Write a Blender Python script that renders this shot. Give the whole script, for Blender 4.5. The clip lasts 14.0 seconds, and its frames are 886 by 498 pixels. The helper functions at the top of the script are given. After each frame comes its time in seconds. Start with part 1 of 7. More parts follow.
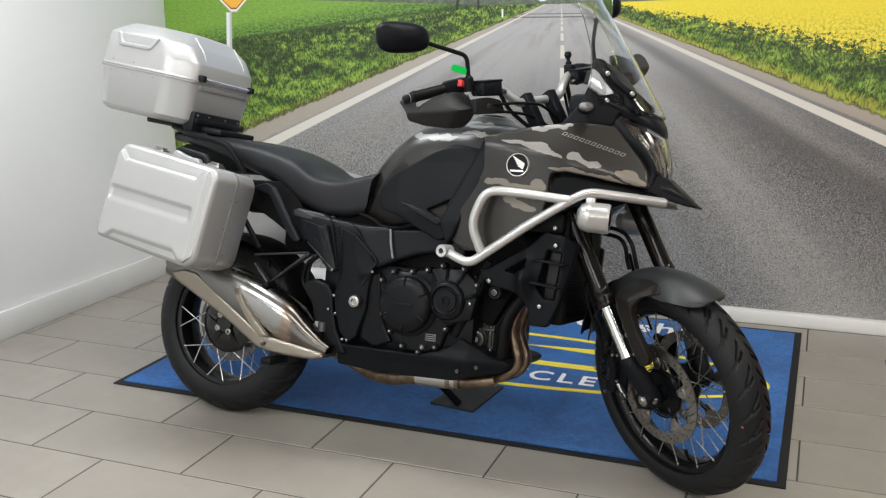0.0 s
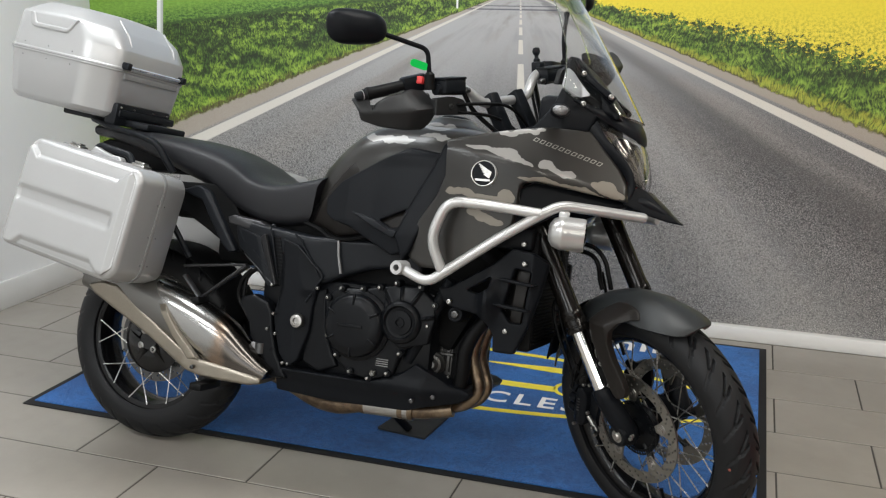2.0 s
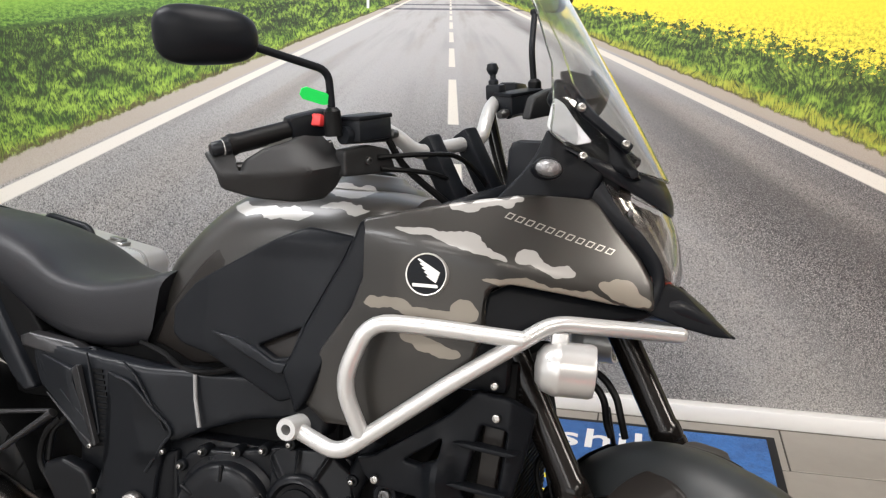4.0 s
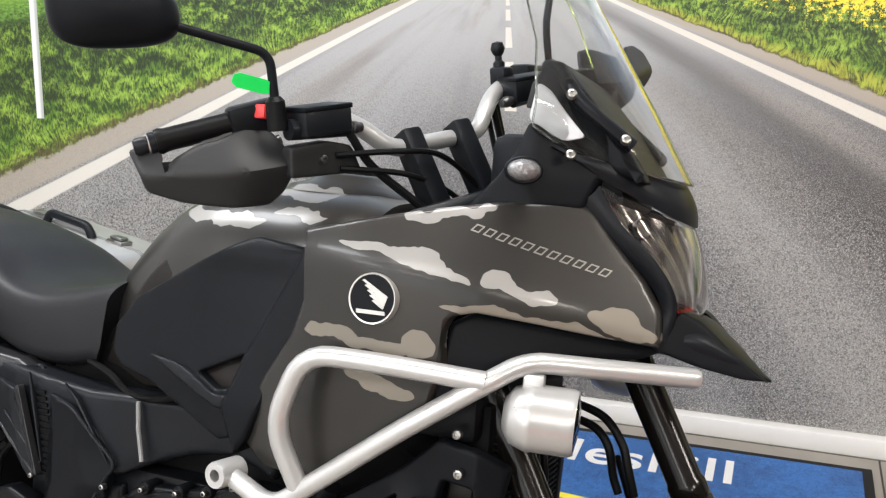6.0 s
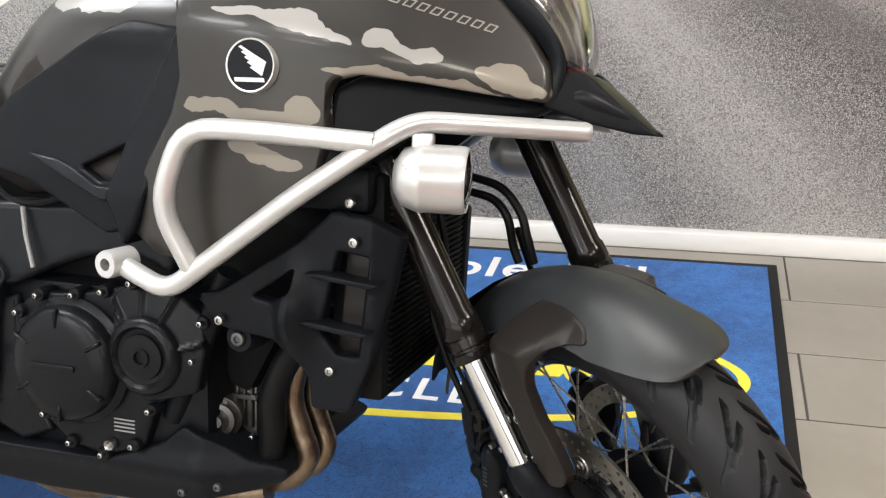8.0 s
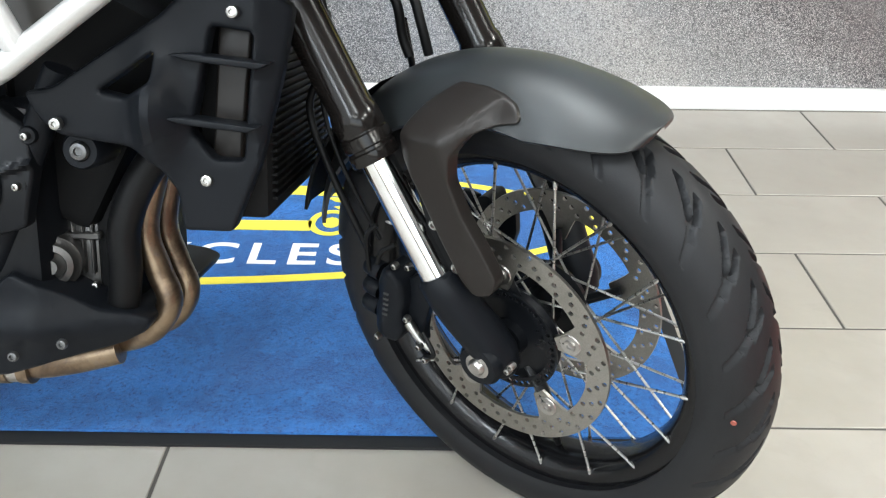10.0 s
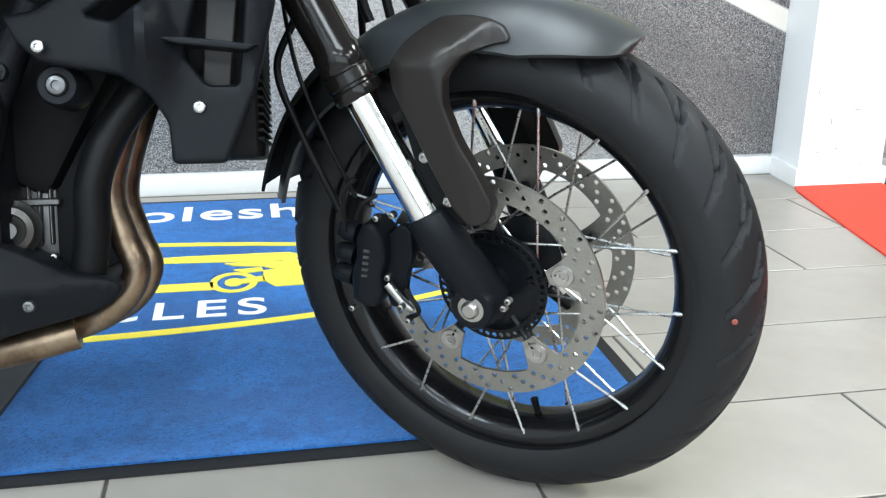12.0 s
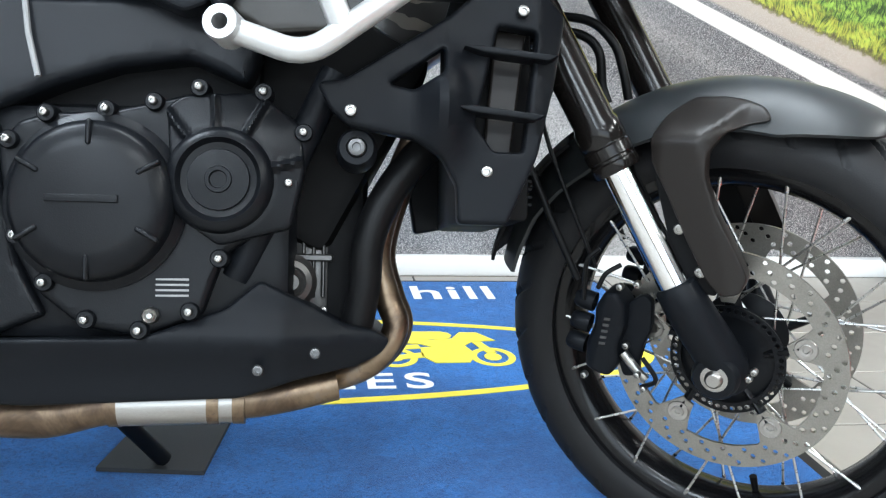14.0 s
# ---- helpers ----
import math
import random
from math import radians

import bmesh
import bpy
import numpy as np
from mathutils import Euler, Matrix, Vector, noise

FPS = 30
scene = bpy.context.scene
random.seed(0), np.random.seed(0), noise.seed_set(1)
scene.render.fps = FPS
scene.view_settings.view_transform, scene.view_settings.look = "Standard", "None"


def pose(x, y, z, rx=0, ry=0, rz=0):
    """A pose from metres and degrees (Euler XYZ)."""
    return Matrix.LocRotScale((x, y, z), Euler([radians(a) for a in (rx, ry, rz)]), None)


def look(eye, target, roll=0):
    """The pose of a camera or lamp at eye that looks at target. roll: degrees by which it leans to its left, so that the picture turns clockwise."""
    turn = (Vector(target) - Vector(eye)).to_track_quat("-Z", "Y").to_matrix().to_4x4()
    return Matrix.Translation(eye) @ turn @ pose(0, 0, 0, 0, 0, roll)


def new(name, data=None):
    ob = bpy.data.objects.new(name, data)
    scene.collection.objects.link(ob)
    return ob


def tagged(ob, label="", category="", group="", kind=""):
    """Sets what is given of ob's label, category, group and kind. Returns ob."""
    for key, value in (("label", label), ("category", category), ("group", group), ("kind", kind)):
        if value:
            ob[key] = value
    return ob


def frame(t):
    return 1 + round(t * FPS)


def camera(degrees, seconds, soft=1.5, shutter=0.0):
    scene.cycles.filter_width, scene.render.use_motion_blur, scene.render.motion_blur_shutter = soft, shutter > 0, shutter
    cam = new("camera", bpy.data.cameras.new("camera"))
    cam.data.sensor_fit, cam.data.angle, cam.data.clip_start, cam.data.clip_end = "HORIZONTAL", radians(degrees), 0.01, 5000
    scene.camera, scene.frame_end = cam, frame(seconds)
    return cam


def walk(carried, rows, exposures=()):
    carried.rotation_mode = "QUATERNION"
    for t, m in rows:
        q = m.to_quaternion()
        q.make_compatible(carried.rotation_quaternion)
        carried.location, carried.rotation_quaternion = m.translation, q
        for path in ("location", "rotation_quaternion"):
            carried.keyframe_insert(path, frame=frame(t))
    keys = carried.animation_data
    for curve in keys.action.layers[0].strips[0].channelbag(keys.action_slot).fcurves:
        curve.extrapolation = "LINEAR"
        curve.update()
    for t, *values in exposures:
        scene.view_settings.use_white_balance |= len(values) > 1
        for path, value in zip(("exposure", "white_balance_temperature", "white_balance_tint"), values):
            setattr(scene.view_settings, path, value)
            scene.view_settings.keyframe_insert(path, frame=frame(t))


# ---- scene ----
cam = camera(49.7, 14.0, soft=1.25)
PATH = [
    (0, (2.092, -2.536, 1.398), (1.373, -0.734, 0.913), -0.9),
    (0.5, (2.092, -2.533, 1.396), (1.369, -0.732, 0.909), -0.7),
    (1, (2.08, -2.509, 1.395), (1.364, -0.708, 0.899), -0.0),
    (1.5, (2.049, -2.443, 1.393), (1.365, -0.635, 0.881), 0.4),
    (2, (1.931, -2.273, 1.39), (1.341, -0.429, 0.888), 0.9),
    (2.5, (1.784, -2.063, 1.397), (1.323, -0.17, 0.946), 0.1),
    (3, (1.768, -1.821, 1.385), (1.208, 0.041, 0.919), 0.9),
    (3.5, (1.731, -1.579, 1.371), (1.16, 0.27, 0.865), 0.8),
    (4, (1.623, -1.341, 1.37), (1.21, 0.553, 0.877), 0.6),
    (6.3, (1.797, -1.018, 1.342), (1.12, 0.786, 0.808), -0.8),
    (6.5, (1.802, -1.019, 1.336), (1.129, 0.784, 0.792), -0.9),
    (7, (1.81, -1.02, 1.309), (1.169, 0.78, 0.718), -1.4),
    (7.5, (1.823, -1.024, 1.264), (1.245, 0.771, 0.596), -2.2),
    (8, (1.831, -1.021, 1.213), (1.327, 0.747, 0.424), -2.8),
    (8.5, (1.829, -1.002, 1.155), (1.398, 0.704, 0.205), -2.6),
    (8.7, (1.828, -0.992, 1.139), (1.43, 0.698, 0.145), -1.8),
    (10.8, (1.499, -0.931, 0.909), (1.762, 0.881, 0.106), -1.0),
    (11, (1.485, -0.976, 0.89), (1.8, 0.867, 0.18), -1.7),
    (11.5, (1.464, -1.022, 0.825), (1.855, 0.818, 0.146), -1.8),
    (12, (1.421, -1.022, 0.74), (1.808, 0.838, 0.117), 0.8),
    (12.5, (1.367, -1.02, 0.692), (1.808, 0.852, 0.143), 1.8),
    (13, (1.317, -1.03, 0.68), (1.809, 0.845, 0.184), 2.3),
    (13.5, (1.266, -1.042, 0.684), (1.725, 0.85, 0.223), 2.4),
    (14, (1.173, -1.038, 0.705), (1.458, 0.896, 0.283), 2.2),
]
walk(cam, [(t, look(eye, target, roll)) for t, eye, target, roll in PATH],
     [(0, -0.41, 6420, 8), (1, -0.44, 6420, 8), (2, -0.52, 6400, 8), (3, -0.34, 6440, 9), (3.5, -0.06, 6500, 11), (4, 0.08, 6560, 12), (6.5, 0.07, 6470, 11), (7.5, 0.0, 6600, 12), (8.5, 0.61, 6400, 8), (11.0, 0.78, 5780, 4), (11.5, 0.68, 5720, 3), (12.5, 0.70, 5560, 1), (13.5, 0.72, 5600, 3), (14, 0.68, 5650, 4)])

# ---- light ----
world = bpy.data.worlds.new("world")
scene.world = world
world.use_nodes = True
wn = world.node_tree.nodes
sky = wn.new("ShaderNodeTexSky")
sky.sky_type, sky.sun_disc = "NISHITA", False
sky.sun_elevation, sky.sun_rotation = radians(38), radians(200)
wn["Background"].inputs["Strength"].default_value = 0.10
world.node_tree.links.new(sky.outputs[0], wn["Background"].inputs["Color"])


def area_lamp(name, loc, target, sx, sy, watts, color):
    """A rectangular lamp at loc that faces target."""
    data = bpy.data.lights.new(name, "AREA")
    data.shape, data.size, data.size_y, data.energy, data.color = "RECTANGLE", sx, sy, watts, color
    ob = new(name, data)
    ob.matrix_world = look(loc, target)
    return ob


# Added fill lamp behind the camera, set as if daylight came in there.
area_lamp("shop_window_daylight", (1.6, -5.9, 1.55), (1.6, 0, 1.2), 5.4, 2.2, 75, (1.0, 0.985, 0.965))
# Ceiling lamps out of view; places, sizes and tints chosen to suit the reflections.
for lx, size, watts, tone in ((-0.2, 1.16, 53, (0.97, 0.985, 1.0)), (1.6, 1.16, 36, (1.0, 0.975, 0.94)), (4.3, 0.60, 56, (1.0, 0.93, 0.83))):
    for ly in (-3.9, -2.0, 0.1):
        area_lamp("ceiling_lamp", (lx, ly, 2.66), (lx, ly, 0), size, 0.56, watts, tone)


# ---- node helpers ----
class Nodes:
    """Small wrapper for building a material's node tree."""

    def __init__(self, name):
        self.mat = bpy.data.materials.new(name)
        self.mat.use_nodes = True
        self.tree = self.mat.node_tree
        self.bsdf = self.tree.nodes["Principled BSDF"]
        self.coord = self.tree.nodes.new("ShaderNodeTexCoord").outputs["Object"]

    def plug(self, value, socket):
        if isinstance(value, bpy.types.NodeSocket):
            self.tree.links.new(value, socket)
        elif socket.type == "RGBA" and len(value) == 3:
            socket.default_value = (*value, 1)
        else:
            socket.default_value = value

    def math(self, op, a, b=0.0, clamp=False):
        n = self.tree.nodes.new("ShaderNodeMath")
        n.operation, n.use_clamp = op, clamp
        self.plug(a, n.inputs[0]), self.plug(b, n.inputs[1])
        return n.outputs[0]

    def step(self, a, lo, hi):
        """0 below lo, 1 above hi, smooth between."""
        n = self.tree.nodes.new("ShaderNodeMapRange")
        n.interpolation_type = "SMOOTHSTEP"
        self.plug(a, n.inputs[0]), self.plug(lo, n.inputs[1]), self.plug(hi, n.inputs[2])
        return n.outputs[0]

    def band(self, a, lo, hi, soft):
        return self.math("MULTIPLY", self.step(a, lo - soft, lo + soft), self.math("SUBTRACT", 1.0, self.step(a, hi - soft, hi + soft)))

    def mix(self, fac, a, b):
        n = self.tree.nodes.new("ShaderNodeMix")
        n.data_type = "RGBA"
        self.plug(fac, n.inputs[0]), self.plug(a, n.inputs[6]), self.plug(b, n.inputs[7])
        return n.outputs[2]

    def noise(self, scale, detail=3.0, rough=0.55, vec=None, distort=0.0):
        n = self.tree.nodes.new("ShaderNodeTexNoise")
        n.inputs["Scale"].default_value, n.inputs["Detail"].default_value = scale, detail
        n.inputs["Roughness"].default_value, n.inputs["Distortion"].default_value = rough, distort
        self.plug(vec or self.coord, n.inputs["Vector"])
        return n.outputs["Fac"]

    def stretch(self, sx, sy, sz):
        n = self.tree.nodes.new("ShaderNodeMapping")
        n.inputs["Scale"].default_value = (sx, sy, sz)
        self.plug(self.coord, n.inputs[0])
        return n.outputs[0]

    def xyz(self, vec=None):
        n = self.tree.nodes.new("ShaderNodeSeparateXYZ")
        self.plug(vec or self.coord, n.inputs[0])
        return n.outputs

    def join(self, x, y, z):
        n = self.tree.nodes.new("ShaderNodeCombineXYZ")
        for v, s in zip((x, y, z), n.inputs):
            self.plug(v, s)
        return n.outputs[0]

    def bump(self, height, strength, distance):
        n = self.tree.nodes.new("ShaderNodeBump")
        n.inputs["Strength"].default_value, n.inputs["Distance"].default_value = strength, distance
        self.plug(height, n.inputs["Height"])
        self.plug(n.outputs[0], self.bsdf.inputs["Normal"])

    def random(self):
        return self.tree.nodes.new("ShaderNodeObjectInfo").outputs["Random"]

    def done(self, color, rough=0.5, metal=0.0, **more):
        self.plug(color, self.bsdf.inputs["Base Color"])
        self.plug(rough, self.bsdf.inputs["Roughness"])
        self.plug(metal, self.bsdf.inputs["Metallic"])
        for k, v in more.items():
            self.plug(v, self.bsdf.inputs[k.replace("_", " ")])
        return self.mat


def surface(name, col, rough, metal=0.0, var=0.18, scale=9.0, grain=0.08, gscale=450.0, bump=0.12, dist=0.0006, stretch=(1, 1, 1), **more):
    """A plain material with soft blotches, fine grain, uneven gloss and relief."""
    n = Nodes(name)
    v = n.stretch(*stretch)
    big, fine = n.noise(scale, 4, 0.6, v), n.noise(gscale, 2, 0.6, v)
    shade = n.math("ADD", n.math("MULTIPLY", n.math("SUBTRACT", big, 0.5), 2 * var), n.math("MULTIPLY", n.math("SUBTRACT", fine, 0.5), 2 * grain))
    shade = n.math("ADD", shade, 0.5, True)
    c = n.mix(shade, tuple(x * 0.55 for x in col), tuple(min(1, x * 1.45) for x in col))
    r = n.math("ADD", rough - 0.06, n.math("MULTIPLY", big, 0.12))
    n.bump(fine, bump, dist)
    return n.done(c, r, metal, **more)


# ---- materials ----
M_WALL = surface("white_wall_paint", (0.88, 0.88, 0.875), 0.6, var=0.05, scale=2.2, grain=0.02, gscale=160, bump=0.1)
M_SKIRT = surface("white_gloss_paint", (0.82, 0.80, 0.76), 0.32, var=0.08, scale=6, grain=0.02, gscale=90, bump=0.05)
# Dark tone for the walls out of view, to cut reflections on the bodywork.
M_FARWALL = surface("unseen_wall_dark_grey", (0.13, 0.128, 0.126), 0.7, var=0.08, scale=2.2)
M_BOARD = surface("grey_beige_board", (0.37, 0.345, 0.32), 0.5, var=0.08, scale=4, grain=0.05, gscale=200, bump=0.08)
M_CEIL = surface("ceiling_paint", (0.78, 0.78, 0.76), 0.8, var=0.04, scale=3)
M_GROUT = surface("tile_grout", (0.055, 0.050, 0.045), 0.9, var=0.25, scale=5, gscale=300)
M_RED = surface("red_carpet", (0.72, 0.045, 0.02), 0.85, var=0.16, scale=14, grain=0.22, gscale=700, bump=0.4, dist=0.002)
M_DARKFLOOR = surface("dark_carpet", (0.03, 0.032, 0.036), 0.9, var=0.2, scale=14, grain=0.25, gscale=700, bump=0.4)
M_RUBBER_EDGE = surface("mat_rubber_edge", (0.012, 0.012, 0.013), 0.6, var=0.2, scale=20, Specular_IOR_Level=0.2)
M_BLACK = surface("matte_black_plastic", (0.0051, 0.0059, 0.0075), 0.40, var=0.15, scale=12, grain=0.25, gscale=900, bump=0.25, dist=0.0004, Specular_IOR_Level=0.09)
M_HANDGUARD = surface("grained_black_plastic", (0.0125, 0.0128, 0.0135), 0.50, var=0.15, scale=12, grain=0.25, gscale=900, bump=0.25, dist=0.0004, Specular_IOR_Level=0.30)
# Black tubes; the brown in the base colour stands for their reflections.
M_FORK = surface("gloss_black_tube_brown_reflection", (0.0055, 0.0047, 0.0043), 0.17, 0.0, var=0.2, scale=9, bump=0.02, Specular_IOR_Level=0.24)
M_SATIN = surface("satin_black_plastic", (0.0078, 0.0090, 0.0112), 0.34, var=0.15, scale=8, grain=0.12, gscale=700, bump=0.12, dist=0.0003, Specular_IOR_Level=0.15)
M_GLOSS = surface("gloss_black_paint", (0.004, 0.004, 0.0045), 0.16, var=0.2, scale=7, bump=0.03, Specular_IOR_Level=0.4)
M_ENGINE = surface("black_engine_paint", (0.0044, 0.0049, 0.0060), 0.30, 0.0, var=0.2, scale=14, grain=0.2, gscale=600, bump=0.2, Specular_IOR_Level=0.13)
M_SEAT = surface("black_seat_vinyl", (0.0098, 0.0102, 0.0121), 0.46, var=0.12, scale=7, grain=0.35, gscale=520, bump=0.5, dist=0.0006, Specular_IOR_Level=0.24)
M_TYRE = surface("tyre_rubber", (0.0087, 0.0090, 0.0099), 0.50, var=0.25, scale=11, grain=0.2, gscale=420, bump=0.3, Specular_IOR_Level=0.20)
M_RIM = surface("black_rim_paint", (0.004, 0.004, 0.0045), 0.20, var=0.2, scale=16, bump=0.05, Specular_IOR_Level=0.24)
M_FENDER = surface("dark_grey_satin_paint", (0.017, 0.019, 0.0200), 0.42, 0.15, var=0.1, scale=5, grain=0.12, gscale=900, bump=0.06, Specular_IOR_Level=0.4)
M_GUARD = surface("brown_black_plastic", (0.0108, 0.0092, 0.0082), 0.36, var=0.14, scale=10, grain=0.2, gscale=800, bump=0.15, Specular_IOR_Level=0.2)
M_CHROME = surface("chromed_steel", (0.80, 0.80, 0.80), 0.10, 1.0, var=0.05, scale=20, bump=0.02)
M_STEEL = surface("brushed_steel", (0.36, 0.35, 0.335), 0.32, 1.0, var=0.14, scale=14, grain=0.16, gscale=260, bump=0.1, stretch=(1, 1, 5))
M_SPOKE = surface("spoke_steel", (0.42, 0.415, 0.40), 0.28, 1.0, var=0.1, scale=30)
M_DISC = surface("brake_disc_steel", (0.27, 0.262, 0.242), 0.38, 1.0, var=0.2, scale=30, grain=0.3, gscale=500, bump=0.15)
M_BOLT = surface("bright_bolt_steel", (0.33, 0.325, 0.31), 0.30, 1.0, var=0.1, scale=60)
M_DARKBOLT = surface("dark_bolt_steel", (0.09, 0.09, 0.09), 0.35, 0.8, var=0.1, scale=60)
M_BAR = surface("silver_powder_coat", (0.46, 0.46, 0.455), 0.30, 0.55, var=0.07, scale=10, grain=0.1, gscale=1200, bump=0.12, dist=0.0003)
M_CASE = surface("silver_case_plastic", (0.40, 0.40, 0.40), 0.36, 0.5, var=0.05, scale=5, grain=0.08, gscale=1300, bump=0.08, dist=0.0002)
M_SEAM = surface("grey_seal_strip", (0.20, 0.20, 0.20), 0.5, var=0.1)
M_TITAN = surface("satin_titanium_sheet", (0.235, 0.210, 0.172), 0.34, 0.9, var=0.14, scale=8, grain=0.15, gscale=300, bump=0.08)
M_ALU = surface("cast_aluminium", (0.085, 0.083, 0.080), 0.38, 0.85, var=0.2, scale=25, grain=0.2, gscale=350, bump=0.25)
M_LEAF = surface("green_plastic_tag", (0.01, 0.62, 0.10), 0.35, var=0.06)
M_INDICATOR = surface("ribbed_indicator_lens", (0.19, 0.19, 0.195), 0.14, 0.5, var=0.3, scale=60, grain=0.5, gscale=300, bump=0.6, dist=0.002)
M_REDPART = surface("red_switch_plastic", (0.62, 0.03, 0.03), 0.4, var=0.1)
M_GREYPLATE = surface("grey_rubber_plate", (0.030, 0.032, 0.034), 0.55, var=0.25, scale=25, grain=0.25, gscale=300, Specular_IOR_Level=0.18)
M_HOSE = surface("rubber_hose", (0.0036, 0.0037, 0.004), 0.42, var=0.1, scale=30, Specular_IOR_Level=0.12)
M_WHITEPRINT = surface("white_carpet_print", (0.70, 0.72, 0.70), 0.9, var=0.1, scale=25, grain=0.3, gscale=800, bump=0.4, dist=0.001)
M_YELLOWPRINT = surface("yellow_carpet_print", (0.74, 0.60, 0.05), 0.9, var=0.14, scale=20, grain=0.3, gscale=800, bump=0.4, dist=0.001)
M_SILVERPRINT = surface("silver_sticker", (0.46, 0.45, 0.43), 0.3, 0.6, var=0.05)
M_NAMEPRINT = surface("grey_silver_print", (0.30, 0.29, 0.27), 0.3, 0.5, var=0.1)
M_CASTGREY = surface("dark_grey_casting", (0.030, 0.030, 0.032), 0.32, 0.5, var=0.15, scale=20, grain=0.2, gscale=500, bump=0.2)
M_LINER = surface("fender_liner_plastic", (0.0045, 0.0046, 0.0049), 0.6, var=0.1, Specular_IOR_Level=0.08)
M_STICKER = surface("pale_sticker", (0.46, 0.47, 0.49), 0.4, var=0.05)
M_REFLECTOR = surface("lamp_reflector", (0.30, 0.285, 0.265), 0.14, 1.0, var=0.42, scale=38)
M_MARK = surface("dull_red_paint", (0.20, 0.045, 0.03), 0.5, var=0.2)
M_REDLENS = surface("red_reflector", (0.30, 0.02, 0.02), 0.15, var=0.1)


def glass(name, col, rough=0.02):
    n = Nodes(name)
    r = n.math("ADD", rough, n.math("MULTIPLY", n.noise(30, 3), 0.03))
    return n.done(col, r, 0.0, Transmission_Weight=1.0, IOR=1.45)


M_SCREEN = glass("clear_screen_acrylic", (0.97, 0.985, 0.975))
M_SCREENEDGE = glass("green_acrylic_edge", (0.70, 0.86, 0.22), 0.25)
M_SCREENRIM = glass("pale_acrylic_edge", (0.80, 0.84, 0.82), 0.2)
M_LENS = glass("clear_lamp_lens", (0.96, 0.97, 0.98))


def tile_material():
    n = Nodes("grey_beige_floor_tile")
    big, fine = n.noise(2.4, 5, 0.6), n.noise(260, 2)
    cloud = n.noise(9, 5, 0.65, distort=0.6)
    c = n.mix(n.step(big, 0.3, 0.7), (0.240, 0.219, 0.191), (0.296, 0.273, 0.242))
    c = n.mix(n.math("MULTIPLY", n.step(cloud, 0.5, 0.75), 0.35), c, (0.208, 0.190, 0.166))
    c = n.mix(n.math("MULTIPLY", n.random(), 0.28), c, (0.248, 0.229, 0.203))
    c = n.mix(n.math("MULTIPLY", n.step(fine, 0.55, 0.8), 0.12), c, (0.20, 0.185, 0.165))
    n.bump(n.math("ADD", n.math("MULTIPLY", cloud, 0.7), n.math("MULTIPLY", fine, 0.25)), 0.12, 0.0015)
    return n.done(c, n.math("ADD", 0.26, n.math("MULTIPLY", cloud, 0.16)))


def carpet_material():
    n = Nodes("blue_entrance_mat_pile")
    pile, tuft, worn = n.noise(900, 2, 0.7), n.noise(180, 3, 0.6), n.noise(3.0, 5, 0.6)
    dust = n.noise(60, 4, 0.8)
    mottle = n.noise(34, 4, 0.7)
    c = n.mix(n.step(n.math("ADD", n.math("MULTIPLY", worn, 0.6), n.math("MULTIPLY", mottle, 0.4)), 0.41, 0.60), (0.0050, 0.044, 0.155), (0.0190, 0.135, 0.42))
    c = n.mix(n.math("MULTIPLY", n.step(pile, 0.42, 0.66), 0.8), c, (0.020, 0.145, 0.48))
    c = n.mix(n.math("MULTIPLY", n.step(tuft, 0.50, 0.66), 0.75), c, (0.003, 0.026, 0.12))
    c = n.mix(n.math("MULTIPLY", n.step(dust, 0.66, 0.78), 0.55), c, (0.22, 0.30, 0.44))
    n.bump(n.math("ADD", pile, tuft), 0.7, 0.004)
    return n.done(c, 0.92, Sheen_Weight=0.48, Sheen_Roughness=0.38, Sheen_Tint=(0.28, 0.50, 1.0))


M_TILE, M_MAT = tile_material(), carpet_material()


def exhaust_material():
    n = Nodes("heat_tinted_polished_steel")
    x, y, z = n.xyz()
    heat = n.math("ADD", x, n.math("MULTIPLY", n.math("SUBTRACT", n.noise(9, 4), 0.5), 0.16))
    polished = n.step(n.math("SUBTRACT", x, n.math("MULTIPLY", n.math("SUBTRACT", 0.53, z), 0.947)), 0.145, 0.155)
    c = n.mix(polished, (0.150, 0.146, 0.138), (0.30, 0.295, 0.285))
    # Bronze heat tint first, then plain darker grey towards the front end.
    c = n.mix(n.step(heat, 0.35, 0.385), c, (0.26, 0.20, 0.155))
    c = n.mix(n.step(heat, 0.385, 0.42), c, (0.105, 0.095, 0.086))
    fine = n.noise(220, 2, 0.6, n.stretch(1, 1, 6))
    n.bump(fine, 0.06, 0.0005)
    rough = n.math("ADD", n.math("SUBTRACT", 0.32, n.math("MULTIPLY", polished, 0.20)), n.math("MULTIPLY", n.noise(14, 4), 0.14))
    return n.done(c, rough, 1.0)


def header_material():
    n = Nodes("bronzed_header_pipe_steel")
    tint, fine = n.noise(11, 5, 0.65, distort=0.5), n.noise(160, 3)
    c = n.mix(n.step(tint, 0.34, 0.62), (0.075, 0.052, 0.038), (0.22, 0.165, 0.11))
    c = n.mix(n.step(tint, 0.58, 0.74), c, (0.19, 0.165, 0.15))
    c = n.mix(n.math("MULTIPLY", n.step(fine, 0.56, 0.7), 0.4), c, (0.10, 0.08, 0.07))
    n.bump(fine, 0.12, 0.0006)
    return n.done(c, n.math("ADD", 0.24, n.math("MULTIPLY", fine, 0.22)), 0.95)


M_EXHAUST, M_HEADER = exhaust_material(), header_material()


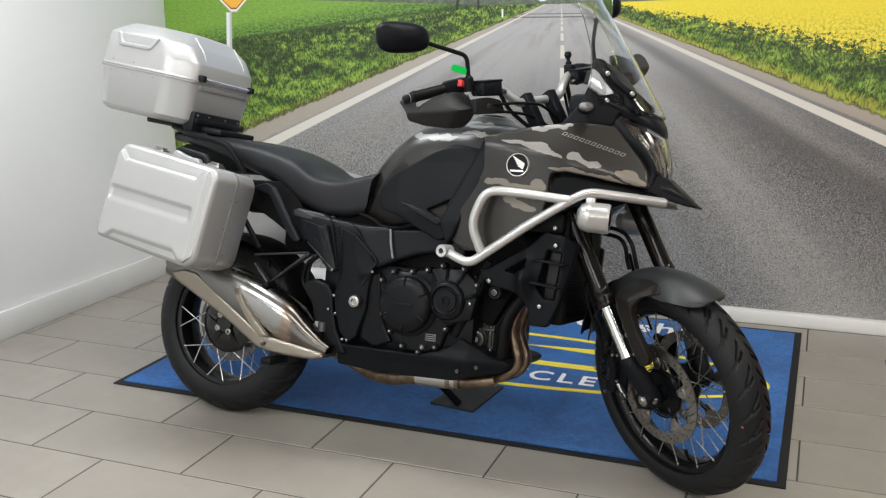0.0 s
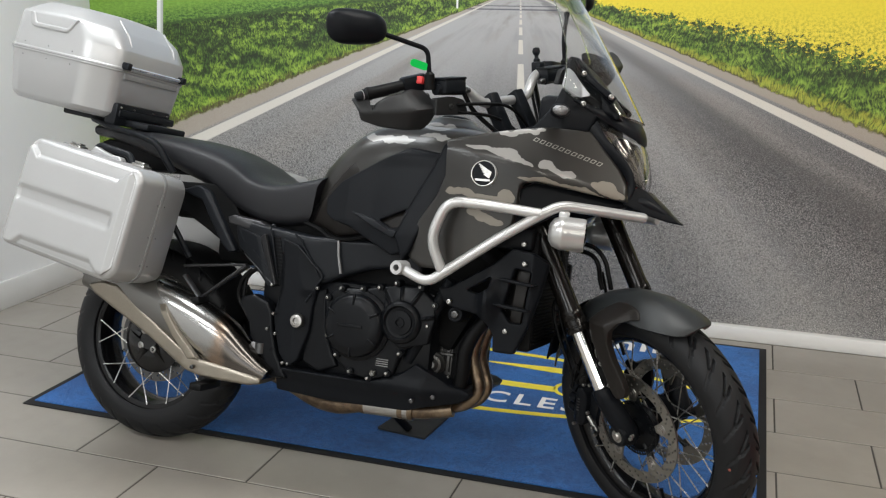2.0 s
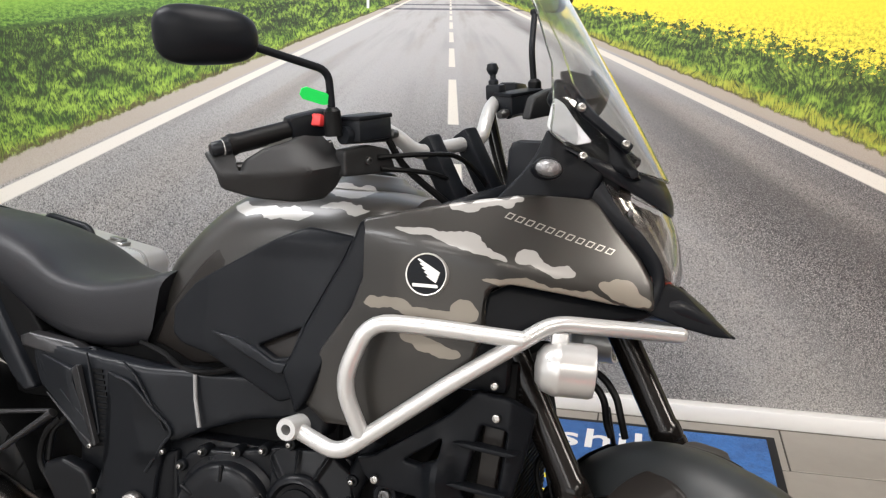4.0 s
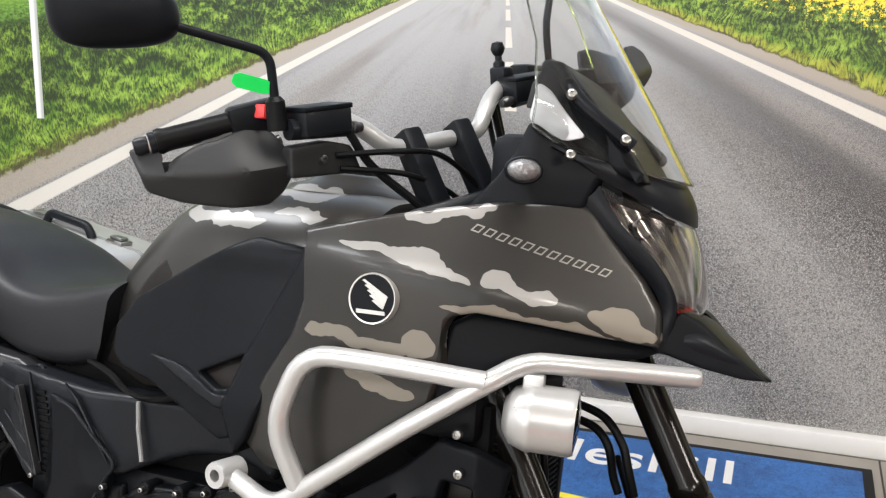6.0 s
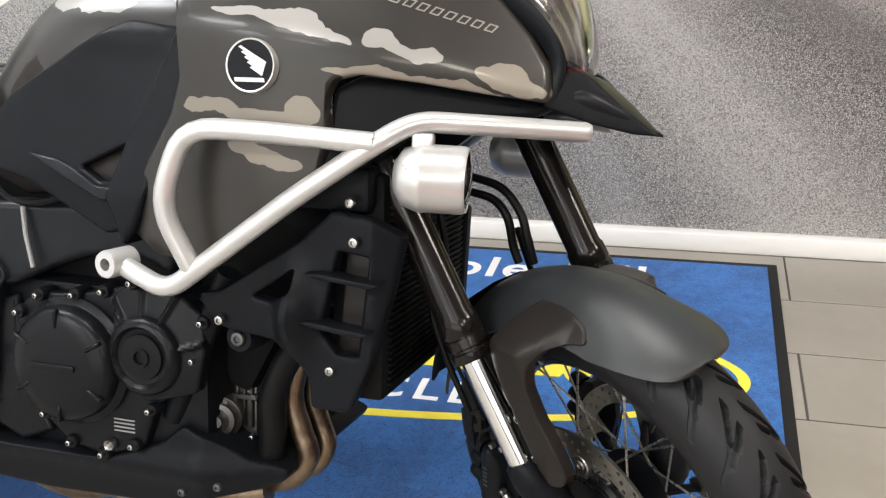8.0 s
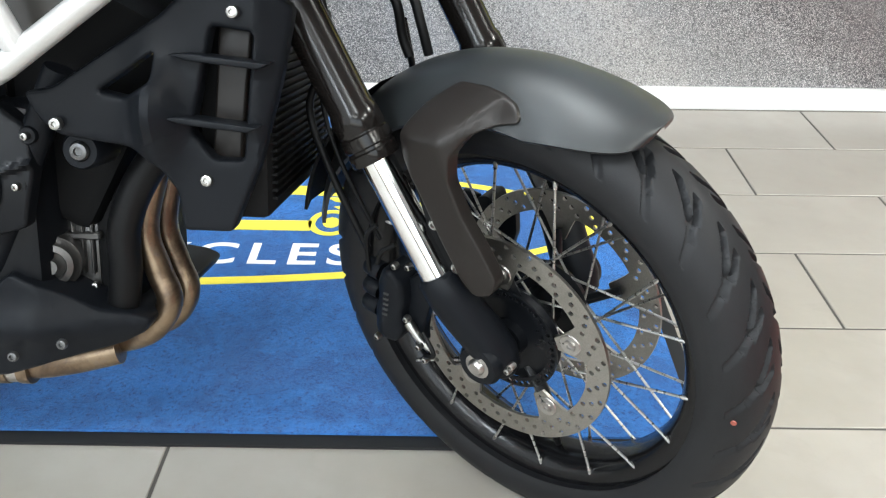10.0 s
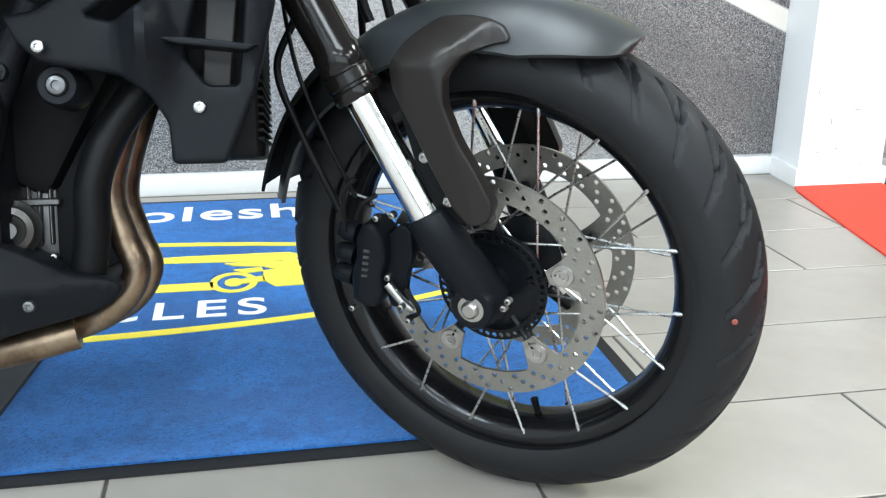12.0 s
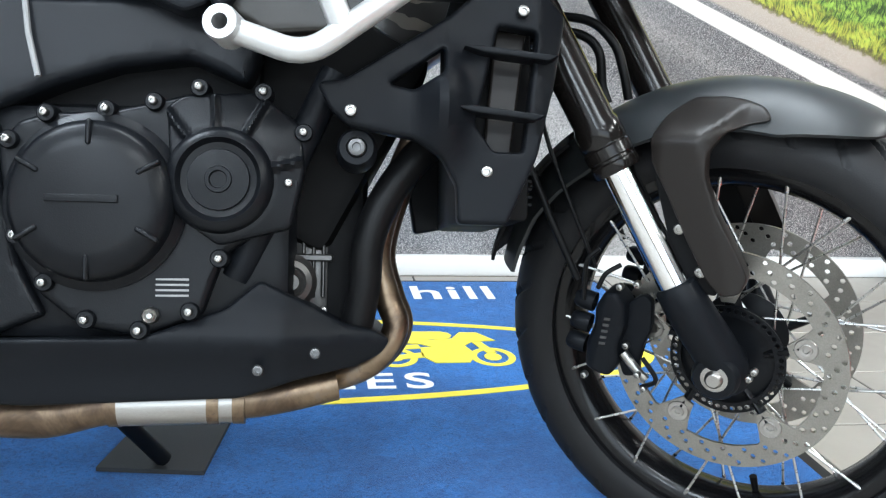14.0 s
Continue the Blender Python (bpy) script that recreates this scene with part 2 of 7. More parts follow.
def camo_material():
    """Grey-brown paint with pale and tan camouflage patches."""
    n = Nodes("camouflage_paint")
    x, y, z = n.xyz()
    wx = n.math("MULTIPLY", n.math("SUBTRACT", n.noise(21, 2, 0.45), 0.5), 0.048)
    wz = n.math("MULTIPLY", n.math("SUBTRACT", n.noise(24, 2, 0.45, n.stretch(1, 1, 1.3)), 0.5), 0.034)
    x, z = n.math("ADD", x, wx), n.math("ADD", z, wz)

    def blob(cx, cz, rx, rz, slope):
        dx = n.math("SUBTRACT", x, cx)
        dz = n.math("SUBTRACT", n.math("SUBTRACT", z, cz), n.math("MULTIPLY", dx, slope))
        d = n.math("ADD", n.math("POWER", n.math("ABSOLUTE", n.math("DIVIDE", dx, rx)), 2.0), n.math("POWER", n.math("ABSOLUTE", n.math("DIVIDE", dz, rz)), 2.0))
        return n.math("SUBTRACT", 1.0, n.step(d, 0.96, 1.04))

    def blobs(rows):
        total = blob(*rows[0])
        for r in rows[1:]:
            total = n.math("MAXIMUM", total, blob(*r))
        return total

    pale = blobs([(1.118, 0.993, 0.046, 0.008, -0.06), (1.172, 0.984, 0.046, 0.011, -0.10), (1.212, 0.972, 0.034, 0.009, -0.12), (1.282, 0.962, 0.024, 0.011, -0.15), (1.314, 0.950, 0.034, 0.008, -0.15),
                  (1.200, 1.043, 0.050, 0.009, 0.12), (0.80, 1.008, 0.080, 0.012, -0.03), (0.925, 1.052, 0.055, 0.013, 0.0), (0.945, 1.022, 0.050, 0.008, 0.0)])
    tan = blobs([(1.062, 0.875, 0.042, 0.011, -0.05), (1.135, 0.866, 0.062, 0.011, -0.05), (1.190, 0.872, 0.024, 0.020, 0.0), (1.275, 0.919, 0.060, 0.009, -0.06),
                 (1.36, 0.905, 0.05, 0.008, -0.1), (1.415, 0.922, 0.028, 0.014, -0.15), (1.440, 0.908, 0.024, 0.013, -0.2), (1.137, 0.816, 0.05, 0.014, -0.35)])
    flake = n.noise(1500, 2, 0.8)
    base = n.mix(n.step(n.noise(5, 2), 0.35, 0.65), (0.0085, 0.0082, 0.0076), (0.0148, 0.0134, 0.0116))
    c = n.mix(pale, base, (0.225, 0.220, 0.211))
    c = n.mix(tan, c, (0.17, 0.152, 0.125))
    c = n.mix(n.math("MULTIPLY", flake, 0.07), c, (0.16, 0.15, 0.135))
    n.bump(flake, 0.03, 0.0002)
    return n.done(c, 0.34, 0.10, Coat_Weight=0.16, Coat_Roughness=0.12, Specular_IOR_Level=0.38)


M_CAMO = camo_material()


def mural_material():
    """A printed wall picture: a straight country road between a green and a yellow field."""
    n = Nodes("printed_road_mural")
    x, y, z = n.xyz()
    x = n.math("ADD", 1.0, n.math("DIVIDE", n.math("SUBTRACT", x, 0.94), 0.97))
    z = n.math("ADD", 1.475, n.math("DIVIDE", n.math("SUBTRACT", z, 1.417), 0.957))
    vx, vz = 1.004, 1.508
    d = n.math("MAXIMUM", n.math("SUBTRACT", vz, z), 0.004)
    s = n.math("DIVIDE", n.math("SUBTRACT", x, vx), d)
    inv = n.math("DIVIDE", 1.0, d)
    edge = n.noise(26, 4, 0.7)
    rag = n.math("MULTIPLY", n.math("SUBTRACT", edge, 0.5), 1.0)
    # asphalt
    grit, grit2 = n.noise(330, 2, 0.85), n.noise(210, 3, 0.8)
    streak = n.noise(1.0, 2, 0.5, n.join(n.math("MULTIPLY", s, 3.2), 0.0, n.math("MULTIPLY", inv, 0.30)))
    tracks = n.noise(1.1, 3, 0.5, n.join(n.math("MULTIPLY", s, 1.6), 0.0, n.math("MULTIPLY", inv, 0.25)))
    far = n.step(d, 0.75, 0.10)
    near = n.step(d, 0.22, 1.0)
    asphalt = n.mix(far, n.mix(n.step(s, 0.4, -1.3), (0.090, 0.088, 0.090), (0.25, 0.245, 0.24)), (0.42, 0.42, 0.425))
    asphalt = n.mix(n.math("MULTIPLY", n.step(tracks, 0.50, 0.70), n.math("SUBTRACT", 0.80, n.math("MULTIPLY", near, 0.15))), asphalt, (0.30, 0.28, 0.26))
    speck = n.math("MULTIPLY", n.step(grit, 0.52, 0.58), n.math("ADD", 0.05, n.math("MULTIPLY", near, 0.85)))
    asphalt = n.mix(speck, asphalt, (0.56, 0.54, 0.52))
    asphalt = n.mix(n.math("MULTIPLY", n.step(grit2, 0.49, 0.42), n.math("ADD", 0.03, n.math("MULTIPLY", near, 0.90))), asphalt, (0.014, 0.014, 0.016))
    asphalt = n.mix(n.math("MULTIPLY", n.step(streak, 0.46, 0.78), 0.22), asphalt, (0.40, 0.41, 0.43))
    asphalt = n.mix(n.math("MULTIPLY", n.step(streak, 0.52, 0.24), 0.24), asphalt, (0.10, 0.10, 0.108))
    wander = n.math("ADD", s, n.math("MULTIPLY", n.math("SUBTRACT", tracks, 0.5), 0.9))
    asphalt = n.mix(n.math("MULTIPLY", n.band(wander, 1.48, 1.98, 0.22), 0.50), asphalt, (0.062, 0.060, 0.060))
    asphalt = n.mix(n.math("MULTIPLY", n.band(wander, 0.80, 1.20, 0.22), 0.28), asphalt, (0.42, 0.415, 0.41))
    shoulder = n.math("MAXIMUM", n.step(s, 2.40, 2.46), n.step(s, -2.24, -2.30))
    asphalt = n.mix(n.math("MULTIPLY", shoulder, 0.75), asphalt, (0.40, 0.345, 0.28))
    shade = n.math("MAXIMUM", n.band(z, 1.411, 1.417, 0.0015), n.band(z, 1.427, 1.431, 0.001))
    asphalt = n.mix(n.math("MULTIPLY", shade, 0.8), asphalt, (0.06, 0.065, 0.09))
    worn = n.math("SUBTRACT", 1.0, n.math("MULTIPLY", n.step(grit, 0.56, 0.72), 0.35))
    dash = n.math("LESS_THAN", n.math("FRACT", n.math("DIVIDE", n.math("SUBTRACT", inv, 2.04), 1.42)), 0.68)
    lines = n.math("MAXIMUM", n.band(s, 2.180, 2.350, 0.012), n.band(s, -2.230, -2.075, 0.012))
    lines = n.math("MAXIMUM", lines, n.math("MULTIPLY", n.band(s, -0.005, 0.075, 0.006), dash))
    asphalt = n.mix(n.math("MULTIPLY", lines, worn), asphalt, (0.66, 0.63, 0.57))
    # plants, whose texture grows finer with distance
    close = n.step(d, 0.10, 0.45)

    def turf(kx, kz, lift):
        """Clumps in two sizes, the larger ones nearer."""
        far_, near_ = (n.noise(1.0, 4, 0.62, n.join(n.math("MULTIPLY", x, kx * k), 0.0, n.math("MULTIPLY", n.math("ADD", z, lift / k), kz * k))) for k in (2.4, 1.0))
        return n.math("ADD", n.math("MULTIPLY", near_, close), n.math("MULTIPLY", far_, n.math("SUBTRACT", 1.0, close)))

    leaf = n.noise(1.0, 4, 0.75, n.join(n.math("MULTIPLY", x, 70.0), 0.0, n.math("MULTIPLY", z, 60.0)))
    lean = n.math("ADD", x, n.math("MULTIPLY", n.math("SUBTRACT", n.noise(9, 2, 0.5), 0.5), 0.10))
    stalk = n.noise(1.0, 3, 0.65, n.join(n.math("MULTIPLY", lean, 150.0), 0.0, n.math("MULTIPLY", z, 24.0)))
    clump, above_it = turf(9.0, 10.0, 0.0), turf(9.0, 10.0, 0.026)
    lit = n.math("SUBTRACT", clump, above_it)
    tuft, over_tuft = turf(46.0, 26.0, 0.0), turf(46.0, 26.0, 0.010)
    lit = n.math("ADD", n.math("MULTIPLY", lit, 0.9), n.math("SUBTRACT", tuft, over_tuft))
    lit = n.math("ADD", lit, n.math("MULTIPLY", n.math("SUBTRACT", stalk, 0.5), 1.15))
    lit = n.math("ADD", lit, n.math("MULTIPLY", n.math("SUBTRACT", leaf, 0.5), 0.16))
    grass = n.mix(n.step(lit, -0.20, 0.26), (0.018, 0.044, 0.006), n.mix(n.step(clump, 0.36, 0.60), (0.125, 0.255, 0.022), (0.30, 0.46, 0.060)))
    patch = n.noise(1.0, 2, 0.5, n.join(n.math("MULTIPLY", x, 3.4), 0.0, n.math("MULTIPLY", z, 6.0)))
    leftness = n.step(s, -2.9, -3.9)
    ditch = n.math("MULTIPLY", n.step(n.math("ADD", n.math("MULTIPLY", clump, 0.6), n.math("MULTIPLY", patch, 0.4)), 0.58, 0.47), n.math("ADD", n.math("MULTIPLY", n.step(s, 3.0, 3.8), 0.62), n.math("MULTIPLY", leftness, 0.88)))
    grass = n.mix(ditch, grass, n.mix(n.step(lit, -0.08, 0.22), (0.010, 0.020, 0.005), (0.060, 0.125, 0.018)))
    dry = n.math("MAXIMUM", n.band(n.math("ADD", s, rag), 2.60, 2.98, 0.16), n.math("MULTIPLY", n.band(n.math("ADD", s, rag), -2.75, -2.45, 0.10), 0.30))
    grass = n.mix(n.math("MULTIPLY", n.math("MULTIPLY", dry, n.step(stalk, 0.30, 0.6)), 0.75), grass, (0.43, 0.42, 0.050))
    rim_r = n.band(n.math("ADD", s, n.math("MULTIPLY", rag, 0.5)), 2.58, 2.72, 0.04)
    rim_l = n.band(n.math("ADD", s, n.math("MULTIPLY", rag, 0.5)), -2.66, -2.56, 0.04)
    grass = n.mix(n.math("MULTIPLY", n.math("MAXIMUM", rim_r, rim_l), 0.75), grass, (0.060, 0.038, 0.022))
    # crop field on one side, rape field on the other
    sill = n.math("SUBTRACT", z, n.math("ADD", 1.404, n.math("MULTIPLY", x, 0.118)))
    wavy = n.math("ADD", sill, n.math("MULTIPLY", n.math("SUBTRACT", clump, 0.5), 0.05))
    crop = n.noise(1.0, 4, 0.7, n.join(n.math("MULTIPLY", x, 46.0), 0.0, n.math("MULTIPLY", z, 120.0)))
    green = n.mix(n.step(n.math("ADD", n.math("MULTIPLY", crop, 0.6), n.math("MULTIPLY", leaf, 0.4)), 0.40, 0.60), (0.030, 0.085, 0.012), (0.17, 0.32, 0.048))
    green = n.mix(n.math("MULTIPLY", n.step(sill, 0.03, 0.11), 0.85), green, n.mix(n.step(crop, 0.3, 0.7), (0.155, 0.31, 0.035), (0.225, 0.40, 0.055)))
    green = n.mix(n.math("MULTIPLY", n.band(wavy, -0.004, 0.016, 0.008), 0.75), green, (0.020, 0.042, 0.010))
    bloom = n.noise(1.0, 4, 0.7, n.join(n.math("MULTIPLY", x, 40.0), 0.0, n.math("MULTIPLY", z, 62.0)))
    flecks = n.noise(1.0, 3, 0.8, n.join(n.math("MULTIPLY", x, 78.0), 0.0, n.math("MULTIPLY", z, 84.0)))
    yellow = n.mix(n.step(flecks, 0.36, 0.58), (0.40, 0.36, 0.020), (0.84, 0.70, 0.060))
    yellow = n.mix(n.math("MULTIPLY", n.step(z, 1.30, 1.46), 0.85), yellow, (0.80, 0.66, 0.035))
    jag = n.math("ADD", s, n.math("MULTIPLY", n.math("SUBTRACT", clump, 0.5), 6.0))
    cover = n.math("ADD", n.math("MULTIPLY", n.math("ADD", n.math("SUBTRACT", bloom, 0.5), n.math("SUBTRACT", flecks, 0.5)), 2.4), n.math("MULTIPLY", n.math("SUBTRACT", jag, 5.8), 0.34))
    land = n.mix(n.math("MULTIPLY", n.step(cover, -0.12, 0.12), n.step(s, 3.4, 4.0)), grass, yellow)
    land = n.mix(n.math("MULTIPLY", n.step(wavy, -0.006, 0.006), n.step(x, 0.95, 0.90)), land, green)
    sr = n.math("ADD", s, n.math("MULTIPLY", rag, 0.22))
    road = n.band(sr, -2.56, 2.66, 0.03)
    land = n.mix(road, land, asphalt)
    # sky and far trees
    haze = n.mix(n.step(z, 1.50, 1.75), (0.74, 0.77, 0.80), (0.48, 0.62, 0.80))
    cloud = n.noise(2.2, 5, 0.6, n.stretch(1, 1, 2.2))
    haze = n.mix(n.step(cloud, 0.45, 0.65), haze, (0.86, 0.87, 0.88))
    tall = n.math("ADD", 0.020, n.math("MULTIPLY", n.band(x, -0.35, 0.88, 0.12), 0.085))
    crown = n.noise(1.0, 2, 0.5, n.join(n.math("MULTIPLY", x, 7.0), 0.0, 0.0))
    frond = n.noise(1.0, 4, 0.7, n.join(n.math("MULTIPLY", x, 34.0), 0.0, n.math("MULTIPLY", z, 42.0)))
    horizon = n.math("ADD", n.math("ADD", 1.4745, n.math("MULTIPLY", n.math("MAXIMUM", n.math("SUBTRACT", x, 1.1), 0.0), 0.022)), n.math("MULTIPLY", n.math("MAXIMUM", n.math("SUBTRACT", 0.62, x), 0.0), 0.043))
    lip = n.math("ADD", n.math("ADD", horizon, 0.010), n.math("MULTIPLY", tall, n.step(crown, 0.28, 0.66)))
    lip = n.math("ADD", lip, n.math("MULTIPLY", n.math("SUBTRACT", frond, 0.5), n.math("ADD", 0.020, n.math("MULTIPLY", tall, 0.9))))
    wood = n.mix(n.step(n.math("ADD", n.math("MULTIPLY", frond, 0.6), n.math("MULTIPLY", leaf, 0.4)), 0.42, 0.62), (0.012, 0.022, 0.012), (0.085, 0.125, 0.035))
    wood = n.mix(0.12, wood, (0.55, 0.60, 0.62))
    above = n.mix(n.step(n.math("SUBTRACT", z, lip), -0.002, 0.002), wood, haze)
    col = n.mix(n.step(n.math("SUBTRACT", z, horizon), -0.0015, 0.0015), n.mix(n.step(z, 1.473, 1.476), land, n.mix(n.math("GREATER_THAN", x, 1.0), green, yellow)), above)
    trunk = n.math("MAXIMUM", n.band(n.math("SUBTRACT", x, n.math("MULTIPLY", n.math("SUBTRACT", z, 1.46), 0.12)), 0.474, 0.488, 0.002), n.band(x, 0.587, 0.597, 0.002))
    col = n.mix(n.math("MULTIPLY", trunk, n.band(z, 1.452, 1.62, 0.003)), col, (0.022, 0.019, 0.014))
    # road sign on a white post, and a marker post
    px = n.math("SUBTRACT", n.math("ADD", x, 0.832), n.math("MULTIPLY", n.math("SUBTRACT", z, 1.43), 0.066))
    post = n.math("MULTIPLY", n.band(px, -0.018, 0.017, 0.001), n.band(z, 0.930, 1.46, 0.002))
    col = n.mix(post, col, n.mix(n.step(px, -0.004, 0.012), (0.74, 0.75, 0.74), (0.42, 0.44, 0.42)))
    mark = n.math("MULTIPLY", n.band(x, 0.710, 0.719, 0.001), n.band(z, 1.415, 1.455, 0.001))
    col = n.mix(mark, col, (0.75, 0.76, 0.78))
    ax_, az_ = n.math("ABSOLUTE", n.math("ADD", x, 0.800)), n.math("ABSOLUTE", n.math("SUBTRACT", z, 1.640))
    diam = n.math("ADD", n.math("MULTIPLY", ax_, 0.92), az_)
    diam = n.math("MAXIMUM", diam, n.math("ADD", 0.016, n.math("MULTIPLY", n.math("MAXIMUM", ax_, az_), 1.0)))
    face = n.mix(n.step(z, 1.46, 1.66), (0.80, 0.40, 0.035), (0.86, 0.52, 0.07))
    for size, tone in ((0.197, (0.40, 0.33, 0.28)), (0.193, (0.80, 0.74, 0.66)), (0.180, (0.20, 0.06, 0.035)), (0.172, face)):
        col = n.mix(n.step(diam, size + 0.001, size - 0.001), col, tone)
    return n.done(col, n.math("ADD", 0.42, n.math("MULTIPLY", grit2, 0.1)))


M_MURAL = mural_material()


# ---- mesh helpers ----
def finish(bm, name, material, sharp=38):
    me = bpy.data.meshes.new(name)
    bmesh.ops.recalc_face_normals(bm, faces=bm.faces[:])
    bm.to_mesh(me)
    bm.free()
    me.materials.append(material)
    me.polygons.foreach_set("use_smooth", [True] * len(me.polygons))
    me.set_sharp_from_angle(angle=radians(sharp))
    return me


def thing(name, bm, material, label, category, kind="", group="", sharp=38):
    return tagged(new(name, finish(bm, name, material, sharp)), label, category, group, kind)


def part(name, bm, material, parent, label="", sharp=38):
    """One bmesh as one mesh object under a thing or a part."""
    ob = new(name, finish(bm, name, material, sharp))
    ob.parent = parent
    return tagged(ob, label)


def share(name, mesh, parent, m, label=""):
    """One more object on a mesh that exists already."""
    ob = new(name, mesh)
    ob.parent = parent
    ob.matrix_basis = m
    return tagged(ob, label)


def V(*p):
    return Vector(p)


def frame_to(loc, axis, up=(0, 0, 1)):
    """The matrix at loc whose z axis points along axis."""
    z = Vector(axis).normalized()
    u = Vector(up)
    if abs(z.dot(u.normalized())) > 0.98:
        u = Vector((1, 0, 0))
    x = u.cross(z).normalized()
    y = z.cross(x)
    m = Matrix((x, y, z)).transposed().to_4x4()
    m.translation = loc
    return m


def box(bm, lo, hi, bevel=0.0, segs=2, m=None):
    made = bmesh.ops.create_cube(bm, size=1.0)["verts"]
    for v in made:
        v.co = Vector([lo[i] + (v.co[i] + 0.5) * (hi[i] - lo[i]) for i in range(3)])
    if bevel:
        edges = list({e for v in made for e in v.link_edges})
        out = bmesh.ops.bevel(bm, geom=edges, offset=bevel, segments=segs, affect="EDGES", profile=0.5)
        made = list({v for f in out["faces"] for v in f.verts} | {v for v in made if v.is_valid})
    if m is not None:
        bmesh.ops.transform(bm, matrix=m, verts=made)
    return bm


def lathe(bm, prof, m, segs=40, closed=False, a0=0.0, a1=360.0):
    """Revolve (radius, height) pairs round the z axis of m."""
    full = abs(a1 - a0) >= 360
    n = segs if full else segs + 1
    rings = []
    for r, h in prof:
        if r < 1e-6:
            rings.append([bm.verts.new(m @ V(0, 0, h))])
        else:
            angles = [radians(a0 + (a1 - a0) * i / segs) for i in range(n)]
            rings.append([bm.verts.new(m @ V(r * math.cos(a), r * math.sin(a), h)) for a in angles])
    pairs = list(zip(rings, rings[1:])) + ([(rings[-1], rings[0])] if closed else [])
    for p, q in pairs:
        for i in range(n if full else n - 1):
            j = (i + 1) % n
            if len(p) == 1 and len(q) == 1:
                continue
            if len(p) == 1:
                bm.faces.new((p[0], q[i], q[j]))
            elif len(q) == 1:
                bm.faces.new((p[i], p[j], q[0]))
            else:
                bm.faces.new((p[i], p[j], q[j], q[i]))
    return bm


def curve_points(pts, n=6, closed=False):
    """A smooth line through the points."""
    p = [Vector(q) for q in pts]
    ext = [p[-1], *p, p[0], p[1]] if closed else [2 * p[0] - p[1], *p, 2 * p[-1] - p[-2]]
    out = []
    for a, b, c, d in zip(ext, ext[1:], ext[2:], ext[3:]):
        for i in range(n):
            t = i / n
            out.append(0.5 * (2 * b + (c - a) * t + (2 * a - 5 * b + 4 * c - d) * t * t + (3 * b - a - 3 * c + d) * t ** 3))
    return out if closed else out + [p[-1]]


def fillet(pts, r, n=5):
    """A path of straight runs whose corners are rounded by about r."""
    p = [Vector(q) for q in pts]
    out = [p[0]]
    for a, b, c in zip(p, p[1:], p[2:]):
        u, w = (a - b), (c - b)
        k = min(r, 0.48 * u.length, 0.48 * w.length)
        s, e = b + u.normalized() * k, b + w.normalized() * k
        for i in range(n + 1):
            t = i / n
            out.append((1 - t) ** 2 * s + 2 * t * (1 - t) * b + t * t * e)
    return out + [p[-1]]


def tube(bm, pts, r, segs=14, caps=True, flat=1.0, up=None):
    """Sweep a round or flattened section along the points; r is one radius or one for each point."""
    pts = [Vector(p) for p in pts]
    n = len(pts)
    rad = [r] * n if isinstance(r, (int, float)) else list(r)
    if len(rad) != n:
        rad = [rad[min(len(rad) - 1, int(i * (len(rad) - 1) / (n - 1)))] * (1 - (i * (len(rad) - 1) / (n - 1)) % 1)
               + rad[min(len(rad) - 1, int(i * (len(rad) - 1) / (n - 1)) + 1)] * ((i * (len(rad) - 1) / (n - 1)) % 1) for i in range(n)]
    side = None
    rings = []
    for i, p in enumerate(pts):
        t = (pts[min(i + 1, n - 1)] - pts[max(i - 1, 0)]).normalized()
        if side is None:
            ref = Vector(up) if up else (V(0, 0, 1) if abs(t.z) < 0.9 else V(1, 0, 0))
            side = t.cross(ref).normalized()
        side = (side - t * side.dot(t)).normalized()
        top = side.cross(t)
        rings.append([bm.verts.new(p + rad[i] * (math.cos(a) * side + flat * math.sin(a) * top)) for a in (2 * math.pi * k / segs for k in range(segs))])
    for p, q in zip(rings, rings[1:]):
        for k in range(segs):
            bm.faces.new((p[k], p[(k + 1) % segs], q[(k + 1) % segs], q[k]))
    if caps:
        bm.faces.new(rings[0][::-1]), bm.faces.new(rings[-1])
    return bm


def loft(bm, rings, caps=True):
    """Skin over rings of equally many points."""
    vs = [[bm.verts.new(Vector(p)) for p in ring] for ring in rings]
    n = len(vs[0])
    for p, q in zip(vs, vs[1:]):
        for k in range(n):
            bm.faces.new((p[k], p[(k + 1) % n], q[(k + 1) % n], q[k]))
    if caps:
        bm.faces.new(vs[0][::-1]), bm.faces.new(vs[-1])
    return bm


def fillet_ring(pts, r, keep=(), n=3):
    """A closed outline whose corners are rounded by about r, but for those numbered in keep."""
    p = [Vector((float(a), float(b))) for a, b in pts]
    out = []
    for i, c in enumerate(p):
        u, w = p[i - 1] - c, p[(i + 1) % len(p)] - c
        if i in keep or r <= 0:
            out.append(tuple(c))
            continue
        k = min(r, 0.4 * u.length, 0.4 * w.length)
        s, e = c + u.normalized() * k, c + w.normalized() * k
        for j in range(n + 1):
            t = j / n
            out.append(tuple((1 - t) ** 2 * s + 2 * t * (1 - t) * c + t * t * e))
    return out


